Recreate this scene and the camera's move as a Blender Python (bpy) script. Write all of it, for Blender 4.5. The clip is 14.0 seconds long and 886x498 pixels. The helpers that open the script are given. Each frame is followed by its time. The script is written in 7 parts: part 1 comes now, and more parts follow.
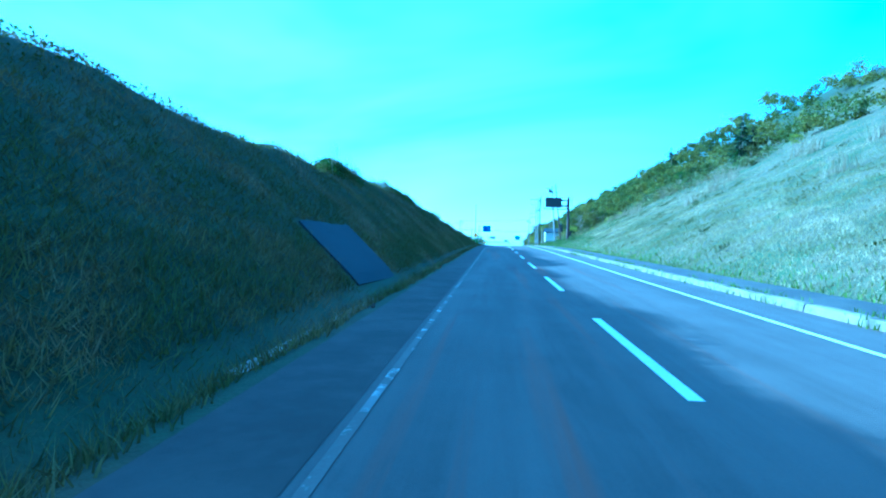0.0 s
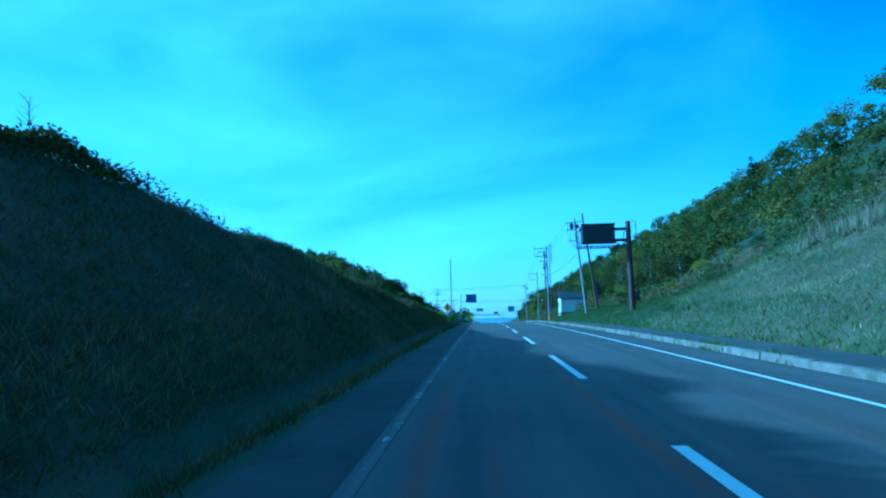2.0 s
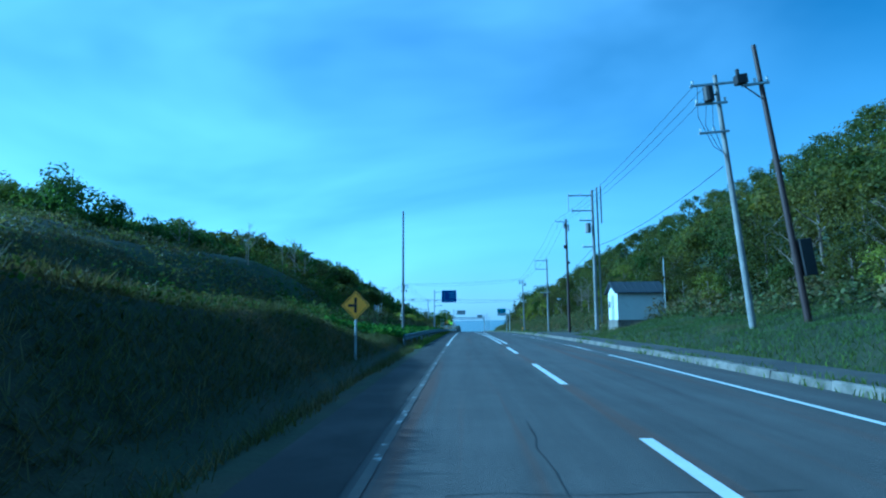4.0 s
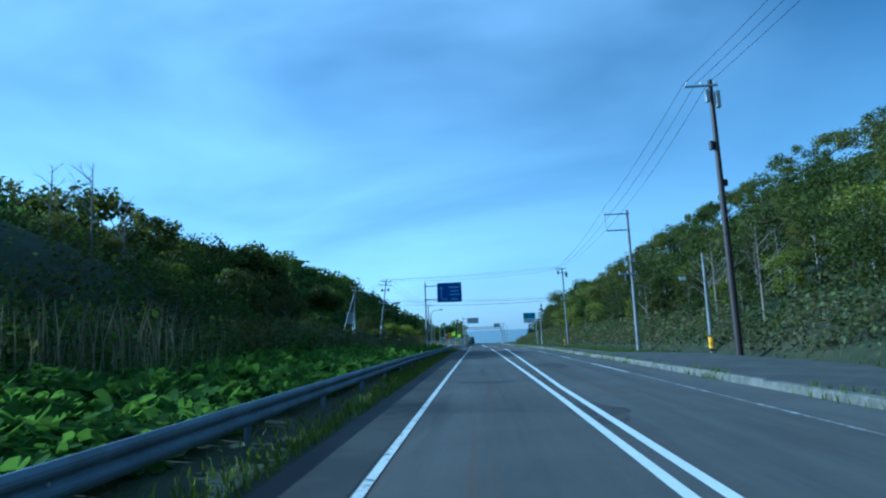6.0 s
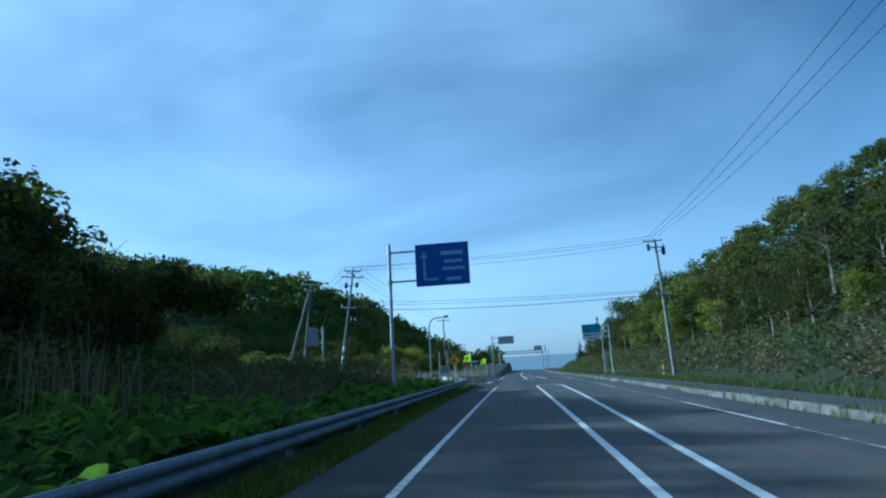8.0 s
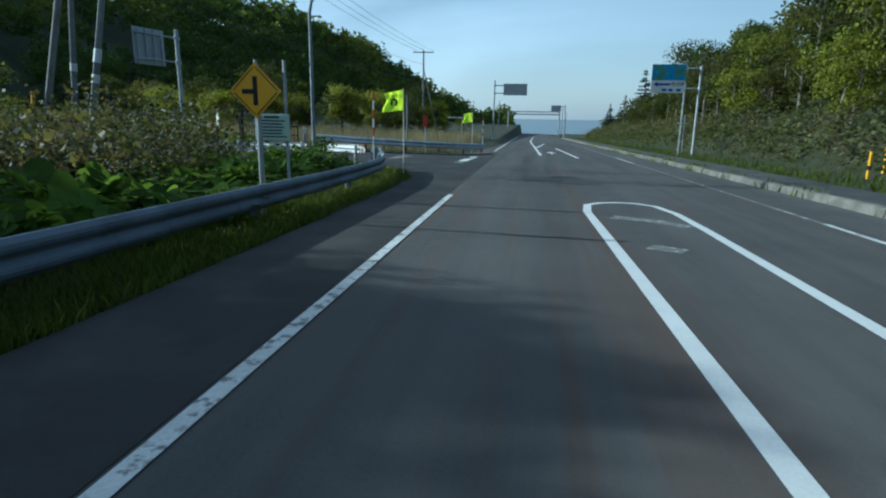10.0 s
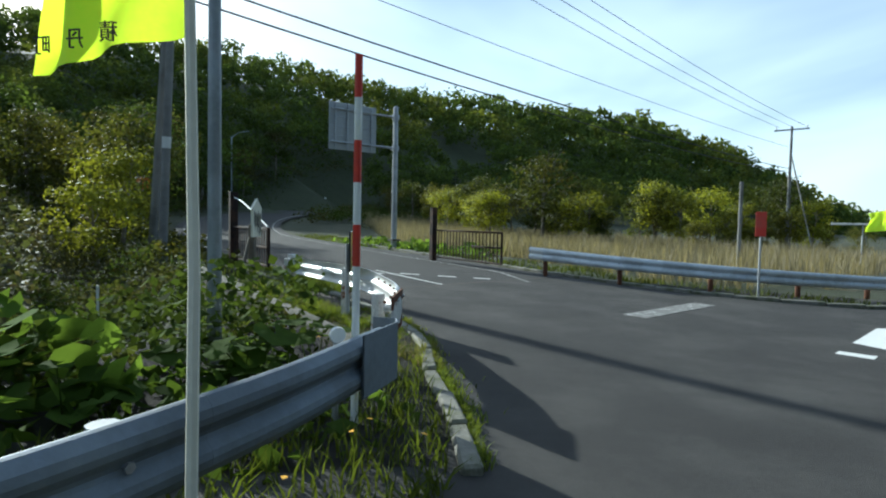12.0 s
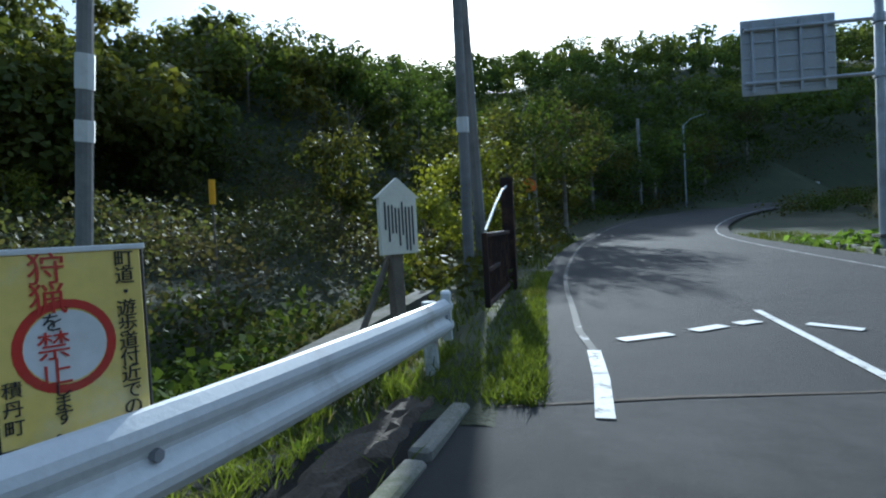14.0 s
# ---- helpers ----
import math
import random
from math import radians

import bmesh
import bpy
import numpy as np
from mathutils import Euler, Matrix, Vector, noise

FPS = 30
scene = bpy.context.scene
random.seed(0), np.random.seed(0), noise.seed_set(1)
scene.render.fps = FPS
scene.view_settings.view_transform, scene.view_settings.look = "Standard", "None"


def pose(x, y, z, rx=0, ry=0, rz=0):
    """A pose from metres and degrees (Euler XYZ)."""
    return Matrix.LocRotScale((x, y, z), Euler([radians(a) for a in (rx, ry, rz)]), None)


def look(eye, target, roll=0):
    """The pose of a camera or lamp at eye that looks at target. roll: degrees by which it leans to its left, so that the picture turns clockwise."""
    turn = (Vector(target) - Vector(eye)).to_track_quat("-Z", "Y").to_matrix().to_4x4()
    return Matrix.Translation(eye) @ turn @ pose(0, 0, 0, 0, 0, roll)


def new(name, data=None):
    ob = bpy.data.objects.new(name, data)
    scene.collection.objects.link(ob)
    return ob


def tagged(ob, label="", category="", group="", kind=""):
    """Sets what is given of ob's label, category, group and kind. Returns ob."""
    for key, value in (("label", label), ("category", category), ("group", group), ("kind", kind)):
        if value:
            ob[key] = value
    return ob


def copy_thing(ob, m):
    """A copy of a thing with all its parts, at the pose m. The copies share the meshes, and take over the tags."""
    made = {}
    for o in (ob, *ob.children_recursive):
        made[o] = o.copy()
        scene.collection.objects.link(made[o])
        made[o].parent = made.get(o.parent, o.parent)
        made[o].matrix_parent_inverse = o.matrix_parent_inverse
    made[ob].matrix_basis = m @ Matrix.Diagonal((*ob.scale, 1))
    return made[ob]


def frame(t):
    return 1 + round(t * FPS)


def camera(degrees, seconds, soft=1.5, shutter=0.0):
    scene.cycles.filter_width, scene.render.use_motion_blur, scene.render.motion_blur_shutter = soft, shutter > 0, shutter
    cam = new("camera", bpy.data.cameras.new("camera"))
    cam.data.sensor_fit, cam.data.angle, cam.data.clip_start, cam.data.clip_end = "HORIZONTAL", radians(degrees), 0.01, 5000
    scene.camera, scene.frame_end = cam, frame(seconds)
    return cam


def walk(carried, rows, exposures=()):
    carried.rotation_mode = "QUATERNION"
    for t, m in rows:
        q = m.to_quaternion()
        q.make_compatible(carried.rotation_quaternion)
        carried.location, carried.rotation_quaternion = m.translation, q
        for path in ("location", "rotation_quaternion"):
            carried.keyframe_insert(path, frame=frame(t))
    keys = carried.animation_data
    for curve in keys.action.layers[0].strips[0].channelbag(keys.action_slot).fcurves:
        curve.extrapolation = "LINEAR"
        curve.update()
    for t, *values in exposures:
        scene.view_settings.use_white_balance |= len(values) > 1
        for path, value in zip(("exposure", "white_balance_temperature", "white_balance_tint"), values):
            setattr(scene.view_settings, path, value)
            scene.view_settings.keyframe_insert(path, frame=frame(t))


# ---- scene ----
cam = camera(75.64, 14.0, 2.1)
PATH = [
    (0, pose(-1.786, -0.143, 1.408, 89.46, -1.30, 5.19)),
    (0.5, pose(-1.728, 11.271, 1.502, 96.82, -0.55, 3.56)),
    (1, pose(-1.750, 22.583, 1.687, 95.91, 0.20, 4.02)),
    (1.5, pose(-1.790, 33.657, 1.921, 98.79, -1.28, 4.30)),
    (2, pose(-1.775, 44.389, 2.099, 96.83, 1.23, 3.98)),
    (2.5, pose(-1.761, 54.910, 2.294, 96.43, 0.25, 2.67)),
    (3, pose(-1.856, 64.822, 2.417, 97.72, 1.86, 2.36)),
    (3.5, pose(-1.876, 74.333, 2.536, 96.92, 0.62, 2.46)),
    (3.6, pose(-1.881, 76.195, 2.567, 97.83, 0.46, 2.74)),
    (4, pose(-1.944, 83.547, 2.617, 97.00, 0.43, 2.10)),
    (4.2, pose(-2.007, 87.189, 2.676, 98.68, 1.44, 2.29)),
    (6.5, pose(-1.594, 129.240, 2.571, 98.07, 2.76, 4.44)),
    (7, pose(-1.564, 136.894, 2.448, 101.44, 3.08, 6.65)),
    (9.5, pose(-1.192, 172.473, 1.845, 92.86, 3.62, 7.27)),
    (10, pose(-1.365, 177.863, 1.771, 76.87, -0.95, 8.29)),
    (10.4, pose(-1.499, 181.850, 1.713, 77.92, -0.52, 9.71)),
    (10.5, pose(-1.548, 182.764, 1.695, 82.70, -1.23, 11.52)),
    (11, pose(-1.842, 186.669, 1.541, 91.77, -6.45, -2.20)),
    (11.5, pose(-2.407, 189.813, 1.467, 88.97, -7.81, 4.32)),
    (11.8, pose(-2.798, 191.354, 1.447, 87.38, -1.37, 32.61)),
    (12, look((-3.120, 192.300, 1.44), (-4.467, 193.775, 1.342), 1.2)),
    (12.1, pose(-3.206, 192.666, 1.405, 88.60, 0.81, 46.11)),
    (12.5, pose(-3.726, 194.144, 1.360, 87.26, 0.04, 57.13)),
    (13, pose(-4.903, 195.837, 1.291, 87.35, 1.45, 68.90)),
    (13.2, pose(-5.405, 196.352, 1.289, 88.24, 1.32, 72.62)),
    (13.6, pose(-6.373, 197.240, 1.241, 89.48, 0.47, 81.75)),
    (14, pose(-7.372, 197.875, 1.275, 88.18, 3.12, 89.20)),
]
EXPOSURES = [
    (0.0, 1.82, 2930, -17), (0.5, 1.16, 2880, -20), (1.0, 0.79, 2830, -20), (2.0, 0.29, 2920, -21), (3.0, 0.14, 3060, -21), (4.0, 0.12, 3270, -18),
    (6.5, 0.04, 3850, -12), (9.5, -0.08, 4600, -8), (10.0, -0.01, 4900, -9), (10.5, 0.46, 5250, -9), (11.0, 0.66, 5400, -10), (11.5, 0.59, 5400, -8), (12.0, 0.64, 5600, -3), (12.5, 0.78, 5600, 1), (13.0, 0.90, 5350, 2), (13.5, 0.85, 5200, 2), (14.0, 0.62, 5100, 2),
]
walk(cam, PATH, EXPOSURES)

# ---- sky, sun ----
SUN_AZ = radians(85)       # left of +y
SUN_EL = radians(23)
SUN_DIR = Vector((-math.sin(SUN_AZ) * math.cos(SUN_EL), math.cos(SUN_AZ) * math.cos(SUN_EL), math.sin(SUN_EL)))
world = bpy.data.worlds.new("sky")
scene.world = world
world.use_nodes = True
wn = world.node_tree
wn.nodes.clear()
w_out = wn.nodes.new("ShaderNodeOutputWorld")
w_bg = wn.nodes.new("ShaderNodeBackground")
w_sky = wn.nodes.new("ShaderNodeTexSky")
w_sky.sky_type = "NISHITA"
w_sky.sun_disc = False
w_sky.sun_elevation = SUN_EL
w_sky.sun_rotation = -SUN_AZ
w_sky.altitude = 20
w_sky.air_density = 1.0
w_sky.dust_density = 1.4
w_sky.ozone_density = 1.2
w_tc = wn.nodes.new("ShaderNodeTexCoord")
w_map = wn.nodes.new("ShaderNodeMapping")
w_map.inputs["Rotation"].default_value = (radians(4), radians(-9), radians(20))
w_map.inputs["Scale"].default_value = (0.8, 1.0, 2.3)
w_noise = wn.nodes.new("ShaderNodeTexNoise")
w_noise.inputs["Scale"].default_value = 1.5
w_noise.inputs["Detail"].default_value = 4
w_noise.inputs["Roughness"].default_value = 0.5
w_noise.inputs["Distortion"].default_value = 0.5
w_ramp = wn.nodes.new("ShaderNodeValToRGB")
w_ramp.color_ramp.elements[0].position = 0.30
w_ramp.color_ramp.elements[0].color = (0, 0, 0, 1)
w_ramp.color_ramp.elements[1].position = 0.78
w_ramp.color_ramp.elements[1].color = (0.42, 0.42, 0.42, 1)
w_mix = wn.nodes.new("ShaderNodeMix")
w_mix.data_type = "RGBA"
w_mix.inputs[7].default_value = (14.0, 15.0, 16.4, 1)
wn.links.new(w_tc.outputs["Generated"], w_map.inputs["Vector"])
wn.links.new(w_map.outputs["Vector"], w_noise.inputs["Vector"])
wn.links.new(w_noise.outputs["Fac"], w_ramp.inputs["Fac"])
# thin cloud is brighter towards the sun
w_dot = wn.nodes.new("ShaderNodeVectorMath")
w_dot.operation = "DOT_PRODUCT"
w_dot.inputs[1].default_value = SUN_DIR
w_fwd = wn.nodes.new("ShaderNodeMapRange")
w_fwd.inputs[1].default_value = -0.25
w_fwd.inputs[2].default_value = 0.9
w_fwd.inputs[3].default_value = 0.25
w_fwd.inputs[4].default_value = 1.7
w_cl = wn.nodes.new("ShaderNodeMath")
w_cl.operation = "MULTIPLY"
wn.links.new(w_tc.outputs["Generated"], w_dot.inputs[0])
wn.links.new(w_dot.outputs["Value"], w_fwd.inputs[0])
wn.links.new(w_ramp.outputs["Color"], w_cl.inputs[0])
wn.links.new(w_fwd.outputs[0], w_cl.inputs[1])
# pale haze low over the horizon
w_sep = wn.nodes.new("ShaderNodeSeparateXYZ")
w_low = wn.nodes.new("ShaderNodeMapRange")
w_low.inputs[1].default_value = 0.0
w_low.inputs[2].default_value = 0.42
w_low.inputs[3].default_value = 0.16
w_low.inputs[4].default_value = 0.0
w_low.interpolation_type = "SMOOTHSTEP"
w_sum = wn.nodes.new("ShaderNodeMath")
w_sum.operation = "ADD"
w_sum.use_clamp = True
wn.links.new(w_tc.outputs["Generated"], w_sep.inputs[0])
wn.links.new(w_sep.outputs["Z"], w_low.inputs[0])
wn.links.new(w_cl.outputs[0], w_sum.inputs[0])
wn.links.new(w_low.outputs[0], w_sum.inputs[1])
wn.links.new(w_sum.outputs[0], w_mix.inputs[0])
wn.links.new(w_sky.outputs["Color"], w_mix.inputs[6])
wn.links.new(w_mix.outputs[2], w_bg.inputs["Color"])
w_bg.inputs["Strength"].default_value = 0.09
wn.links.new(w_bg.outputs["Background"], w_out.inputs["Surface"])
sun_data = bpy.data.lights.new("sun", "SUN")
sun_data.energy = 5.0
sun_data.angle = radians(0.8)
sun_data.color = (1.0, 0.93, 0.82)
sun = new("sun", sun_data)
sun.matrix_world = look(SUN_DIR * 300, (0, 0, 0))

# ---- materials ----
def mat(name, base, rough=0.8, metal=0.0, var=0.25, scale=6.0, fine=60.0, bump=0.0, bump_scale=120.0, other=None, mixscale=None, mixlo=0.45, mixhi=0.6, spec=0.4, rand=0.0, trans=0.0, stretch=None):
    """Principled surface with variation at two scales, an optional second colour in patches and fine relief."""
    m = bpy.data.materials.new(name)
    m.use_nodes = True
    nt = m.node_tree
    b = nt.nodes["Principled BSDF"]
    b.inputs["Roughness"].default_value = rough
    b.inputs["Metallic"].default_value = metal
    b.inputs["Specular IOR Level"].default_value = spec
    tc = nt.nodes.new("ShaderNodeTexCoord")
    geo = nt.nodes.new("ShaderNodeNewGeometry")
    def noise_tex(s, detail=4, rough_=0.6):
        n = nt.nodes.new("ShaderNodeTexNoise")
        n.inputs["Scale"].default_value = s
        n.inputs["Detail"].default_value = detail
        n.inputs["Roughness"].default_value = rough_
        nt.links.new(geo.outputs["Position"], n.inputs["Vector"])
        return n
    col = nt.nodes.new("ShaderNodeRGB")
    col.outputs[0].default_value = (*base, 1)
    last = col.outputs[0]
    if other is not None:
        n = noise_tex(mixscale or scale * 0.3, 6, 0.65)
        if stretch:
            sv = nt.nodes.new("ShaderNodeVectorMath")
            sv.operation = "MULTIPLY"
            sv.inputs[1].default_value = stretch
            nt.links.new(geo.outputs["Position"], sv.inputs[0])
            nt.links.new(sv.outputs[0], n.inputs["Vector"])
        r = nt.nodes.new("ShaderNodeMapRange")
        r.inputs[1].default_value = mixlo
        r.inputs[2].default_value = mixhi
        nt.links.new(n.outputs["Fac"], r.inputs[0])
        mx = nt.nodes.new("ShaderNodeMix")
        mx.data_type = "RGBA"
        nt.links.new(r.outputs[0], mx.inputs[0])
        nt.links.new(last, mx.inputs[6])
        mx.inputs[7].default_value = (*other, 1)
        last = mx.outputs[2]
    n1, n2 = noise_tex(scale), noise_tex(fine, 3)
    add = nt.nodes.new("ShaderNodeMath")
    add.operation = "ADD"
    nt.links.new(n1.outputs["Fac"], add.inputs[0])
    nt.links.new(n2.outputs["Fac"], add.inputs[1])
    mr = nt.nodes.new("ShaderNodeMapRange")
    mr.inputs[1].default_value = 0.6
    mr.inputs[2].default_value = 1.4
    mr.inputs[3].default_value = 1 - var
    mr.inputs[4].default_value = 1 + var
    nt.links.new(add.outputs[0], mr.inputs[0])
    val = mr.outputs[0]
    if rand > 0:
        info = nt.nodes.new("ShaderNodeObjectInfo")
        a = nt.nodes.new("ShaderNodeMapRange")
        a.inputs[3].default_value = 1 - rand
        a.inputs[4].default_value = 1 + rand
        nt.links.new(geo.outputs["Random Per Island"], a.inputs[0])
        c = nt.nodes.new("ShaderNodeMapRange")
        c.inputs[3].default_value = 1 - rand * 0.7
        c.inputs[4].default_value = 1 + rand * 0.7
        nt.links.new(info.outputs["Random"], c.inputs[0])
        m1 = nt.nodes.new("ShaderNodeMath")
        m1.operation = "MULTIPLY"
        nt.links.new(a.outputs[0], m1.inputs[0])
        nt.links.new(c.outputs[0], m1.inputs[1])
        m2 = nt.nodes.new("ShaderNodeMath")
        m2.operation = "MULTIPLY"
        nt.links.new(m1.outputs[0], m2.inputs[0])
        nt.links.new(val, m2.inputs[1])
        val = m2.outputs[0]
    mul = nt.nodes.new("ShaderNodeVectorMath")
    mul.operation = "SCALE"
    nt.links.new(last, mul.inputs[0])
    nt.links.new(val, mul.inputs["Scale"])
    nt.links.new(mul.outputs[0], b.inputs["Base Color"])
    if bump > 0:
        nb = noise_tex(bump_scale, 4)
        bp = nt.nodes.new("ShaderNodeBump")
        bp.inputs["Strength"].default_value = bump
        bp.inputs["Distance"].default_value = 0.02
        nt.links.new(nb.outputs["Fac"], bp.inputs["Height"])
        nt.links.new(bp.outputs["Normal"], b.inputs["Normal"])
    if trans > 0:
        tr = nt.nodes.new("ShaderNodeBsdfTranslucent")
        gain = nt.nodes.new("ShaderNodeVectorMath")
        gain.operation = "MULTIPLY"
        gain.inputs[1].default_value = (1.7, 1.6, 0.9)
        nt.links.new(mul.outputs[0], gain.inputs[0])
        nt.links.new(gain.outputs[0], tr.inputs["Color"])
        ms = nt.nodes.new("ShaderNodeMixShader")
        ms.inputs[0].default_value = trans
        nt.links.new(b.outputs[0], ms.inputs[1])
        nt.links.new(tr.outputs[0], ms.inputs[2])
        nt.links.new(ms.outputs[0], nt.nodes["Material Output"].inputs["Surface"])
    return m


M_ASPHALT = mat("asphalt", (0.112, 0.107, 0.101), 0.9, spec=0.2, var=0.2, scale=0.7, fine=70, bump=0.5, bump_scale=260, other=(0.080, 0.077, 0.073), mixscale=1.1, mixlo=0.4, mixhi=0.64, stretch=(1.0, 0.045, 1.0))


def streak(m, colour, size, lo, hi, amount):
    """Long faint streaks of another colour laid over a road surface."""
    nt = m.node_tree
    b = nt.nodes["Principled BSDF"]
    src = b.inputs["Base Color"].links[0].from_socket
    geo = nt.nodes.new("ShaderNodeNewGeometry")
    sv = nt.nodes.new("ShaderNodeVectorMath")
    sv.operation = "MULTIPLY"
    sv.inputs[1].default_value = size
    nt.links.new(geo.outputs["Position"], sv.inputs[0])
    n = nt.nodes.new("ShaderNodeTexNoise")
    n.inputs["Scale"].default_value = 1.0
    n.inputs["Detail"].default_value = 5
    n.inputs["Roughness"].default_value = 0.62
    nt.links.new(sv.outputs[0], n.inputs["Vector"])
    r = nt.nodes.new("ShaderNodeMapRange")
    r.inputs[1].default_value = lo
    r.inputs[2].default_value = hi
    r.inputs[4].default_value = amount
    nt.links.new(n.outputs["Fac"], r.inputs[0])
    mx = nt.nodes.new("ShaderNodeMix")
    mx.data_type = "RGBA"
    mx.inputs[7].default_value = (*colour, 1)
    nt.links.new(r.outputs[0], mx.inputs[0])
    nt.links.new(src, mx.inputs[6])
    nt.links.new(mx.outputs[2], b.inputs["Base Color"])


streak(M_ASPHALT, (0.115, 0.075, 0.055), (1.9, 0.035, 1.0), 0.56, 0.70, 0.75)
streak(M_ASPHALT, (0.055, 0.053, 0.052), (0.9, 0.11, 1.0), 0.60, 0.72, 0.55)
# dark asphalt of the junction mouth; on the shoulder it also stands for shade
M_ASPHALT_DARK_SHADE = mat("asphalt_dark", (0.047, 0.045, 0.043), 0.9, spec=0.2, var=0.2, scale=0.9, fine=90, bump=0.5, bump_scale=260, other=(0.066, 0.063, 0.059), mixscale=0.7)
M_ASPHALT_SIDE = mat("asphalt_side", (0.054, 0.052, 0.050), 0.9, spec=0.2, var=0.22, scale=0.8, fine=90, bump=0.5, bump_scale=260, other=(0.050, 0.048, 0.046), mixscale=0.5)
M_WALK = mat("asphalt_walk", (0.062, 0.060, 0.058), 0.9, var=0.25, scale=1.2, fine=80, bump=0.5, bump_scale=220, other=(0.088, 0.084, 0.074), mixscale=0.8)
M_PAINT = mat("road_paint", (0.66, 0.66, 0.63), 0.7, var=0.12, scale=3, fine=45, bump=0.2, bump_scale=200)
M_PAINT_WORN = mat("road_paint_worn", (0.60, 0.60, 0.57), 0.8, var=0.2, scale=2, fine=40, other=(0.19, 0.185, 0.175), mixscale=8, mixlo=0.53, mixhi=0.63)
M_PAINT_GHOST = mat("road_paint_ghost", (0.16, 0.155, 0.145), 0.85, var=0.2, scale=2, fine=40, other=(0.42, 0.42, 0.40), mixscale=9, mixlo=0.53, mixhi=0.62)
M_PAINT_FADED = mat("road_paint_faded", (0.098, 0.092, 0.083), 0.88, var=0.2, scale=2, fine=40, other=(0.40, 0.40, 0.38), mixscale=2.6, mixlo=0.56, mixhi=0.66)
M_CONCRETE = mat("concrete", (0.185, 0.170, 0.148), 0.9, var=0.25, scale=2.5, fine=50, bump=0.4, bump_scale=90, other=(0.11, 0.105, 0.085), mixscale=2.2, rand=0.14)
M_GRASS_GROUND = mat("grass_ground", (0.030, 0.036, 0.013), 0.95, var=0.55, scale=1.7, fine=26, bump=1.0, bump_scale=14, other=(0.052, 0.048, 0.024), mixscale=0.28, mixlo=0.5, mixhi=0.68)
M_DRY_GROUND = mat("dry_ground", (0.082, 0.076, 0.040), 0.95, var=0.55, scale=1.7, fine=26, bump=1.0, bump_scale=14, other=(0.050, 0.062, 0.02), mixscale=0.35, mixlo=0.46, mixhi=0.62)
M_SOIL = mat("soil", (0.075, 0.06, 0.045), 0.95, var=0.4, scale=3, fine=40, bump=0.8, bump_scale=40)
M_RUBBLE = mat("rubble_stone", (0.10, 0.07, 0.05), 0.9, var=0.3, scale=4, fine=40, bump=0.5, bump_scale=50, other=(0.15, 0.135, 0.12), mixscale=3, rand=0.35)
M_FOREST_FLOOR = mat("forest_floor", (0.035, 0.045, 0.018), 0.95, var=0.4, scale=0.5, fine=9, bump=0.8, bump_scale=6)
M_GRASS = mat("grass_blades", (0.092, 0.120, 0.018), 0.7, var=0.25, scale=0.8, fine=9, rand=0.4, trans=0.35, spec=0.2, other=(0.15, 0.145, 0.05), mixscale=0.5, mixlo=0.56, mixhi=0.7)
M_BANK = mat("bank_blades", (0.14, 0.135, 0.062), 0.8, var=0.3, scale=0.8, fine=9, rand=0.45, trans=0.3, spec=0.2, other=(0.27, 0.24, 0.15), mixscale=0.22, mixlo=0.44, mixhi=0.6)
M_VERGE = mat("verge_blades", (0.075, 0.100, 0.026), 0.8, var=0.3, scale=0.8, fine=9, rand=0.45, trans=0.3, spec=0.2, other=(0.15, 0.14, 0.07), mixscale=0.3, mixlo=0.52, mixhi=0.66)
# slope grass, with the shade of the cutting mixed into its darker colour
M_SHADEGRASS = mat("slope_blades_shade_tone", (0.074, 0.080, 0.028), 0.8, var=0.3, scale=0.8, fine=9, rand=0.45, trans=0.25, spec=0.2, other=(0.150, 0.125, 0.066), mixscale=0.34, mixlo=0.46, mixhi=0.68)
M_REED = mat("reeds", (0.205, 0.18, 0.122), 0.85, var=0.2, scale=1, fine=12, rand=0.3, trans=0.25, spec=0.2)
M_LEAF = mat("leaves", (0.051, 0.064, 0.013), 0.65, var=0.35, scale=0.35, fine=2.0, rand=0.4, trans=0.42, spec=0.2, other=(0.098, 0.094, 0.018), mixscale=0.16, mixlo=0.45, mixhi=0.62)
M_LEAF_YOUNG = mat("young_leaves", (0.17, 0.185, 0.02), 0.65, var=0.3, scale=0.35, fine=2.0, rand=0.4, trans=0.4, spec=0.25)
M_LEAF_DARK = mat("dark_leaves", (0.050, 0.075, 0.016), 0.9, var=0.3, scale=0.4, fine=2.0, rand=0.4, trans=0.3, spec=0.05, other=(0.075, 0.07, 0.03), mixscale=0.3)
M_SHRUB = mat("shrub_leaves", (0.082, 0.096, 0.034), 0.62, var=0.3, scale=0.6, fine=4.0, rand=0.45, trans=0.38, spec=0.22, other=(0.125, 0.108, 0.055), mixscale=0.35, mixlo=0.47, mixhi=0.6)
M_BUTTERBUR = mat("broad_leaves", (0.072, 0.116, 0.022), 0.85, var=0.25, scale=1.2, fine=8, rand=0.35, trans=0.5, spec=0.06)
M_NEEDLE = mat("needles", (0.020, 0.034, 0.014), 0.7, var=0.3, scale=0.6, fine=5, rand=0.35, trans=0.1, spec=0.2)
M_BARK = mat("bark", (0.13, 0.11, 0.085), 0.9, var=0.3, scale=4, fine=40, bump=0.6, bump_scale=30, other=(0.26, 0.24, 0.20), mixscale=1.5)
M_TWIG = mat("bare_twigs", (0.20, 0.17, 0.13), 0.9, var=0.2, scale=3, fine=20)
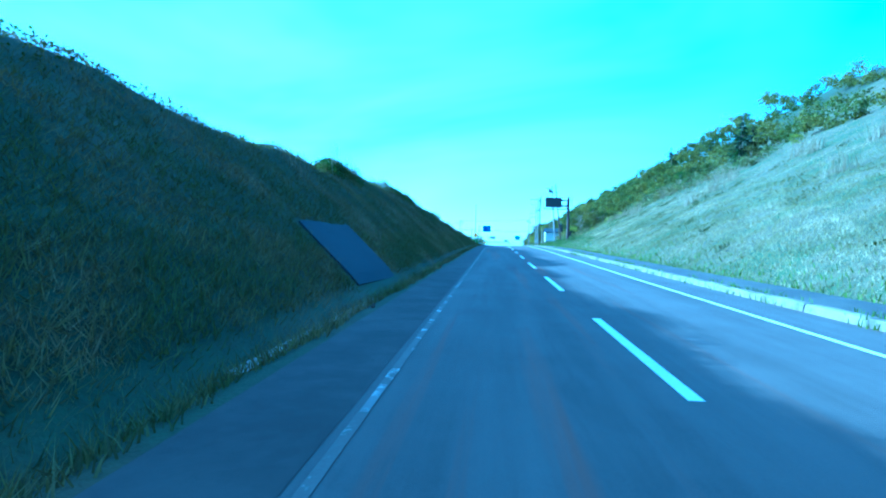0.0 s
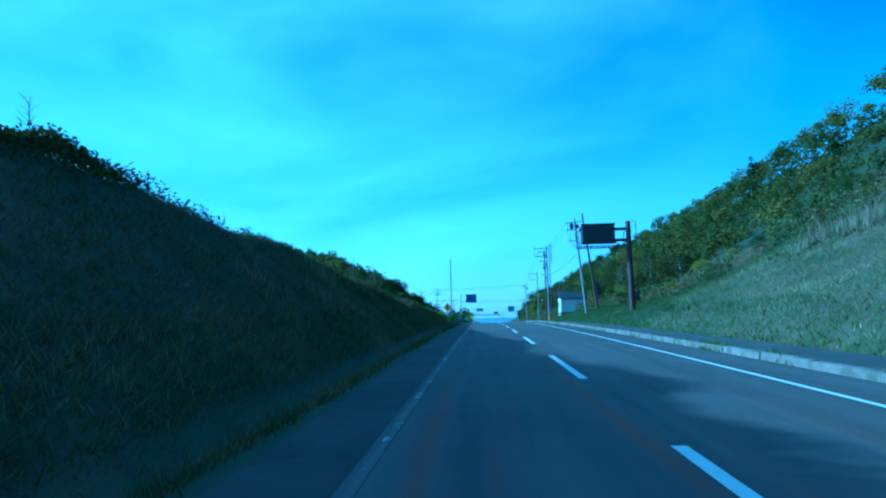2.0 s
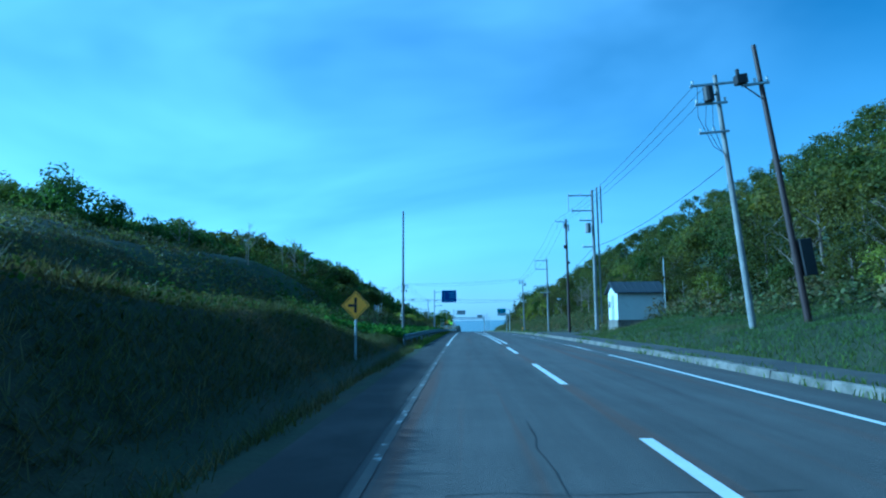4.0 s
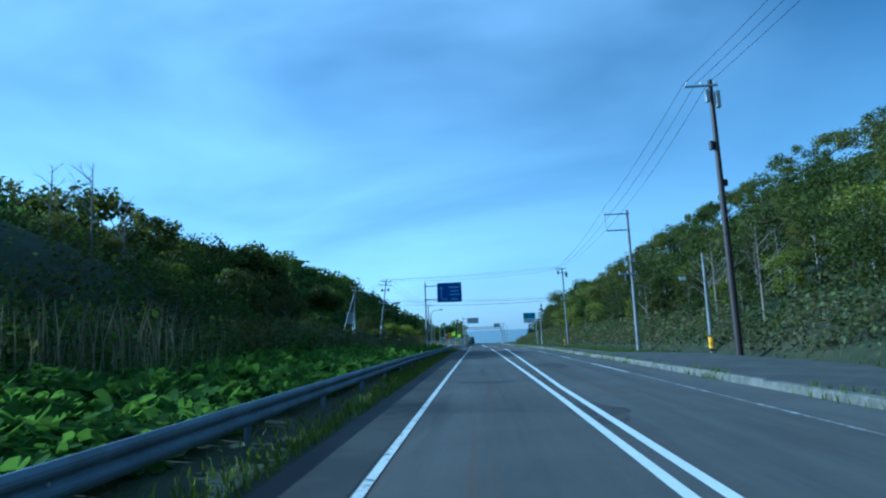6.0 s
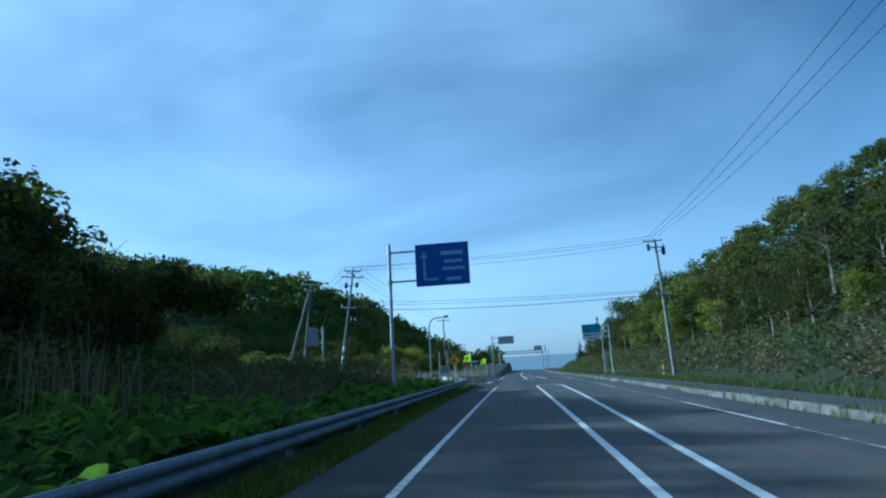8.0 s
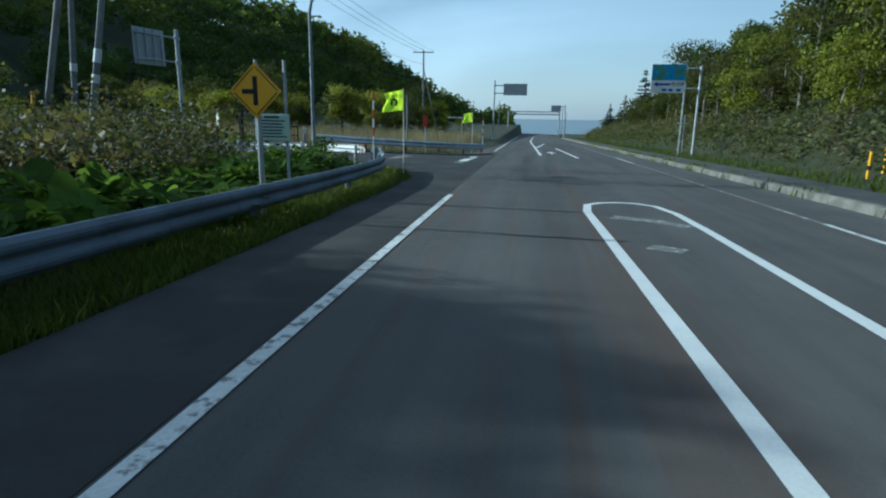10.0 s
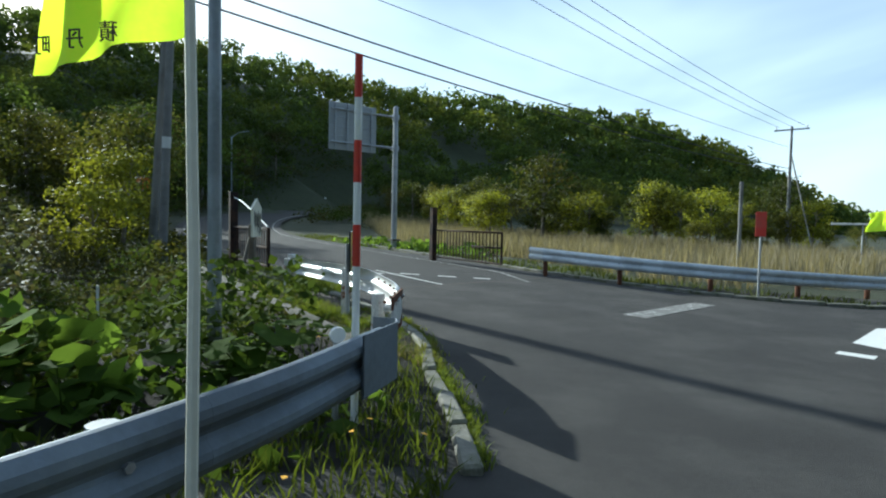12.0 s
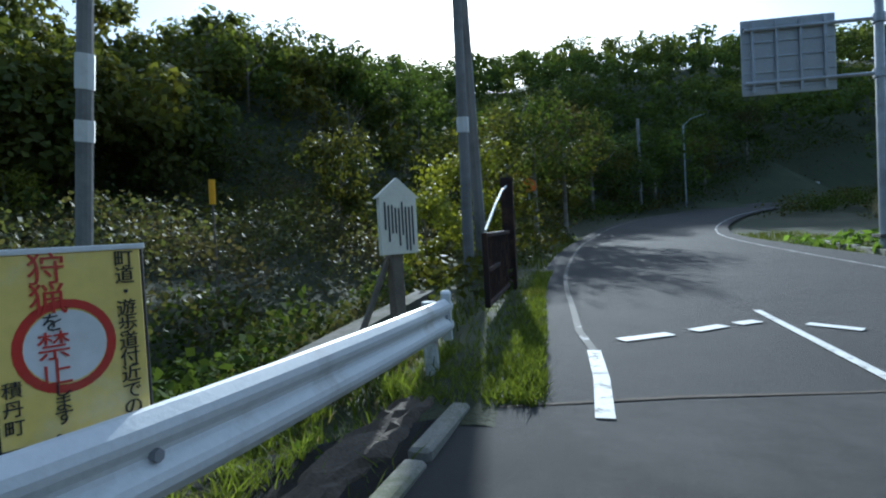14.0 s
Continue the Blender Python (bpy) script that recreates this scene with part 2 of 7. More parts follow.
M_GALV = mat("galvanised_steel", (0.46, 0.48, 0.50), 0.5, 0.55, var=0.12, scale=1.5, fine=25, bump=0.08, bump_scale=60, other=(0.34, 0.35, 0.37), mixscale=1.2)
M_RAIL = mat("guardrail_steel", (0.185, 0.215, 0.255), 0.65, 0.25, var=0.15, scale=1.0, fine=18, bump=0.1, bump_scale=30, other=(0.14, 0.16, 0.185), mixscale=1.6)
M_WHITE_RAIL = mat("white_rail_paint", (0.68, 0.69, 0.69), 0.45, 0.0, var=0.08, scale=1.2, fine=30, other=(0.50, 0.49, 0.46), mixscale=2.4, mixlo=0.55, mixhi=0.7, bump=0.08, bump_scale=50)
M_PALE_RAIL = mat("pale_galvanised", (0.58, 0.62, 0.66), 0.4, 0.25, var=0.12, scale=1.2, fine=25, other=(0.44, 0.47, 0.50), mixscale=2.0, bump=0.08, bump_scale=50)
M_RUST = mat("rust", (0.17, 0.065, 0.03), 0.85, 0.1, var=0.35, scale=5, fine=40, bump=0.5, bump_scale=60, other=(0.62, 0.62, 0.60), mixscale=4.5, mixlo=0.40, mixhi=0.47)
M_RUST_DARK = mat("rust_dark", (0.12, 0.05, 0.028), 0.9, 0.1, var=0.35, scale=6, fine=40, bump=0.5, bump_scale=60)
M_POLE = mat("concrete_pole", (0.27, 0.265, 0.255), 0.85, var=0.12, scale=1.5, fine=30, bump=0.15, bump_scale=60, other=(0.19, 0.185, 0.18), mixscale=1.0)
M_BROWN = mat("brown_paint", (0.040, 0.026, 0.024), 0.55, 0.0, var=0.2, scale=2, fine=25, bump=0.1)
M_DARK = mat("dark_metal", (0.035, 0.035, 0.038), 0.55, 0.3, var=0.2, scale=3, fine=30)
M_WIRE = mat("cable_black", (0.02, 0.02, 0.022), 0.6, var=0.1)
M_WHITE = mat("white_paint", (0.74, 0.74, 0.72), 0.6, var=0.08, scale=2, fine=25, other=(0.58, 0.56, 0.52), mixscale=1.4, mixlo=0.55, mixhi=0.75)
M_BLUE = mat("sign_blue", (0.012, 0.06, 0.30), 0.45, var=0.08, scale=2, fine=20)
M_SIGN_TEXT = mat("sign_lettering", (0.22, 0.34, 0.55), 0.45, var=0.15, scale=3, fine=20)
M_YELLOW = mat("sign_yellow", (0.90, 0.46, 0.015), 0.45, var=0.06, scale=3, fine=20)
M_BLACK = mat("sign_black", (0.015, 0.015, 0.015), 0.5, var=0.1)
M_GREY_PANEL = mat("sign_back", (0.42, 0.43, 0.44), 0.55, 0.3, var=0.12, scale=1.5, fine=20)
M_RED = mat("red_paint", (0.50, 0.035, 0.022), 0.5, var=0.15, scale=4, fine=30, other=(0.40, 0.06, 0.04), mixscale=3)
M_FLAG = mat("flag_cloth", (0.62, 0.86, 0.06), 0.8, var=0.08, scale=3, fine=40, trans=0.45, bump=0.15, bump_scale=20)
M_DARKGREEN = mat("print_green", (0.02, 0.16, 0.06), 0.8, var=0.1)
M_ROOF = mat("dark_roof", (0.05, 0.055, 0.065), 0.6, 0.1, var=0.2, scale=2, fine=15)
M_WALL = mat("hut_wall", (0.66, 0.66, 0.63), 0.8, var=0.1, scale=1.2, fine=20, other=(0.5, 0.49, 0.46), mixscale=0.9, mixlo=0.55, mixhi=0.75)
M_NET = mat("slope_net", (0.020, 0.021, 0.032), 0.9, var=0.25, scale=1.5, fine=14, bump=0.8, bump_scale=25)
M_WATER = mat("sea_water", (0.02, 0.06, 0.10), 0.25, var=0.1, scale=0.02, fine=0.3, bump=0.5, bump_scale=0.4)
M_YPANEL = mat("poster_yellow", (0.80, 0.62, 0.16), 0.6, var=0.1, scale=4, fine=25, other=(0.70, 0.60, 0.34), mixscale=3, mixlo=0.5, mixhi=0.7)
M_CREAM = mat("cream_board", (0.72, 0.70, 0.58), 0.6, var=0.1, scale=3, fine=25)
M_WOOD = mat("weathered_wood", (0.15, 0.13, 0.105), 0.9, var=0.3, scale=5, fine=45, bump=0.4, bump_scale=50)
M_INK = mat("ink", (0.03, 0.03, 0.03), 0.6, var=0.1)
M_LAMP = mat("lamp_housing", (0.5, 0.52, 0.54), 0.45, 0.3, var=0.1)
M_SIGNPIC = mat("sign_picture", (0.06, 0.30, 0.55), 0.5, var=0.2, scale=1.5, fine=6, other=(0.10, 0.24, 0.16), mixscale=1.4, mixlo=0.5, mixhi=0.6)

M_FARLEAF = mat("far_leaves", (0.060, 0.090, 0.020), 0.7, var=0.45, scale=0.06, fine=0.5, rand=0.35, trans=0.45, spec=0.15, other=(0.14, 0.15, 0.028), mixscale=0.035, mixlo=0.5, mixhi=0.66)
M_STAIN = mat("asphalt_stain", (0.055, 0.052, 0.05), 0.9, spec=0.2, var=0.2, scale=1.5, fine=60, bump=0.4, bump_scale=200, other=(0.085, 0.08, 0.076), mixscale=2.5)
M_PAINT_OLD = mat("road_paint_old", (0.42, 0.42, 0.40), 0.8, var=0.2, scale=2, fine=40, other=(0.15, 0.145, 0.14), mixscale=3.2, mixlo=0.38, mixhi=0.50)
M_KERB_OLD = mat("mossy_concrete", (0.22, 0.21, 0.18), 0.9, var=0.3, scale=3, fine=50, bump=0.4, bump_scale=90, other=(0.10, 0.105, 0.06), mixscale=3.0, rand=0.12)
M_GATE = mat("gate_iron", (0.030, 0.020, 0.017), 0.8, 0.2, var=0.35, scale=6, fine=40, bump=0.4, bump_scale=60, other=(0.075, 0.038, 0.025), mixscale=4)
M_ORANGE = mat("orange_paint", (0.78, 0.20, 0.02), 0.5, var=0.12, scale=5, fine=25)
M_STEELBLUE = mat("lamp_post_steel", (0.30, 0.33, 0.36), 0.55, 0.35, var=0.14, scale=1.5, fine=25, bump=0.08, bump_scale=60, other=(0.22, 0.24, 0.26), mixscale=1.4)
M_WALL_DARK = mat("stained_concrete", (0.13, 0.122, 0.105), 0.95, spec=0.2, var=0.3, scale=2.5, fine=40, bump=0.5, bump_scale=60, other=(0.06, 0.062, 0.04), mixscale=1.8, mixlo=0.42, mixhi=0.62)

# ---- building helpers ----
def smooth(a, b, v):
    t = np.clip((np.asarray(v, float) - a) / (b - a), 0, 1)
    return t * t * (3 - 2 * t)


ROAD_Y = np.arange(-20, 321, 20.0)
ROAD_Z = np.array([-0.32, 0, 0.32, 0.69, 1.04, 1.27, 1.36, 1.27, 1.05, 0.77, 0.43, 0.01, -0.42, -0.85, -1.27, -1.70, -2.13, -2.56])


def zr(y):
    """Height of the carriageway along its length."""
    y = np.asarray(y, float)
    tot = 0
    for d, w in ((-9, 0.25), (0, 0.5), (9, 0.25)):
        v = y + d
        tot = tot + w * (np.interp(v, ROAD_Y, ROAD_Z) + np.where(v > 320, -0.0215 * (v - 320), 0) + np.where(v < -20, 0.016 * (v + 20), 0))
    return tot


def part(name, bm, material, parent=None, label="", shade=False):
    """Links a bmesh as one mesh object, under a thing or a part if one is given."""
    me = bpy.data.meshes.new(name)
    bm.normal_update()
    bm.to_mesh(me)
    bm.free()
    if shade:
        for p in me.polygons:
            p.use_smooth = True
    if material is not None:
        me.materials.append(material)
    ob = new(name, me)
    if parent is not None:
        ob.parent = parent
    if label:
        ob["label"] = label
    return ob


def empty(name, x, y, z, rz=0.0):
    ob = new(name)
    ob.empty_display_size = 0.1
    ob.matrix_basis = pose(x, y, z, 0, 0, rz)
    return ob


def add_box(bm, x0, x1, y0, y1, z0, z1, bevel=0.0, m=None):
    r = bmesh.ops.create_cube(bm, size=1.0)
    vs = r["verts"]
    for v in vs:
        v.co = Vector(((x0 + x1) / 2 + v.co.x * (x1 - x0), (y0 + y1) / 2 + v.co.y * (y1 - y0), (z0 + z1) / 2 + v.co.z * (z1 - z0)))
    if bevel > 0:
        es = list({e for v in vs for e in v.link_edges})
        out = bmesh.ops.bevel(bm, geom=es, offset=bevel, segments=1, affect="EDGES")
        vs = list({v for v in out["verts"]} | {v for v in vs if v.is_valid})
    if m is not None:
        bmesh.ops.transform(bm, matrix=m, verts=[v for v in vs if v.is_valid])


def box(x0, x1, y0, y1, z0, z1, bevel=0.0):
    bm = bmesh.new()
    add_box(bm, x0, x1, y0, y1, z0, z1, bevel)
    return bm


def add_tube(bm, pts, radii, n=8, cap=True):
    """A round tube along points, with a radius for each."""
    pts = [Vector(p) for p in pts]
    if not hasattr(radii, "__len__"):
        radii = [radii] * len(pts)
    rings = []
    prev = None
    for i, p in enumerate(pts):
        d = (pts[min(i + 1, len(pts) - 1)] - pts[max(i - 1, 0)]).normalized()
        if prev is None:
            a = d.orthogonal().normalized()
        else:
            a = (prev - d * prev.dot(d)).normalized()
        prev = a
        b = d.cross(a)
        rings.append([bm.verts.new(p + (a * math.cos(2 * math.pi * k / n) + b * math.sin(2 * math.pi * k / n)) * radii[i]) for k in range(n)])
    for r0, r1 in zip(rings, rings[1:]):
        for k in range(n):
            bm.faces.new((r0[k], r0[(k + 1) % n], r1[(k + 1) % n], r1[k]))
    if cap:
        bm.faces.new(rings[0][::-1])
        bm.faces.new(rings[-1])


def tube(pts, radii, n=8):
    bm = bmesh.new()
    add_tube(bm, pts, radii, n)
    return bm


def add_poly(bm, pts, thick=0.0):
    """A flat plate from an outline; thick pushes it down along z."""
    top = [bm.verts.new(p) for p in pts]
    bm.faces.new(top)
    if thick:
        low = [bm.verts.new((p[0], p[1], p[2] - thick)) for p in pts]
        n = len(pts)
        for i in range(n):
            bm.faces.new((top[i], low[i], low[(i + 1) % n], top[(i + 1) % n]))


def raw_mesh(name, verts, faces_flat, per_face, material, smooth_shade=False):
    """A mesh object from flat arrays, for large amounts."""
    me = bpy.data.meshes.new(name)
    nv = len(verts)
    nf = len(faces_flat) // per_face
    me.vertices.add(nv)
    me.vertices.foreach_set("co", np.asarray(verts, dtype=np.float32).ravel())
    me.loops.add(len(faces_flat))
    me.loops.foreach_set("vertex_index", np.asarray(faces_flat, dtype=np.int32))
    me.polygons.add(nf)
    me.polygons.foreach_set("loop_start", np.arange(0, nf * per_face, per_face, dtype=np.int32))
    if smooth_shade:
        me.polygons.foreach_set("use_smooth", np.ones(nf, dtype=bool))
    me.update(calc_edges=True)
    me.validate()
    if material is not None:
        me.materials.append(material)
    return me


def blades(rng, base, height, width, lean=0.35):
    """Grass blades: one bent tapering strip of three triangles a root point."""
    n = len(base)
    ang = rng.uniform(0, 2 * np.pi, n)
    h = height * rng.uniform(0.55, 1.25, n)
    w = width * rng.uniform(0.7, 1.3, n)
    side = np.stack([np.cos(ang), np.sin(ang), np.zeros(n)], 1) * w[:, None] / 2
    la = rng.uniform(0, 2 * np.pi, n)
    ll = lean * h * rng.uniform(0.2, 1.2, n)
    bend = np.stack([np.cos(la) * ll, np.sin(la) * ll, np.zeros(n)], 1)
    up = np.stack([np.zeros(n), np.zeros(n), h], 1)
    v = np.stack([base - side, base + side, base + up * 0.55 + bend * 0.35 - side * 0.7, base + up * 0.55 + bend * 0.35 + side * 0.7, base + up * 0.95 + bend], 1)
    idx = np.arange(n)[:, None] * 5
    f = np.concatenate([idx + np.array([[0, 1, 3]]), idx + np.array([[0, 3, 2]]), idx + np.array([[2, 3, 4]])], 1)
    return v.reshape(-1, 3), f.ravel()


def leaf_quads(rng, c, nrm, size, aspect=0.7, jitter=0.9):
    """Leaves: one folded quad a centre, its face turned roughly along nrm."""
    n = len(c)
    d = nrm + rng.normal(0, jitter, (n, 3)) * 0.6
    d /= np.linalg.norm(d, axis=1)[:, None] + 1e-9
    r = rng.normal(0, 1, (n, 3))
    a = np.cross(d, r)
    a /= np.linalg.norm(a, axis=1)[:, None] + 1e-9
    b = np.cross(d, a)
    s = (size * rng.uniform(0.6, 1.35, n))[:, None]
    a, b = a * s * 0.5, b * s * 0.5 * aspect
    v = np.stack([c - a, c - b * 1.0 - d * s * 0.1, c + a, c + b - d * s * 0.1], 1)
    idx = np.arange(n)[:, None] * 4
    return v.reshape(-1, 3), (idx + np.array([[0, 1, 2, 3]])).ravel()


def thin_blades(rng, base, height, width, lean=0.5):
    """Grass seen from farther off: one leaning triangle a root point."""
    n = len(base)
    ang = rng.uniform(0, 2 * np.pi, n)
    h = height * rng.uniform(0.5, 1.3, n)
    w = width * rng.uniform(0.7, 1.3, n)
    side = np.stack([np.cos(ang), np.sin(ang), np.zeros(n)], 1) * w[:, None] / 2
    la = rng.uniform(0, 2 * np.pi, n)
    ll = lean * h * rng.uniform(0.2, 1.3, n)
    tip = base + np.stack([np.cos(la) * ll, np.sin(la) * ll, h], 1)
    v = np.stack([base - side, base + side, tip], 1)
    return v.reshape(-1, 3), np.arange(3 * n)

# ---- ground, roads ----
HC = (-4.0, 190.0)
H_AZ = np.array([-9, -4, 1.5, 6, 11, 17, 24, 35, 45, 56, 72, 85, 101, 115, 130, 150, 165.0])
H_EL = np.array([-1, -0.5, 0.6, 3.0, 6.2, 8.7, 9.9, 11.2, 12.3, 14.1, 15.7, 14.6, 14.6, 14.4, 14.6, 14, 13.0])
H_D = np.array([520, 500, 480, 430, 340, 300, 265, 205, 175, 150, 132, 108, 85, 66, 56, 52, 50.0])
H_FOOT = np.array([400, 390, 330, 270, 200, 150, 112, 90, 74, 62, 55, 42, 34, 30, 27, 25, 25.0])


SIDE_C = [(-8.9, 201.45, 6.7), (-10.7, 201.8, 6.8), (-13, 202.4, 7.1), (-17.5, 203.4, 7.2), (-25, 205.3, 6.7), (-31, 207.2, 6.3), (-37, 209.8, 6.0), (-44, 214.2, 6.0), (-50, 219.5, 5.6), (-55, 225.5, 5.4), (-60, 232.5, 5.2), (-65, 241, 5.2), (-70, 252, 5.2)]
PAVE = [(-6.0, 201.0), (-7.5, 201.5)]
for (_xa, _ya, _wa), (_xb, _yb, _wb) in zip(SIDE_C, SIDE_C[1:]):
    _n = int(math.dist((_xa, _ya), (_xb, _yb)) / 2.2) + 1
    PAVE += [(_xa + (_xb - _xa) * _k / _n, _ya + (_yb - _ya) * _k / _n) for _k in range(_n)]


def base_z(x, y):
    """The graded ground: carriageway level, rising gently along the side road."""
    x, y = np.asarray(x, float), np.asarray(y, float)
    z = zr(np.where((x < -4) & (y > 215), 215 + (y - 215) * 0.15, y))
    return z + (0.024 * np.clip(-x - 4, 0, 28) + 0.07 * np.clip(-x - 32, 0, 40)) * smooth(178, 192, y)


def ground_z(x, y):
    x, y = np.asarray(x, float), np.asarray(y, float)
    z = base_z(x, y)
    # cutting beside the left lane
    u = -x
    top = np.interp(y, [-60, 40, 48, 58, 66, 75, 85, 95, 105, 115, 125], [4.75, 4.75, 5.0, 4.5, 3.6, 2.8, 2.1, 1.4, 0.8, 0.25, 0])
    top = top + 0.3 * np.sin(y * 0.21) * (top > 0.5) + 0.2 * np.sin(y * 0.57 + 1) * (top > 0.5)
    ditch = -0.22 * np.exp(-((u - 4.75) / 0.35) ** 2) * (1 - smooth(100, 118, y))
    rise = np.clip(0.86 * (u - 5.0), 0, None)
    cut = np.minimum(rise, top + 0.10 * np.clip(u - 5 - top / 0.86, 0, 60)) * (1 - smooth(178, 192, y))
    # wooded hill beyond the cutting
    u0 = np.interp(y, [100, 150, 170, 185, 200], [14, 13, 15, 21, 28])
    near = 7.5 * smooth(0, 26, u - u0) * smooth(100, 138, y) * (1 - smooth(190, 206, y))
    near = near + 1.6 * smooth(12, 34, u) * smooth(52, 88, y) * (1 - smooth(120, 150, y))
    near = near + 3.5 * smooth(18, 50, u) * smooth(60, 100, y) * (1 - smooth(185, 200, y))
    # hills round the valley
    dx, dy = x - HC[0], y - HC[1]
    d = np.hypot(dx, dy)
    az = np.degrees(np.arctan2(-dx, dy))
    rd, el, ft = np.interp(az, H_AZ, H_D), np.interp(az, H_AZ, H_EL), np.interp(az, H_AZ, H_FOOT)
    hg = np.clip(np.tan(np.radians(el)) * rd + 1.0 - 1.15 * np.maximum(4.5, 0.036 * rd) - 2.4 * smooth(60, 120, rd), 0, None) * (1 - smooth(150, 168, np.abs(az - 5)))
    t = np.clip((d - ft) / (rd - ft), 0, 1)
    hill = hg * (0.55 * t + 0.45 * t * t * (3 - 2 * t))
    hill = np.where(az < -9, 0, hill)
    left = np.maximum(np.maximum(cut, near), hill * (x < 0))
    # hill on the other side
    xf = np.interp(y, [-60, 120, 136, 150, 200, 215, 260], [6.6, 6.6, 9.5, 10.3, 10.3, 9.2, 9.0])
    sl = np.interp(y, [-60, 70, 110, 400], [0.50, 0.50, 0.47, 0.43])
    r = np.clip(x - xf, 0, None)
    foot = 0.24 * np.clip(np.minimum(r, 7), 0, 7) * smooth(74, 92, y) * (1 - smooth(128, 150, y))
    sl = sl + 0.03 * smooth(74, 92, y) * (1 - smooth(128, 150, y)) * smooth(6, 14, r)
    bank = sl * np.minimum(r, 46) - foot + 0.12 * np.clip(r - 46, 0, 200) + 0.15 * np.clip(r - 11, 0, 40) * smooth(55, 100, y)
    bank = bank * (1 - smooth(235, 330, y)) + 0.3 * smooth(0, 1.5, r)
    z = z + np.where(x < -4.2, left + ditch, 0) + np.where(x > 6, bank, 0)
    # stream bed beside the side road
    bed = np.exp(-(((y - (194.0 - (x + 8) * 0.22)) / 1.3) ** 2)) * smooth(7.5, 9.0, u) * (1 - smooth(30, 45, u))
    z = z - 1.1 * bed * (y > 185)
    z = z - 14 * smooth(400, 520, y)
    tuss = 0.10 * np.sin(x * 0.83 + 1.9 * np.sin(y * 0.31)) * np.sin(y * 0.71 + 1.3 * np.sin(x * 0.47)) * np.clip((np.abs(x) - 6) / 3, 0, 1) * (1 - smooth(120, 140, y))
    rough = tuss + 0.09 * np.sin(x * 1.7 + y * 0.6) * np.sin(y * 1.3 - x * 0.5) * np.clip((np.abs(x) - 6) / 4, 0, 1)
    pave = np.zeros_like(z)
    for px, py in PAVE:
        pave = np.maximum(pave, 1 - smooth(4.0, 5.1, np.hypot(x - px, y - py)))
    g = z - 0.05 + rough
    return g * (1 - pave) + (base_z(x, y) - 0.14) * pave


def grid_sheet(xs, ys, zfun, name, material):
    X, Y = np.meshgrid(xs, ys)
    Z = zfun(X, Y)
    v = np.stack([X, Y, Z], -1).reshape(-1, 3)
    ny, nx = X.shape
    i = np.arange((ny - 1) * nx).reshape(ny - 1, nx)[:, :-1]
    f = np.stack([i, i + 1, i + nx + 1, i + nx], -1).reshape(-1)
    return new(name, raw_mesh(name, v, f, 4, material, True))


def spaced(a, b, fine, lo, hi, coarse):
    """Coordinates that are close together between lo and hi and wide apart outside."""
    out, v, step = [], lo, fine
    while v < hi:
        out.append(v)
        v += fine
    while v < b:
        out.append(v)
        step = min(step * 1.25, coarse)
        v += step
    out.append(b)
    v, step, low = lo, fine, []
    while v > a:
        step = min(step * 1.25, coarse)
        v -= step
        low.append(max(v, a))
    return np.array(sorted(set(low + out)))


ground = grid_sheet(spaced(-2500, 2500, 0.55, -30, 16, 120), spaced(-600, 900, 1.2, -30, 260, 40), ground_z, "ground", M_GRASS_GROUND)
tagged(ground, "rough grassy ground with cuttings, banks and hills", "ground", kind="structure")
ground.data.materials.append(M_DRY_GROUND)
ground.data.materials.append(M_FOREST_FLOOR)
cen = np.empty(len(ground.data.polygons) * 3, dtype=np.float32)
ground.data.polygons.foreach_get("center", cen)
cen = cen.reshape(-1, 3)
mi = np.zeros(len(cen), dtype=np.int32)
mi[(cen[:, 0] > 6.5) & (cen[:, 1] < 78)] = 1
mi[(cen[:, 0] > 14) & (cen[:, 1] > 92)] = 2
mi[(cen[:, 0] < -18) & (cen[:, 1] > 118)] = 2
fd = np.hypot(cen[:, 0] + 4, cen[:, 1] - 190)
faz = np.degrees(np.arctan2(-(cen[:, 0] + 4), cen[:, 1] - 190))
mi[(cen[:, 0] < -4) & (cen[:, 1] > 186) & (fd < np.interp(faz, H_AZ, H_FOOT))] = 0
mi[(cen[:, 0] < -5) & (cen[:, 0] > -34) & (cen[:, 1] > 210.5 + 0.3 * np.abs(cen[:, 0] + 7)) & (cen[:, 1] < 236)] = 1
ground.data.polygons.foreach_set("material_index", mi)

sea = grid_sheet(np.linspace(-4500, 4500, 40), np.concatenate([np.linspace(430, 900, 12), np.linspace(1000, 4800, 20)]), lambda x, y: np.full_like(x, -11.5), "water", M_WATER)
tagged(sea, "calm blue sea reaching the horizon", "sea", kind="structure")

KERB_X = 4.45


def edge_l(y):
    return np.interp(y, [-40, 60, 110, 150, 178, 188, 420], [-4.0, -3.85, -3.75, -4.0, -4.25, -4.2, -4.0])


def strip(name, ys, xl, xr, material, lift, cols=5):
    ys = np.asarray(ys, float)
    t = np.linspace(0, 1, cols)
    X = xl(ys)[:, None] * (1 - t) + xr(ys)[:, None] * t
    Y = np.repeat(ys[:, None], cols, 1)
    Z = zr(Y) + lift
    v = np.stack([X, Y, Z], -1).reshape(-1, 3)
    i = np.arange((len(ys) - 1) * cols).reshape(len(ys) - 1, cols)[:, :-1]
    f = np.stack([i, i + 1, i + cols + 1, i + cols], -1).reshape(-1)
    return new(name, raw_mesh(name, v, f, 4, material, True))


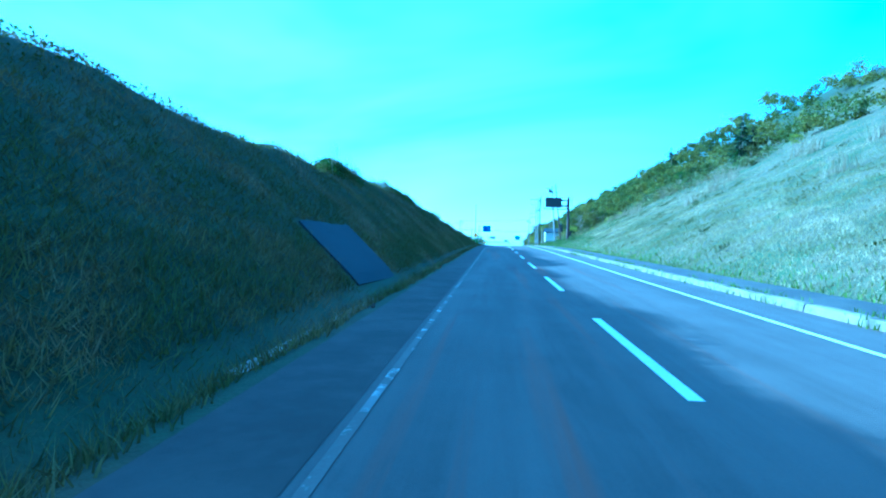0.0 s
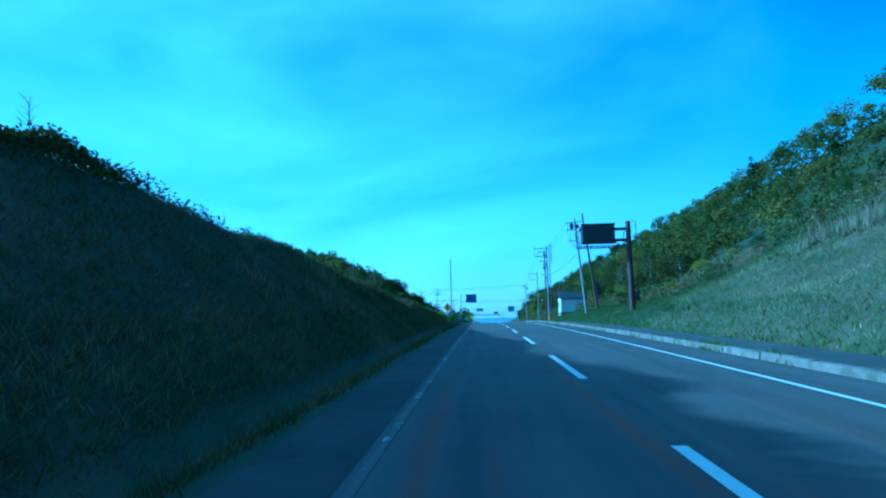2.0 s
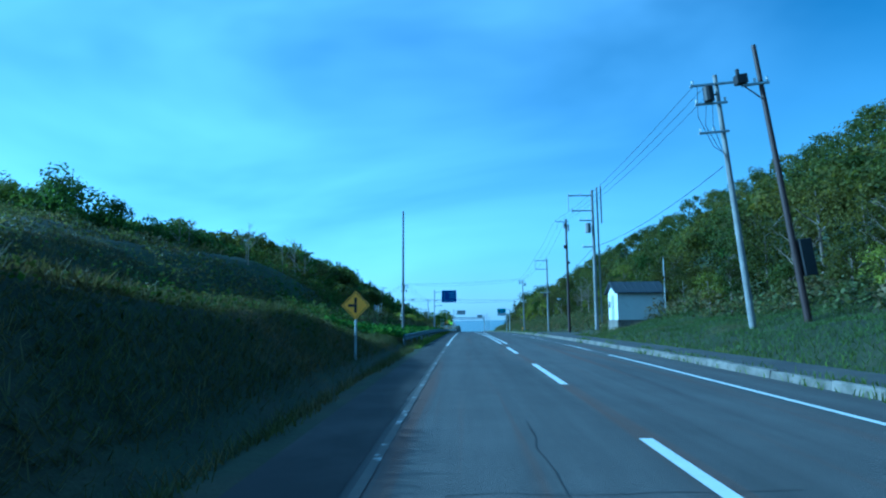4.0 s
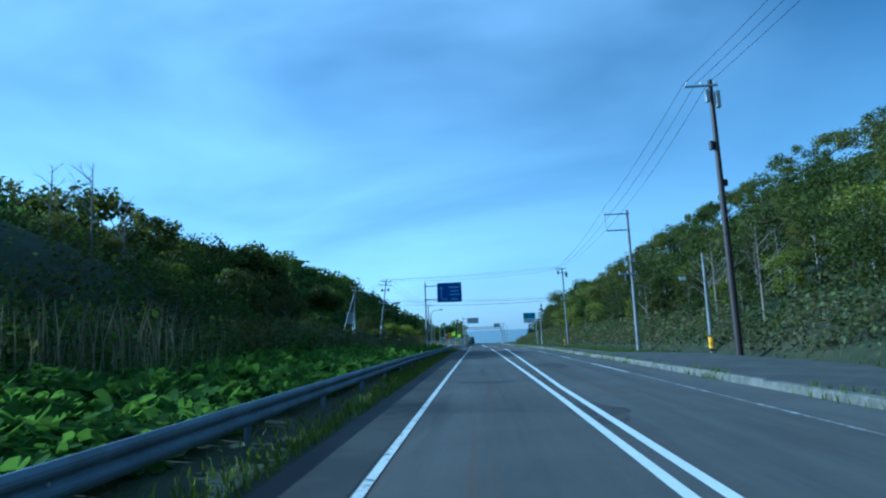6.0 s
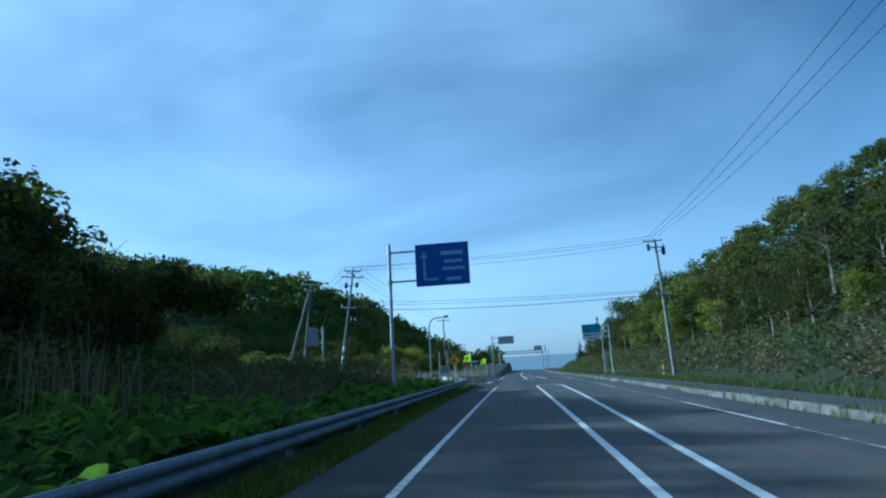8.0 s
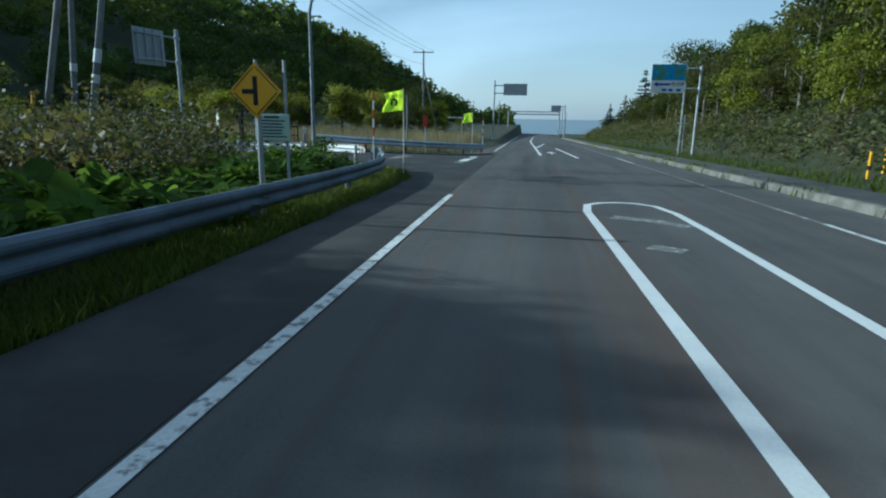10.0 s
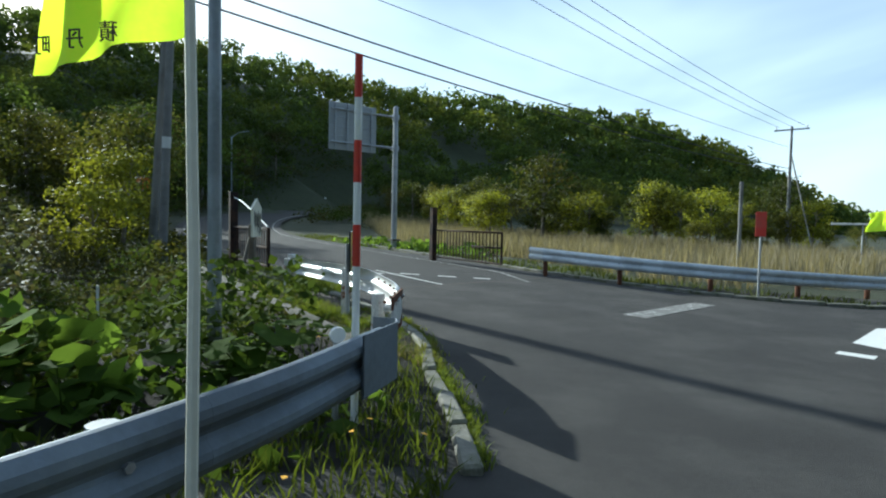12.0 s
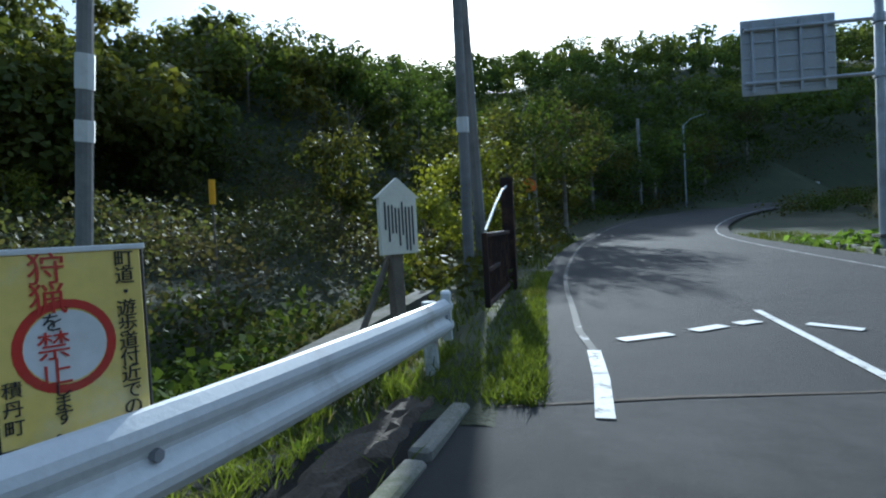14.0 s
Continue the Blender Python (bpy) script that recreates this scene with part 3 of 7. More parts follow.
road = strip("road", np.arange(-60, 421, 3.0), edge_l, lambda y: np.full_like(y, KERB_X), M_ASPHALT, 0.0)
tagged(road, "grey worn asphalt two-lane road", "road", kind="structure")
pavement = strip("pavement", np.arange(-60, 135, 3.0), lambda y: np.full_like(y, KERB_X + 0.2), lambda y: np.interp(y, [-60, 118, 132], [6.35, 6.35, 6.9]), M_WALK, 0.14, 3)
tagged(pavement, "dark asphalt footway behind the kerb", "footway", kind="structure")
pavement_far = strip("pavement", np.arange(132, 290, 3.0), lambda y: np.full_like(y, KERB_X + 0.2), lambda y: np.interp(y, [132, 138, 150, 156, 290], [6.9, 9.3, 9.3, 6.2, 6.0]), M_WALK, 0.13, 3)
tagged(pavement_far, "cracked asphalt footway and lay-by", "footway", kind="structure")

# shoulder strip: the shade along the left verge is put into its dark colour
shoulder = strip("road", np.concatenate([np.arange(-60, 183, 3.0), [185.95]]), edge_l, lambda y: np.full_like(y, -2.9), M_ASPHALT_DARK_SHADE, 0.005, 3)
tagged(shoulder, "patched shoulder of the road, darkened to stand for shade", "road", kind="structure")
# junction mouth and side road
MOUTH = [(-2.9, 185.9), (-2.9, 209.5), (-3.4, 207.6), (-4.6, 205.9), (-7.4, 204.9), (-10.6, 205.2), (-10.75, 202), (-10.7, 198.05), (-9.7, 197.67), (-8.3, 197.12), (-7.1, 196.4), (-6.3, 195.6), (-5.5, 195.0), (-4.8, 194.2), (-4.3, 192.4), (-4.2, 189), (-4.2, 185.9)]
bm = bmesh.new()
add_poly(bm, [(x, y, float(base_z(x, y)) + 0.005) for x, y in MOUTH])
bmesh.ops.triangulate(bm, faces=bm.faces[:])
for _ in range(3):
    bmesh.ops.subdivide_edges(bm, edges=[e for e in bm.edges if e.calc_length() > 1.2], cuts=1)
    bmesh.ops.triangulate(bm, faces=[f for f in bm.faces if len(f.verts) > 3])
for v in bm.verts:
    v.co.z = float(base_z(v.co.x, v.co.y)) + 0.005
mouth = tagged(part("road", bm, M_ASPHALT_DARK_SHADE), "darker asphalt of the junction mouth", "road", kind="structure")



def curve_pts(ctrl, n=8):
    """Catmull-Rom points through control rows."""
    c = [np.array(p, float) for p in ctrl]
    c = [2 * c[0] - c[1]] + c + [2 * c[-1] - c[-2]]
    out = []
    for i in range(1, len(c) - 2):
        for k in range(n):
            t = k / n
            out.append(0.5 * (2 * c[i] + (c[i + 1] - c[i - 1]) * t + (2 * c[i - 1] - 5 * c[i] + 4 * c[i + 1] - c[i + 2]) * t ** 2 + (3 * c[i] - c[i - 1] - 3 * c[i + 1] + c[i + 2]) * t ** 3))
    out.append(c[-2])
    return out


def ribbon(name, pts, material, lift, zfun=None, width=None, across=5):
    """A strip along points x, y (, width), laid on the graded ground."""
    bm = bmesh.new()
    rows = []
    n = len(pts)
    for i, p in enumerate(pts):
        a, b = pts[max(i - 1, 0)], pts[min(i + 1, n - 1)]
        d = np.array([b[0] - a[0], b[1] - a[1]])
        d = d / np.linalg.norm(d)
        nrm = np.array([-d[1], d[0]])
        w = width if width else p[2]
        row = []
        for k in range(across):
            q = np.array(p[:2]) + nrm * w * (k / (across - 1) - 0.5)
            row.append(bm.verts.new((q[0], q[1], float((zfun or base_z)(q[0], q[1])) + lift)))
        rows.append(row)
    for r0, r1 in zip(rows, rows[1:]):
        for k in range(across - 1):
            bm.faces.new((r0[k], r0[k + 1], r1[k + 1], r1[k]))
    bmesh.ops.recalc_face_normals(bm, faces=bm.faces[:])
    for f in bm.faces:
        if f.normal.z < 0:
            f.normal_flip()
    return bm, material, name


SIDE = curve_pts(SIDE_C)
bm, _m, _n = ribbon("road", SIDE, M_ASPHALT_SIDE, 0.003)
side_road = tagged(part("road", bm, M_ASPHALT_SIDE), "narrow asphalt side road curving into the valley", "road", kind="structure")


# grassy verge at the foot of the white guardrail
bm = bmesh.new()
strip = [i for i in range(1, len(SIDE) - 1) if -19 < SIDE[i][0] < -9.6]
rows = []
for i in strip:
    a, b, p = SIDE[i - 1], SIDE[i + 1], SIDE[i]
    d = Vector((b[0] - a[0], b[1] - a[1], 0)).normalized()
    nrm = Vector((-d.y, d.x, 0))
    row = []
    for o, dz in ((-0.06, -0.012), (0.25, 0.012), (0.6, 0.0), (1.0, -0.22)):
        q = Vector((p[0], p[1], 0)) + nrm * (p[2] / 2 + o)
        row.append(bm.verts.new((q.x, q.y, float(base_z(q.x, q.y)) + dz)))
    rows.append(row)
for r0, r1 in zip(rows, rows[1:]):
    for k in range(3):
        bm.faces.new((r0[k], r0[k + 1], r1[k + 1], r1[k]))
bmesh.ops.recalc_face_normals(bm, faces=bm.faces[:])
for fc in bm.faces:
    if fc.normal.z < 0:
        fc.normal_flip()
tagged(part("verge", bm, M_GRASS_GROUND), "earth verge between the side road and the guardrail", "verge", kind="structure")

# ---- road markings ----
def marking(name, pts, width, material, parent, lift=0.006, zfun=None):
    zf = zfun or (lambda x, y: zr(y))
    bm, m_, n_ = ribbon(name, [(*p, width) for p in pts], material, lift, zf, None, 2)
    return part(name, bm, material, parent)


def dense(pts, step=3.0):
    out = []
    for a, b in zip(pts, pts[1:]):
        n = max(1, int(math.dist(a, b) / step))
        out += [(a[0] + (b[0] - a[0]) * k / n, a[1] + (b[1] - a[1]) * k / n) for k in range(n)]
    return out + [pts[-1]]


for k in range(-3, 11):
    marking("lane_dash", dense([(0, 5 + 10 * k), (0, 10 + 10 * k)], 1.7), 0.15, M_PAINT, road)
CURVE_L = [(0.0, 114), (-0.02, 134), (-0.16, 160), (-0.25, 178), (-0.33, 187.4), (-0.24, 188.3), (0.02, 188.63), (0.35, 188.78), (0.66, 188.74), (0.95, 188.4), (1.1, 187.5), (1.12, 186), (1.05, 176), (0.66, 155), (0.33, 136), (0.30, 114)]
marking("lane_line", dense(CURVE_L, 3), 0.135, M_PAINT, road)
marking("edge_line", dense([(-2.78, -40), (-2.78, 112)], 4), 0.09, M_PAINT_FADED, road, 0.007)
rl = random.Random(12)
yy = -8.0
while yy < 108:
    ln = rl.uniform(0.25, 1.1)
    marking("line_remnant", [(-2.78 + rl.uniform(-0.01, 0.01), yy), (-2.78, yy + ln)], rl.uniform(0.05, 0.09), M_PAINT_OLD, road, 0.010)
    yy += rl.uniform(3.5, 9.0)
marking("edge_line", dense([(-2.80, 112), (-2.82, 189.1)], 4), 0.11, M_PAINT_WORN, road, 0.009)
marking("edge_line", dense([(3.1, -40), (3.1, 104)], 4), 0.12, M_PAINT, road, 0.007)
marking("edge_line", dense([(3.1, 104), (3.1, 240)], 4), 0.08, M_PAINT_OLD, road, 0.007)
for ya, yb in ((107, 113), (121, 127), (140, 146), (152, 155), (163, 169), (181, 187), (203, 208)):
    marking("edge_line", dense([(3.1, ya), (3.1, yb)], 2), 0.10, M_PAINT_WORN, road, 0.010)
marking("edge_line", dense([(-3.3, 213), (-3.2, 300)], 4), 0.14, M_PAINT_WORN, road)
marking("turn_line", dense([(-0.62, 208.8), (-1.0, 247), (-0.1, 300)], 3), 0.16, M_PAINT, road)
marking("turn_line", dense([(1.12, 206.6), (0.75, 222)], 3), 0.16, M_PAINT, road)
marking("turn_line", dense([(-0.62, 222), (0.3, 236)], 3), 0.16, M_PAINT, road)
bm = bmesh.new()
for q in ([(0.0, 210.6), (0.12, 210.6), (0.12, 212.6), (0.0, 212.6)], [(-0.25, 212.6), (0.42, 212.6), (0.06, 214.4)]):
    add_poly(bm, [(x, y, float(zr(y)) + 0.007) for x, y in q])
part("arrow_marking", bm, M_PAINT, road)
mz = lambda x, y: base_z(x, y) + 0.006
sz = lambda x, y: base_z(x, y) + 0.008
marking("broad_bar", dense([(-3.97, 200.1), (-3.78, 205.1)], 1.2), 0.36, M_PAINT, mouth, 0.006, mz)
marking("broad_bar", dense([(-6.72, 200.5), (-6.6, 203.3)], 1.2), 0.38, M_PAINT_GHOST, mouth, 0.006, mz)
lft, rgt = [], []
for i, p in enumerate(SIDE):
    a, b = SIDE[max(i - 1, 0)], SIDE[min(i + 1, len(SIDE) - 1)]
    d = np.array([b[0] - a[0], b[1] - a[1]])
    d /= np.linalg.norm(d)
    nrm = np.array([-d[1], d[0]])
    lft.append(tuple(np.array(p[:2]) + nrm * (p[2] / 2 - 0.45)))
    rgt.append(tuple(np.array(p[:2]) - nrm * (p[2] / 2 - 0.9 * smooth(-40, -12, p[0]) - 0.5)))
marking("edge_line", [(-10.45, 198.75), (-11.2, 198.95), (-12.0, 199.12)], 0.11, M_PAINT_WORN, side_road, 0.006, sz)
marking("edge_line", [(-12.0, 199.12)] + [q for q in lft if q[0] < -12.6], 0.07, M_PAINT_FADED, side_road, 0.006, sz)
marking("edge_line", [(-10.3, 203.05)] + [q for q in rgt if q[0] < -12], 0.09, M_PAINT_OLD, side_road, 0.006, sz)
marking("centre_line", dense([(-10.8, 200.7), (-13.56, 201.35)], 0.7), 0.085, M_PAINT_WORN, side_road, 0.006, sz)
for a, b in (((-12.34, 199.45), (-12.52, 199.97)), ((-12.62, 200.22), (-12.80, 200.60)), ((-12.86, 200.76), (-12.96, 201.02)), ((-12.75, 201.38), (-12.40, 201.66)), ((-12.05, 201.92), (-11.70, 202.18)), ((-11.40, 202.42), (-11.1, 202.66))):
    marking("give_way_dash", [a, b], 0.14, M_PAINT, side_road, 0.007, sz)
bm, _m, _n = ribbon("crack", [(-10.72, 198.2, 0.03), (-10.78, 199.3, 0.05), (-10.74, 200.4, 0.03), (-10.8, 201.6, 0.06), (-10.73, 203, 0.03), (-10.78, 204.8, 0.05)], M_SOIL, 0.009, None, None, 2)
part("crack", bm, M_SOIL, mouth)
for pts in ([(0.0, 186.9), (0.5, 186.7), (1.0, 186.2)], [(0.1, 184.6), (0.45, 184.4)], [(0.35, 180.2), (0.6, 179.7), (0.9, 180.1)]):
    marking("worn_mark", pts, 0.3, M_PAINT_GHOST, road, 0.004)
def blot(cx, cy, rx, ry, seed):
    """An uneven dark stain on the carriageway."""
    r = random.Random(seed)
    bm = bmesh.new()
    pts = []
    for k in range(22):
        a = 2 * math.pi * k / 22
        q = 1 + r.uniform(-0.16, 0.16)
        pts.append((cx + math.cos(a) * rx * q, cy + math.sin(a) * ry * q))
    add_poly(bm, [(x, y, float(zr(y)) + 0.003) for x, y in pts])
    part("stain", bm, M_STAIN, road)


rc = random.Random(91)
for k in range(26):
    cx, cy = rc.uniform(-2.6, 2.8), rc.uniform(84, 207)
    along = k % 3 == 0
    q = []
    for i in range(7):
        q.append((cx + (rc.uniform(-0.06, 0.06) if along else (i - 3) * rc.uniform(0.25, 0.5)), cy + ((i - 3) * rc.uniform(0.5, 0.9) if along else rc.uniform(-0.08, 0.08) + 0.02 * i), 0.012))
    q = sorted(q, key=lambda e: e[1] if along else e[0])
    bm, _m, _n = ribbon("crack", q, M_SOIL, 0.005, lambda x, y: zr(y), None, 2)
    part("crack", bm, M_STAIN, road)
blot(-0.75, 193.9, 0.8, 0.55, 1)
blot(0.3, 131.0, 0.5, 1.3, 2)
blot(1.4, 146.0, 0.6, 2.0, 3)
# bare earth beside the curved kerb
bm = bmesh.new()
r = random.Random(77)
V = []
for j in range(9):
    row = []
    for i in range(22):
        u, v = i / 21, j / 8
        x = -9.35 - 1.85 * u + r.uniform(-0.02, 0.02)
        yc = 197.18 + 0.62 * u + r.uniform(-0.015, 0.015)
        w = 0.44 * math.sin(math.pi * min(1, max(0.0, 0.08 + 0.9 * u))) + 0.05 * math.sin(u * 17)
        y = yc + (v - 0.5) * w
        edge = min(v, 1 - v, u, 1 - u) * 5
        row.append(bm.verts.new((x, y, float(base_z(x, y)) + (0.035 + r.uniform(-0.018, 0.026)) * min(1, edge) - 0.05 * (1 - min(1, edge)))))
    V.append(row)
for j in range(8):
    for i in range(21):
        bm.faces.new((V[j][i], V[j][i + 1], V[j + 1][i + 1], V[j + 1][i]))
tagged(part("soil", bm, M_SOIL), "dark bare earth beside the curved kerb", "soil", kind="structure")


# ---- street furniture ----
def steel_pole(parent, h, r0=0.07, r1=0.05, material=None, name="pole", n=10):
    return part(name, tube([(0, 0, -0.3), (0, 0, h * 0.5), (0, 0, h)], [r0, (r0 + r1) / 2, r1], n), material or M_GALV, parent, shade=False)


def text_part(words, size, parent, m, material, name="lettering", align="CENTER"):
    c = bpy.data.curves.new(name, "FONT")
    c.body = words
    c.size = size
    c.align_x = align
    c.align_y = "CENTER"
    c.extrude = 0.0015
    ob = new(name, c)
    dg = bpy.context.evaluated_depsgraph_get()
    me = bpy.data.meshes.new_from_object(ob.evaluated_get(dg))
    bpy.data.objects.remove(ob)
    bpy.data.curves.remove(c)
    me.materials.clear()
    me.materials.append(material)
    o = new(name, me)
    o.parent = parent
    o.matrix_basis = m
    return o


FACE = Matrix(((1, 0, 0, 0), (0, 0, -1, 0), (0, 1, 0, 0), (0, 0, 0, 1)))  # a flat thing in xy stood up to face -y


def rail_profile(k=0.9):
    """Cross-section of a W-beam, (out, up)."""
    return [(a * k, b * k) for a, b in [(0.0, 0.175), (0.018, 0.17), (0.055, 0.125), (0.062, 0.09), (0.055, 0.06), (0.02, 0.02), (0.012, 0.0), (0.02, -0.02), (0.055, -0.06), (0.062, -0.09), (0.055, -0.125), (0.018, -0.17), (0.0, -0.175)]]


def rail_beam(path, side, material, name, parent, thick=0.006, k=0.9):
    """A W-beam swept along path points (x, y, z of its centre); side +1 puts its waves to the right of the way."""
    bm = bmesh.new()
    prof = rail_profile(k)
    rows = []
    n = len(path)
    for i, p in enumerate(path):
        a, b = path[max(i - 1, 0)], path[min(i + 1, n - 1)]
        d = Vector((b[0] - a[0], b[1] - a[1], 0)).normalized()
        nr = Vector((d.y, -d.x, 0)) * side
        rows.append([bm.verts.new(Vector(p) + nr * o + Vector((0, 0, u))) for o, u in prof] + [bm.verts.new(Vector(p) + nr * (o - thick - 0.002) + Vector((0, 0, u))) for o, u in reversed(prof)])
    m = len(rows[0])
    for r0, r1 in zip(rows, rows[1:]):
        for k in range(m):
            bm.faces.new((r0[k], r0[(k + 1) % m], r1[(k + 1) % m], r1[k]))
    bm.faces.new(rows[0])
    bm.faces.new(rows[-1][::-1])
    bmesh.ops.recalc_face_normals(bm, faces=bm.faces[:])
    return part(name, bm, material, parent)


def rail_line(ctrl, seg=4.0):
    pts = curve_pts(ctrl, 6)
    return [tuple(float(v) for v in p) for p in pts]


def rail_posts(parent, pts, spacing, side, material, first=0.5, zfun=None, height=0.6):
    acc, nxt = 0.0, first
    for a, b in zip(pts, pts[1:]):
        L = math.dist(a[:2], b[:2])
        while nxt <= acc + L:
            t = (nxt - acc) / L
            x, y, z = (a[k] + (b[k] - a[k]) * t for k in range(3))
            d = Vector((b[0] - a[0], b[1] - a[1], 0)).normalized()
            nr = Vector((d.y, -d.x, 0)) * side
            bx, by = x - nr.x * 0.12, y - nr.y * 0.12
            zb = float((zfun or ground_z)(bx, by)) - 0.25
            p = part("post", tube([(bx, by, zb), (bx, by, z + 0.12)], 0.057, 9), material, parent)
            bmb = bmesh.new()
            add_tube(bmb, [(bx, by, z), (x + nr.x * 0.01, y + nr.y * 0.01, z)], 0.035, 6)
            part("bracket", bmb, material, p)
            bmb = bmesh.new()
            add_tube(bmb, [(x, y, z), (x + nr.x * 0.035, y + nr.y * 0.035, z)], 0.02, 6)
            part("bolt", bmb, M_GALV, p)
            nxt += spacing
        acc += L


def blue_rail():
    """The long steel guardrail on the left, curling away at its end."""
    g = tagged(empty("guardrail", -4.6, 118, 0), "weathered grey steel guardrail along the grass verge", "guardrail")
    xy = [(-4.9, 112), (-4.88, 130), (-4.88, 150), (-4.88, 170), (-4.85, 182), (-4.80, 187), (-4.80, 190), (-4.97, 192), (-5.3, 193.5), (-5.75, 194.62)]
    pts = rail_line([(x, y, float(zr(y)) + float(np.interp(y, [150, 174, 187, 192, 194.6], [0.42, 0.35, 0.37, 0.41, 0.50]))) for x, y in xy])
    off = Vector((4.6, -118, 0))
    pts = [tuple(Vector(p) + off) for p in pts]
    seg = []
    acc = 0
    for p in pts:
        if seg and math.dist(seg[-1][:2], p[:2]) + acc > 9 and len(seg) > 1:
            rail_beam(seg + [p], 1, M_RAIL, "beam", g)
            seg, acc = [p], 0
            continue
        if seg:
            acc += math.dist(seg[-1][:2], p[:2])
        seg.append(p)
    if len(seg) > 1:
        rail_beam(seg, 1, M_RAIL, "beam", g)
    rail_posts(g, pts, 4.0, 1, M_RAIL, 1.0, lambda x, y: ground_z(x - 4.6, y + 118))
    e = pts[-1]
    d = (Vector(pts[-1]) - Vector(pts[-2])).normalized()
    bm = bmesh.new()
    nr = Vector((d.y, -d.x, 0))
    prof = [Vector(e) + d * (-0.35) + nr * 0.075, Vector(e) + d * 0.1 + nr * 0.075, Vector(e) + d * 0.2 + nr * 0.02, Vector(e) + d * 0.2 - nr * 0.14]
    up = Vector((0, 0, 0.18))
    rows = [(bm.verts.new(p - up), bm.verts.new(p + up)) for p in prof]
    back = [(bm.verts.new(p - up - nr * 0.008 - d * 0.006), bm.verts.new(p + up - nr * 0.008 - d * 0.006)) for p in prof]
    for r, flip in ((rows, False), (back, True)):
        for a, b in zip(r, r[1:]):
            bm.faces.new((a[0], b[0], b[1], a[1]) if not flip else (a[1], b[1], b[0], a[0]))
    for i in range(len(rows) - 1):
        bm.faces.new((rows[i][1], rows[i + 1][1], back[i + 1][1], back[i][1]))
        bm.faces.new((rows[i + 1][0], rows[i][0], back[i][0], back[i + 1][0]))
    part("end_terminal", bm, M_RAIL, g, "folded end plate of the guardrail")
    return g


blue_rail()


def white_rail():
    g = tagged(empty("guardrail", -8, 196.5, 0), "white painted guardrail with a rusted end plate", "guardrail")
    off = Vector((8, -196.5, 0))
    ctrl = [(-6.36, 195.20, 0.70), (-6.82, 195.75, 0.72), (-7.58, 196.27, 0.71), (-8.68, 196.90, 0.69), (-10.22, 197.44, 0.65), (-11.86, 197.94, 0.61)]
    pts = [tuple(Vector(p) + off) for p in rail_line(ctrl)]
    # flat end plate with rust eating in from its edges
    def plate_row(i, inset, up):
        a, b = Vector(pts[max(i - 1, 0)]), Vector(pts[min(i + 1, len(pts) - 1)])
        d = (b - a).normalized()
        return Vector(pts[i]) + Vector((d.y, -d.x, 0)).normalized() * inset + Vector((0, 0, up))
    def sheet(inset, lows, highs, thick):
        bm = bmesh.new()
        f = [(bm.verts.new(plate_row(i, inset, lo)), bm.verts.new(plate_row(i, inset, hi))) for i, lo, hi in zip(range(5), lows, highs)]
        k_ = [(bm.verts.new(plate_row(i, inset - thick, lo)), bm.verts.new(plate_row(i, inset - thick, hi))) for i, lo, hi in zip(range(5), lows, highs)]
        for i in range(4):
            bm.faces.new((f[i][0], f[i + 1][0], f[i + 1][1], f[i][1]))
            bm.faces.new((k_[i][1], k_[i + 1][1], k_[i + 1][0], k_[i][0]))
            bm.faces.new((f[i][1], f[i + 1][1], k_[i + 1][1], k_[i][1]))
            bm.faces.new((k_[i][0], k_[i + 1][0], f[i + 1][0], f[i][0]))
        bm.faces.new((f[0][0], f[0][1], k_[0][1], k_[0][0]))
        bm.faces.new((f[4][1], f[4][0], k_[4][0], k_[4][1]))
        bmesh.ops.recalc_face_normals(bm, faces=bm.faces[:])
        return bm
    plate = part("rusted_plate", sheet(0.062, [-0.15] * 5, [0.15] * 5, 0.012), M_RUST, g, "flat white end plate streaked with rust")
    part("rust_edge", sheet(0.0655, [0.05, 0.10, 0.085, 0.115, 0.06], [0.152] * 5, 0.017), M_RUST_DARK, plate)
    part("rust_edge", sheet(0.0655, [-0.152] * 5, [-0.06, -0.11, -0.095, -0.12, -0.05], 0.017), M_RUST_DARK, plate)
    for i in (2, 4):
        for dz in (-0.09, 0.09):
            b = bmesh.new()
            bmesh.ops.create_icosphere(b, subdivisions=1, radius=0.016, matrix=Matrix.Translation(plate_row(i, 0.066, dz)))
            part("bolt", b, M_GALV, plate)
    rail_beam(pts[4:], 1, M_WHITE_RAIL, "beam", g, k=0.78)
    rail_posts(g, pts, 2.9, 1, M_RUST, 0.35, lambda x, y: ground_z(x - 8, y + 196.5))
    e = Vector(pts[-1])
    bm = bmesh.new()
    add_box(bm, -0.09, 0.09, -0.05, 0.03, -0.19, 0.19, 0.012, Matrix.Translation(e))
    part("end_cap", bm, M_WHITE_RAIL, g)
    for p in pts[1:14:2]:
        for dz in (-0.1, 0.1):
            b = bmesh.new()
            bmesh.ops.create_icosphere(b, subdivisions=1, radius=0.014, matrix=Matrix.Translation(Vector(p) + Vector((0.03, -0.05, dz))))
            part("bolt", b, M_RUST_DARK, g)
    return g


white_rail()


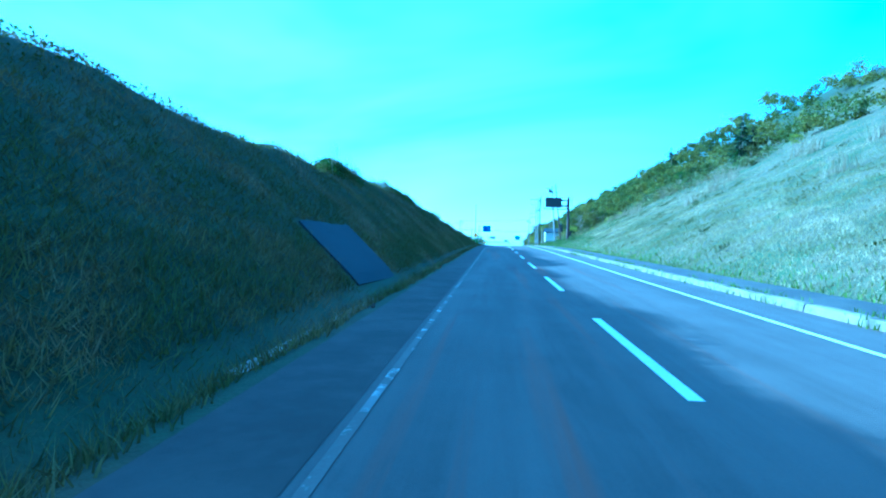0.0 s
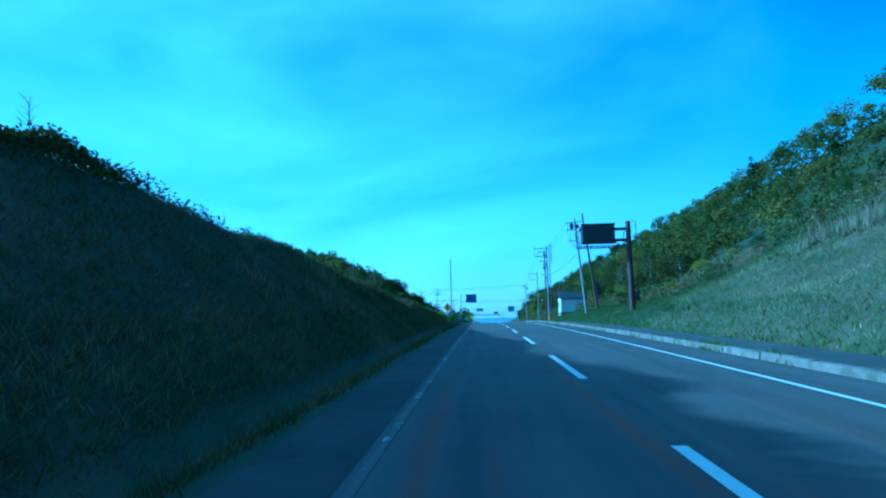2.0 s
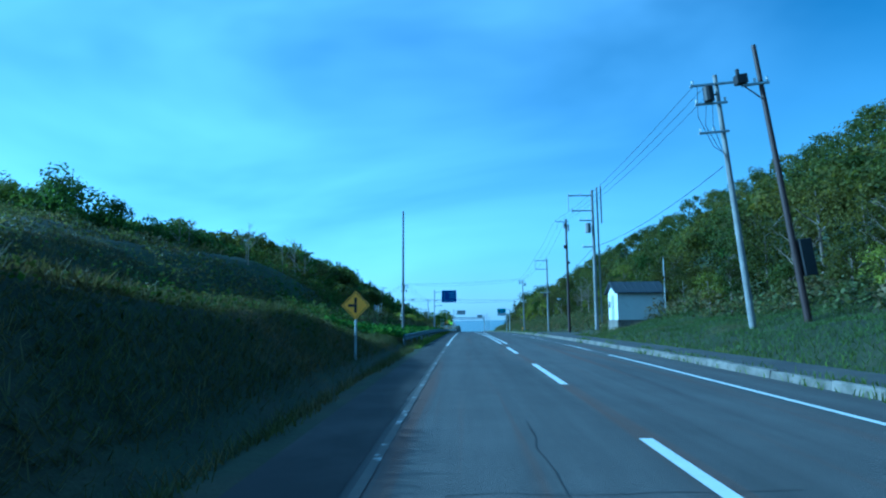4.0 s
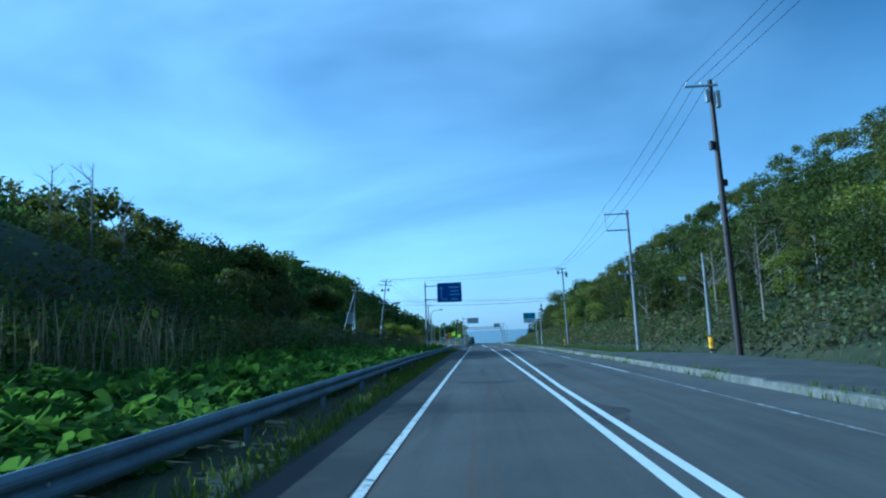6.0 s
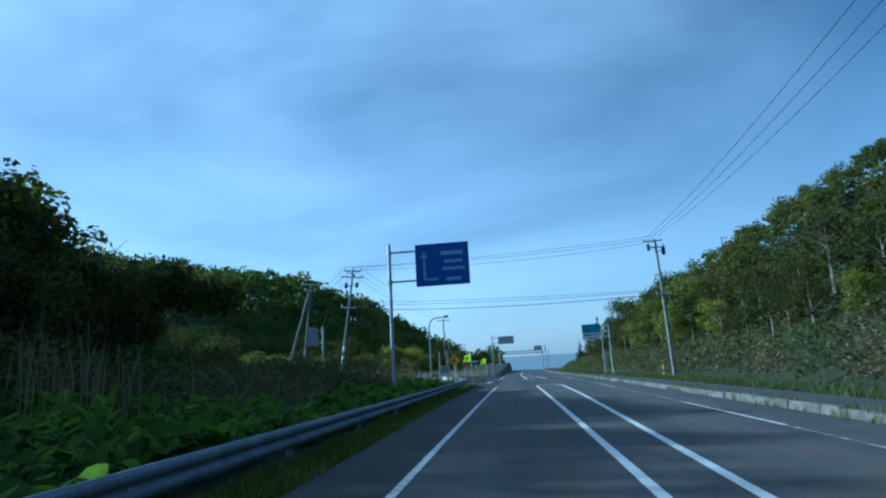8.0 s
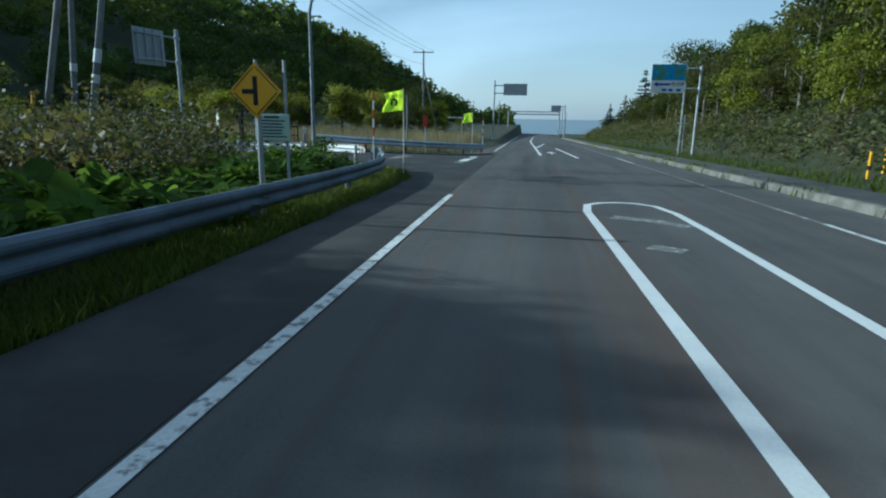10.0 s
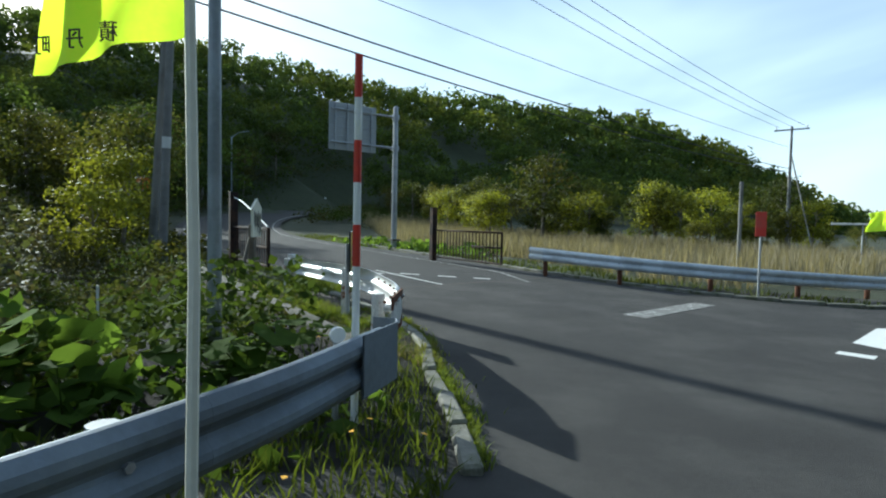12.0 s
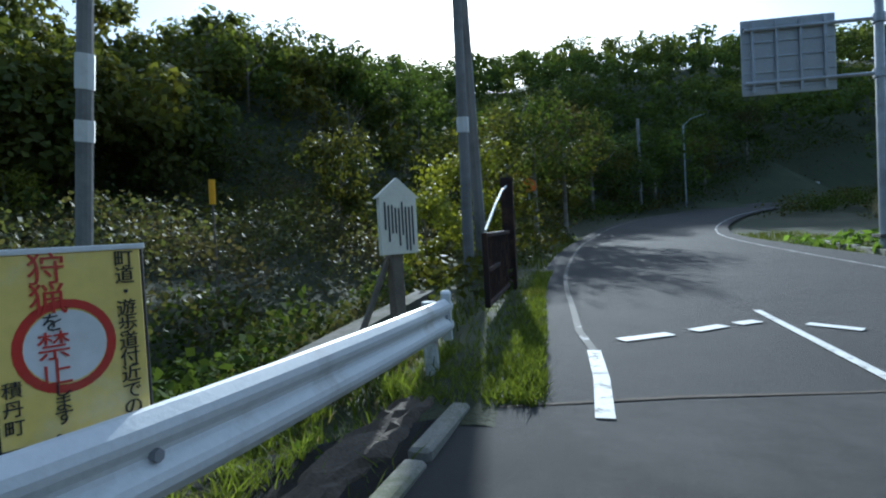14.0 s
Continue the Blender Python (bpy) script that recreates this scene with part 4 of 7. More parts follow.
def far_rail():
    g = tagged(empty("guardrail", -8, 206, 0), "pale galvanised guardrail across the junction", "guardrail")
    off = Vector((8, -206, 0))
    ctrl = [(-11.43, 204.75, 0.66), (-9.0, 204.9, 0.54), (-6.5, 206.2, 0.38), (-4.8, 208.4, 0.23), (-3.75, 210.6, 0.10)]
    pts = [tuple(Vector(p) + off) for p in rail_line(ctrl)]
    rail_beam(pts[:2], 1, M_WHITE_RAIL, "end_plate", g)
    rail_beam(pts[1:], 1, M_PALE_RAIL, "beam", g)
    rail_posts(g, pts, 2.0, 1, M_RUST_DARK, 0.4, lambda x, y: ground_z(x - 8, y + 206))


far_rail()


def utility_pole(x, y, h, arms, label, material=None, r=0.16, extras=(), lean=0.0, zb=None, lean_y=0.0):
    """A pole with cross-arms: arms = (height, from, to, along-y?)."""
    z = float(ground_z(x, y)) if zb is None else zb
    g = tagged(empty("utility_pole", x, y, z), label, "utility pole")
    g.matrix_basis = pose(x, y, z, -lean_y, lean, 0)
    m = material or M_POLE
    part("pole", tube([(0, 0, -0.5), (0, 0, h * 0.5), (0, 0, h)], [r * 0.85, r * 0.7, r * 0.52], 12), m, g)
    for ah, a0, a1, along in arms:
        bm = bmesh.new()
        if along:
            add_box(bm, -0.04, 0.04, a0, a1, ah - 0.045, ah + 0.045, 0.008)
        else:
            add_box(bm, a0, a1, -0.13, -0.05, ah - 0.045, ah + 0.045, 0.008)
        arm = part("cross_arm", bm, M_GALV, g)
        for k in (0.06, 0.5, 0.94):
            q = a0 + (a1 - a0) * k
            if abs(q) < 0.15:
                continue
            bm = bmesh.new()
            px, py = (0, q) if along else (q, -0.09)
            add_tube(bm, [(px, py, ah + 0.045), (px, py, ah + 0.12)], 0.02, 6)
            add_tube(bm, [(px, py, ah + 0.12), (px, py, ah + 0.16), (px, py, ah + 0.2)], [0.055, 0.035, 0.05], 8)
            part("insulator", bm, M_WHITE, arm)
    for kind, *a in extras:
        if kind == "box":
            x0, x1, y0, y1, z0, z1, mm, nm = a
            part(nm, box(x0, x1, y0, y1, z0, z1, 0.02), mm, g)
        elif kind == "can":
            cx, cy, z0, z1, rr, mm, nm = a
            bm = bmesh.new()
            add_tube(bm, [(cx, cy, z0), (cx, cy, z0 + 0.03), (cx, cy, z1 - 0.05), (cx, cy, z1)], [rr * 0.9, rr, rr, rr * 0.7], 12)
            add_tube(bm, [(0, 0, (z0 + z1) / 2), (cx, cy, (z0 + z1) / 2)], 0.03, 6)
            part(nm, bm, mm, g)
        elif kind == "tube":
            pts, rr, mm, nm = a
            part(nm, tube(pts, rr, 8), mm, g)
    return g


def diamond_sign(x, y, zc, half, pole_top, label, rz=0.0):
    z = float(ground_z(x, y))
    g = tagged(empty("road_sign", x, y, z, rz), label, "road sign")
    steel_pole(g, pole_top - z, 0.04, 0.035)
    c = zc - z
    def diamond(hf, y0, th, r=0.07):
        bm = bmesh.new()
        pts = []
        for k in range(4):
            a = math.pi / 2 * k + math.pi / 2
            for j in (-1, 0, 1):
                aa = a + j * 0.09
                rr = hf * (0.97 if j == 0 else 0.965 / math.cos(0.0) * (1 - 0.075))
                pts.append((math.cos(aa) * rr, y0, c + math.sin(aa) * rr))
        vs = [bm.verts.new(p) for p in pts]
        vb = [bm.verts.new((p[0], p[1] + th, p[2])) for p in pts]
        bm.faces.new(vs)
        bm.faces.new(vb[::-1])
        for k in range(len(vs)):
            bm.faces.new((vs[k], vb[k], vb[(k + 1) % len(vs)], vs[(k + 1) % len(vs)]))
        bmesh.ops.recalc_face_normals(bm, faces=bm.faces[:])
        return bm
    part("plate", diamond(half, -0.06, 0.015), M_YELLOW, g, "yellow diamond plate")
    # black border as four bars, and the side-road figure
    bm = bmesh.new()
    h2 = half * 0.86
    for k in range(4):
        a, b = math.pi / 2 * k, math.pi / 2 * (k + 1)
        p, q = Vector((math.cos(a) * h2, -0.066, math.sin(a) * h2)), Vector((math.cos(b) * h2, -0.066, math.sin(b) * h2))
        d = (q - p).normalized()
        nn = Vector((d.z, 0, -d.x)) * half * 0.018
        p, q = p + d * 0.02 + Vector((0, 0, c)), q - d * 0.02 + Vector((0, 0, c))
        bm.faces.new([bm.verts.new(v) for v in (p - nn, q - nn, q + nn, p + nn)])
    part("border", bm, M_BLACK, g)
    w = half * 0.085
    bm = bmesh.new()
    add_box(bm, -w, w, -0.068, -0.064, c - half * 0.5, c + half * 0.5)
    add_box(bm, -half * 0.5, -w, -0.068, -0.064, c - w * 1.2, c + w * 0.8)
    part("symbol", bm, M_BLACK, g)
    part("clamp", box(-0.06, 0.06, -0.05, 0.06, c - 0.03, c + 0.03, 0.008), M_GALV, g)
    return g


def arm_sign(name, x, y, h, px0, px1, pz0, pz1, material, label, pole_r=0.09, facing=1, arm_z=None, rz=0.0, back=False, zb=None):
    """A cantilever sign: a pole and a panel held on two arms. px and pz are local, facing +1 shows its front towards -y."""
    z = float(ground_z(x, y)) if zb is None else zb
    g = tagged(empty(name, x, y, z, rz), label, "road sign")
    part("pole", tube([(0, 0, -0.4), (0, 0, h)], [pole_r, pole_r * 0.85], 12), M_GALV, g)
    part("pole_cap", tube([(0, 0, h), (0, 0, h + 0.05)], [pole_r * 0.9, pole_r * 0.4], 12), M_GALV, g)
    part("base_plate", box(-0.2, 0.2, -0.2, 0.2, -0.03, 0.05, 0.01), M_CONCRETE, g)
    far = px1 if abs(px1) > abs(px0) else px0
    for az in (arm_z or (pz0 + (pz1 - pz0) * 0.16, pz0 + (pz1 - pz0) * 0.86)):
        part("arm", tube([(0, 0.0, az), (far * 0.98, 0.0, az)], 0.045, 8), M_GALV, g)
        part("collar", tube([(0, 0, az - 0.1), (0, 0, az + 0.1)], pole_r * 1.25, 12), M_GALV, g)
    p = part("panel", box(px0, px1, -0.075, -0.05, pz0, pz1, 0.012), material, g)
    if back:
        for k in range(5):
            zz = pz0 + (pz1 - pz0) * (k + 0.5) / 5
            part("rib", box(px0 + 0.03, px1 - 0.03, -0.048, -0.025, zz - 0.02, zz + 0.02, 0.004), M_GALV, p)
        for k in range(4):
            xx = px0 + (px1 - px0) * (0.12 + 0.76 * k / 3)
            part("bracket", box(xx - 0.03, xx + 0.03, -0.024, 0.03, pz0 + 0.06, pz1 - 0.06, 0.006), M_GALV, p)
    return g, p


# utility poles
utility_pole(9.2, 106.2, 10.3, [(9.9, -1.1, 0.9, False), (9.1, -1.0, 0.3, False), (7.9, -1.0, 0.2, False)], "grey concrete utility pole with transformers and sagging leads", extras=[
    ("can", -0.45, -0.2, 9.15, 9.8, 0.2, M_DARK, "transformer"),
    ("tube", [(-0.8, -0.1, 9.9), (-0.95, -0.1, 8.6), (-0.5, -0.1, 7.3), (-0.05, -0.15, 6.9)], 0.012, M_WIRE, "lead"),
    ("tube", [(-0.55, -0.1, 9.1), (-0.7, -0.1, 8.2), (-0.3, -0.1, 7.2), (-0.05, -0.15, 6.8)], 0.012, M_WIRE, "lead"),
    ("tube", [(-0.3, -0.1, 9.1), (-0.4, -0.1, 8.2), (-0.2, -0.1, 7.2), (-0.05, -0.15, 6.6)], 0.012, M_WIRE, "lead")], lean=-4.5)
utility_pole(9.95, 103.9, 10.0, [(8.5, -0.75, 0.25, False)], "dark brown steel pole with a camera and a control box", M_BROWN, 0.15, [
    ("box", -0.95, -0.55, -0.25, 0.05, 8.55, 8.9, M_DARK, "camera"), ("box", -0.85, -0.75, -0.12, 0.0, 8.9, 9.15, M_DARK, "floodlight"),
    ("box", 0.12, 0.55, -0.2, 0.2, 1.4, 2.7, M_DARK, "control_box"), ("tube", [(-0.7, -0.1, 8.5), (0, -0.1, 7.8)], 0.025, M_BROWN, "brace")], zb=2.6, lean=-6.5)
utility_pole(7.3, 124.0, 9.4, [(9.0, -1.75, 0.1, False), (7.9, -1.5, 0.1, False), (7.2, -1.0, 0.1, False), (5.3, -0.8, 0.1, False)], "grey utility pole with bracket arms and a transformer", extras=[
    ("tube", [(-1.7, -0.09, 9.0), (-1.7, -0.09, 7.9)], 0.03, M_GALV, "strut"), ("can", -0.4, -0.2, 6.3, 7.0, 0.2, M_POLE, "transformer"),
    ("tube", [(0.35, 0, 0), (0.35, 0, 9.6)], 0.06, M_POLE, "antenna_mast"), ("tube", [(0.62, 0, 7.0), (0.62, 0, 9.7)], 0.05, M_POLE, "antenna_mast")], zb=2.3)
utility_pole(-5.96, 121.3, 8.5, [], "plain slim dark utility pole", M_POLE, 0.11)
utility_pole(9.57, 162.6, 10.2, [(9.9, -1.7, 0.15, False), (8.7, -1.6, 0.1, False), (6.4, -1.3, 0.3, False), (5.5, -1.0, 0.3, False)], "tall concrete utility pole with a square bracket arm", extras=[
    ("tube", [(-1.62, -0.09, 9.9), (-1.62, -0.09, 8.7)], 0.03, M_GALV, "strut"), ("can", -0.35, 0.2, 5.0, 5.45, 0.14, M_DARK, "fuse_box")])
utility_pole(9.75, 195.8, 10.1, [(10.0, -0.9, 0.5, False), (9.5, -0.6, 0.6, False), (6.0, -0.5, 0.5, False)], "concrete utility pole carrying wires across the road", extras=[
    ("can", -0.55, 0, 9.3, 9.8, 0.12, M_DARK, "switch"), ("can", 0.5, 0, 8.9, 9.5, 0.13, M_DARK, "switch")], lean=-1.0)
utility_pole(-14.4, 193.5, 9.4, r=0.125, arms=[(9.2, -0.7, 0.7, False), (8.7, -0.9, 0.9, False), (8.9, -0.6, 0.6, True), (6.3, -0.6, 0.6, False)], label="concrete utility pole with crossed arms", extras=[
    ("can", 0.45, -0.1, 7.9, 8.3, 0.12, M_DARK, "switch"), ("can", -0.4, -0.1, 7.8, 8.2, 0.12, M_DARK, "switch"), ("can", 0.4, -0.1, 5.2, 5.6, 0.12, M_DARK, "junction_box"), ("tube", [(0, 0, 3.0), (0, 0, 3.4)], 0.108, M_WHITE, "plate_band"), ("tube", [(0, 0, 2.4), (0, 0, 2.65)], 0.110, M_WHITE, "plate_band"), ("tube", [(0, 0, 0.2), (0, 0, 0.75)], 0.116, M_BLACK, "foot_guard")], lean=6.0, lean_y=8.0)
utility_pole(-19.06, 198.54, 8.8, [(8.7, -0.8, 0.8, False), (8.2, -0.5, 0.5, False)], "older utility pole by the trees", M_POLE, 0.14, [("can", 0.3, 0, 6.8, 7.3, 0.14, M_DARK, "transformer"), ("tube", [(-0.1, 0, 8.0), (-1.9, 0.45, -0.3)], [0.12, 0.13], M_POLE, "leaning_stay"), ("tube", [(0, 0, 2.9), (0, 0, 3.2)], 0.122, M_WHITE, "plate_band")], lean=5.5)
utility_pole(-11.3, 232.9, 7.9, [(7.7, -0.95, 0.95, False)], "plain utility pole with one cross-arm", r=0.13, extras=[("tube", [(0, 0, 6.3), (1.7, -1.0, -0.2)], 0.04, M_POLE, "stay")])
utility_pole(9.45, 146.4, 12.6, [(12.3, -1.2, 0.3, False)], "tall dark steel pole with a cable box", M_BROWN, 0.19, [("box", 0.1, 0.3, -0.25, -0.05, 11.2, 12.0, M_GALV, "cable_box"), ("box", -0.32, -0.14, -0.2, -0.05, 11.5, 12.1, M_GALV, "cable_box"), ("can", -0.22, 0, 9.3, 9.7, 0.12, M_DARK, "clamp"), ("can", 0.2, 0, 7.6, 7.9, 0.1, M_DARK, "clamp")])
utility_pole(10.5, 152.0, 5.3, [], "short grey pole with a yellow and black foot band", M_POLE, 0.13, [("tube", [(0, 0, 0.25), (0, 0, 0.85)], 0.145, M_YELLOW, "foot_band"), ("tube", [(0, 0, 4.0), (-1.25, 0, 4.1)], 0.012, M_DARK, "bracket"), ("box", -1.35, -1.0, -0.03, 0.0, 3.88, 4.06, M_WHITE, "marker_plate")])

# variable message sign
def message_sign():
    x, y = 9.05, 86.7
    z = 1.95
    g = tagged(empty("message_sign", x, y, z), "dark brown overhead message board on a steel mast", "message sign")
    g.scale = (1.16, 1.16, 1.16)
    part("mast", tube([(0, 0, -0.5), (0, 0, 3), (0, 0, 5.85)], [0.19, 0.17, 0.15], 14), M_BROWN, g)
    part("mast_cap", tube([(0, 0, 5.85), (0, 0, 5.95)], [0.17, 0.12], 14), M_BROWN, g)
    part("foot_plate", box(-0.3, 0.3, -0.3, 0.3, -0.2, 0.05, 0.02), M_CONCRETE, g)
    part("service_box", box(0.16, 0.42, -0.2, 0.2, 0.9, 1.5, 0.02), M_DARK, g)
    for az in (5.45, 4.75):
        part("arm", tube([(0, 0, az), (-0.95, 0, az)], 0.1, 10), M_BROWN, g)
    b = part("board", box(-2.95, -0.9, -0.32, 0.32, 4.55, 5.75, 0.03), M_DARK, g)
    part("rim", box(-3.0, -0.85, -0.36, -0.325, 5.7, 5.8, 0.01), M_BROWN, b)
    part("rim", box(-3.0, -0.85, -0.36, -0.325, 4.5, 4.6, 0.01), M_BROWN, b)
    part("siren", box(-3.12, -2.97, -0.1, 0.1, 5.35, 5.6, 0.02), M_GREY_PANEL, b)
    w = part("walkway", box(-3.2, -0.2, -0.75, -0.68, 4.28, 4.34), M_BROWN, g)
    part("walkway_edge", box(-3.2, -0.2, 0.28, 0.34, 4.28, 4.34), M_BROWN, w)
    for k in range(9):
        xx = -3.18 + k * 0.37
        part("walkway_rung", box(xx, xx + 0.05, -0.68, 0.28, 4.29, 4.33), M_BROWN, w)
    for xx in (-3.18, -0.3):
        part("walkway_rail", tube([(xx, -0.7, 4.3), (xx - 0.1 * (1 if xx < -1 else -1), -0.7, 5.3), (xx - 0.1 * (1 if xx < -1 else -1), 0.3, 5.3), (xx, 0.3, 4.3)], 0.022, 6), M_BROWN, w)
    part("ladder", tube([(0.2, -0.1, 3.6), (0.45, -0.1, 4.2), (0.45, -0.1, 5.9), (0.2, -0.1, 6.0)], 0.02, 6), M_BROWN, g)


message_sign()

diamond_sign(-5.21, 100.8, 3.05, 0.45, 3.45, "yellow diamond warning sign for a side road")
diamond_sign(-4.95, 185.3, 2.05, 0.37, 2.4, "yellow diamond junction warning sign behind the guardrail")

# blue direction sign over the verge
g, p = arm_sign("direction_sign", -6.75, 177.0, 6.75, 1.2, 3.6, 4.75, 6.65, M_BLUE, "blue direction sign on a grey cantilever post")
for k, (x0, x1, z0, z1) in enumerate([(1.55, 1.65, 5.05, 6.3), (1.42, 1.78, 6.05, 6.13), (1.65, 2.2, 5.0, 5.1), (2.35, 3.35, 6.1, 6.28), (2.5, 3.3, 5.75, 5.88), (2.4, 3.4, 5.42, 5.55), (2.55, 3.2, 4.95, 5.1)]):
    part("marking_bar", box(x0, x1, -0.08, -0.076, z0, z1), M_SIGN_TEXT, p)

# grey-backed sign past the junction
g, p = arm_sign("direction_sign", -4.65, 234.0, 5.5, 0.85, 3.05, 4.2, 5.2, M_GREY_PANEL, "grey cantilever information board past the junction", 0.08, back=False)
part("frame_bar", box(0.83, 3.07, -0.09, -0.076, 5.17, 5.23), M_GALV, p)
part("frame_bar", box(0.83, 3.07, -0.09, -0.076, 4.17, 4.23), M_GALV, p)
for k in range(3):
    part("marking_bar", box(1.1, 2.8, -0.082, -0.076, 4.4 + 0.25 * k, 4.48 + 0.25 * k), M_GALV, p)

# scenic sign
g, p = arm_sign("direction_sign", 8.33, 213.8, 5.05, -2.75, -0.85, 3.6, 5.2, M_WHITE, "scenic direction sign with a sea picture and a blue arrow", 0.085)
part("picture", box(-2.74, -0.86, -0.08, -0.0765, 4.3, 5.19), M_SIGNPIC, p, "sea picture panel")
bm = bmesh.new()
for q in ([(-2.6, 4.08), (-2.35, 4.22), (-2.35, 3.94)], [(-2.37, 4.02), (-1.65, 4.02), (-1.65, 4.14), (-2.37, 4.14)]):
    vs = [bm.verts.new((a, -0.08, b)) for a, b in q]
    bm.faces.new(vs)
part("arrow", bm, M_BLUE, p)
text_part("神威岬", 0.24, p, Matrix.Translation((-1.25, -0.08, 4.08)) @ FACE, M_INK)
for x0, x1 in ((-2.1, -1.85), (-1.75, -1.5), (-1.3, -1.05)):
    part("marking_bar", box(x0, x1, -0.081, -0.077, 3.7, 3.83), M_BLUE, p)
part("second_post", tube([(-0.75, 0.25, 0), (-0.75, 0.25, 4.2)], 0.05, 8), M_GALV, g)
part("short_post", tube([(-0.55, 0.3, 0.2), (-0.55, 0.3, 2.4)], 0.035, 8), M_GALV, g)
part("cross_bar", tube([(-0.95, 0.25, 1.9), (-0.3, 0.25, 1.9)], 0.025, 6), M_GALV, g)

# sign seen from behind on the side road
g, p = arm_sign("direction_sign", -20.6, 208.4, 5.45, 0.9, 3.0, 3.5, 5.3, M_GREY_PANEL, "direction sign seen from behind on a grey cantilever post", 0.12, rz=-99, back=True, zb=0.6)


def lamp_post():
    x, y = -7.68, 194.5
    z = float(ground_z(x, y))
    g = tagged(empty("street_lamp", x, y, z), "slim galvanised street lamp with a curved arm", "street lamp")
    part("pole", tube([(0, 0, -0.4), (0, 0, 1.2), (0, 0, 4.5)], [0.062, 0.056, 0.045], 12), M_STEELBLUE, g)
    part("arm", tube([(0, 0, 4.5), (0.06, 0, 4.75), (0.25, 0, 4.98), (0.6, 0, 5.08), (1.1, 0, 5.12)], [0.06, 0.05, 0.045, 0.04, 0.035], 8), M_STEELBLUE, g)
    bm = bmesh.new()
    add_tube(bm, [(1.05, 0, 5.12), (1.15, 0, 5.13), (1.4, 0, 5.15), (1.5, 0, 5.15)], [0.045, 0.09, 0.10, 0.03], 10)
    part("lamp_head", bm, M_LAMP, g)


lamp_post()


def wind_flag(x, y, top, size, rz, label, sag=0.25):
    z = float(ground_z(x, y))
    g = tagged(empty("flag", x, y, z, rz), label, "flag")
    h = top - z
    part("staff", tube([(0, 0, -0.2), (0.02, 0, h * 0.5), (0, 0, h + 0.02)], [0.018, 0.016, 0.013], 7), M_CREAM, g)
    n, mrows = 14, 10
    bm = bmesh.new()
    V = []
    for j in range(mrows + 1):
        row = []
        for i in range(n + 1):
            u, v = i / n, j / mrows
            w = 0.06 * math.sin(u * 7 + v * 2.4) * u + 0.04 * math.sin(u * 13 - v * 5) * u
            row.append(bm.verts.new((-u * size * 0.86 + 0.05 * math.sin(v * 5) * u, w * 1.4, h - v * size * 0.9 - sag * u * size * (0.75 - 0.3 * v))))
        V.append(row)
    for j in range(mrows):
        for i in range(n):
            bm.faces.new((V[j][i], V[j][i + 1], V[j + 1][i + 1], V[j + 1][i]))
    cloth = part("cloth", bm, M_FLAG, g, "lime green cloth", True)
    return g, cloth, h


g, cloth, fh = wind_flag(-4.62, 192.95, 2.42, 0.58, 30, "lime green safety flag on a thin staff")
MIRROR = Matrix.Diagonal((-1, 1, 1, 1))   # print that shows through from the far side
for k, ch in enumerate("交通安全"):
    text_part(ch, 0.11, cloth, Matrix.Translation((-0.09 - 0.105 * k, -0.085, fh - 0.135 - 0.03 * abs(k - 1.5) - 0.02 * k)) @ FACE @ MIRROR @ Matrix.Rotation(0.22 * (1.5 - k), 4, "Z"), M_INK)
for k, ch in enumerate("積丹町"):
    text_part(ch, 0.055, cloth, Matrix.Translation((-0.16 - 0.10 * k, -0.085, fh - 0.53 - 0.012 * k)) @ FACE @ MIRROR, M_INK)
for u, v, a, b, m_ in ((-0.21, 0.33, 0.035, 0.085, M_INK), (-0.34, 0.34, 0.032, 0.08, M_DARKGREEN), (-0.28, 0.26, 0.05, 0.028, M_INK), (-0.24, 0.40, 0.02, 0.03, M_RED)):
    bm = bmesh.new()
    bm.faces.new([bm.verts.new((u + math.cos(2 * math.pi * q / 14) * a * (1 + 0.18 * math.sin(3 * q)), -0.083, fh - v + math.sin(2 * math.pi * q / 14) * b)) for q in range(14)])
    part("printed_shape", bm, m_, cloth)
wind_flag(-4.54, 211.4, 2.0, 0.62, 20, "lime green safety flag past the junction")


def striped_pole(x, y, top, n, label, d=0.024):
    z = float(ground_z(x, y))
    g = tagged(empty("snow_pole", x, y, z), label, "marker pole")
    h = top - z
    part("shaft", tube([(0, 0, -0.2), (0, 0, h * 0.45)], d, 9), M_WHITE, g)
    s = h * 0.55 / n
    for k in range(n):
        part("band", tube([(0, 0, h * 0.45 + s * k), (0, 0, h * 0.45 + s * (k + 1))], d, 9), M_RED if k % 2 == 0 else M_WHITE, g, "red band" if k % 2 == 0 else "")


striped_pole(-5.84, 194.5, 2.42, 5, "red and white striped snow pole")
striped_pole(-3.95, 211.9, 1.75, 5, "red and white striped snow pole at the far guardrail", 0.024)


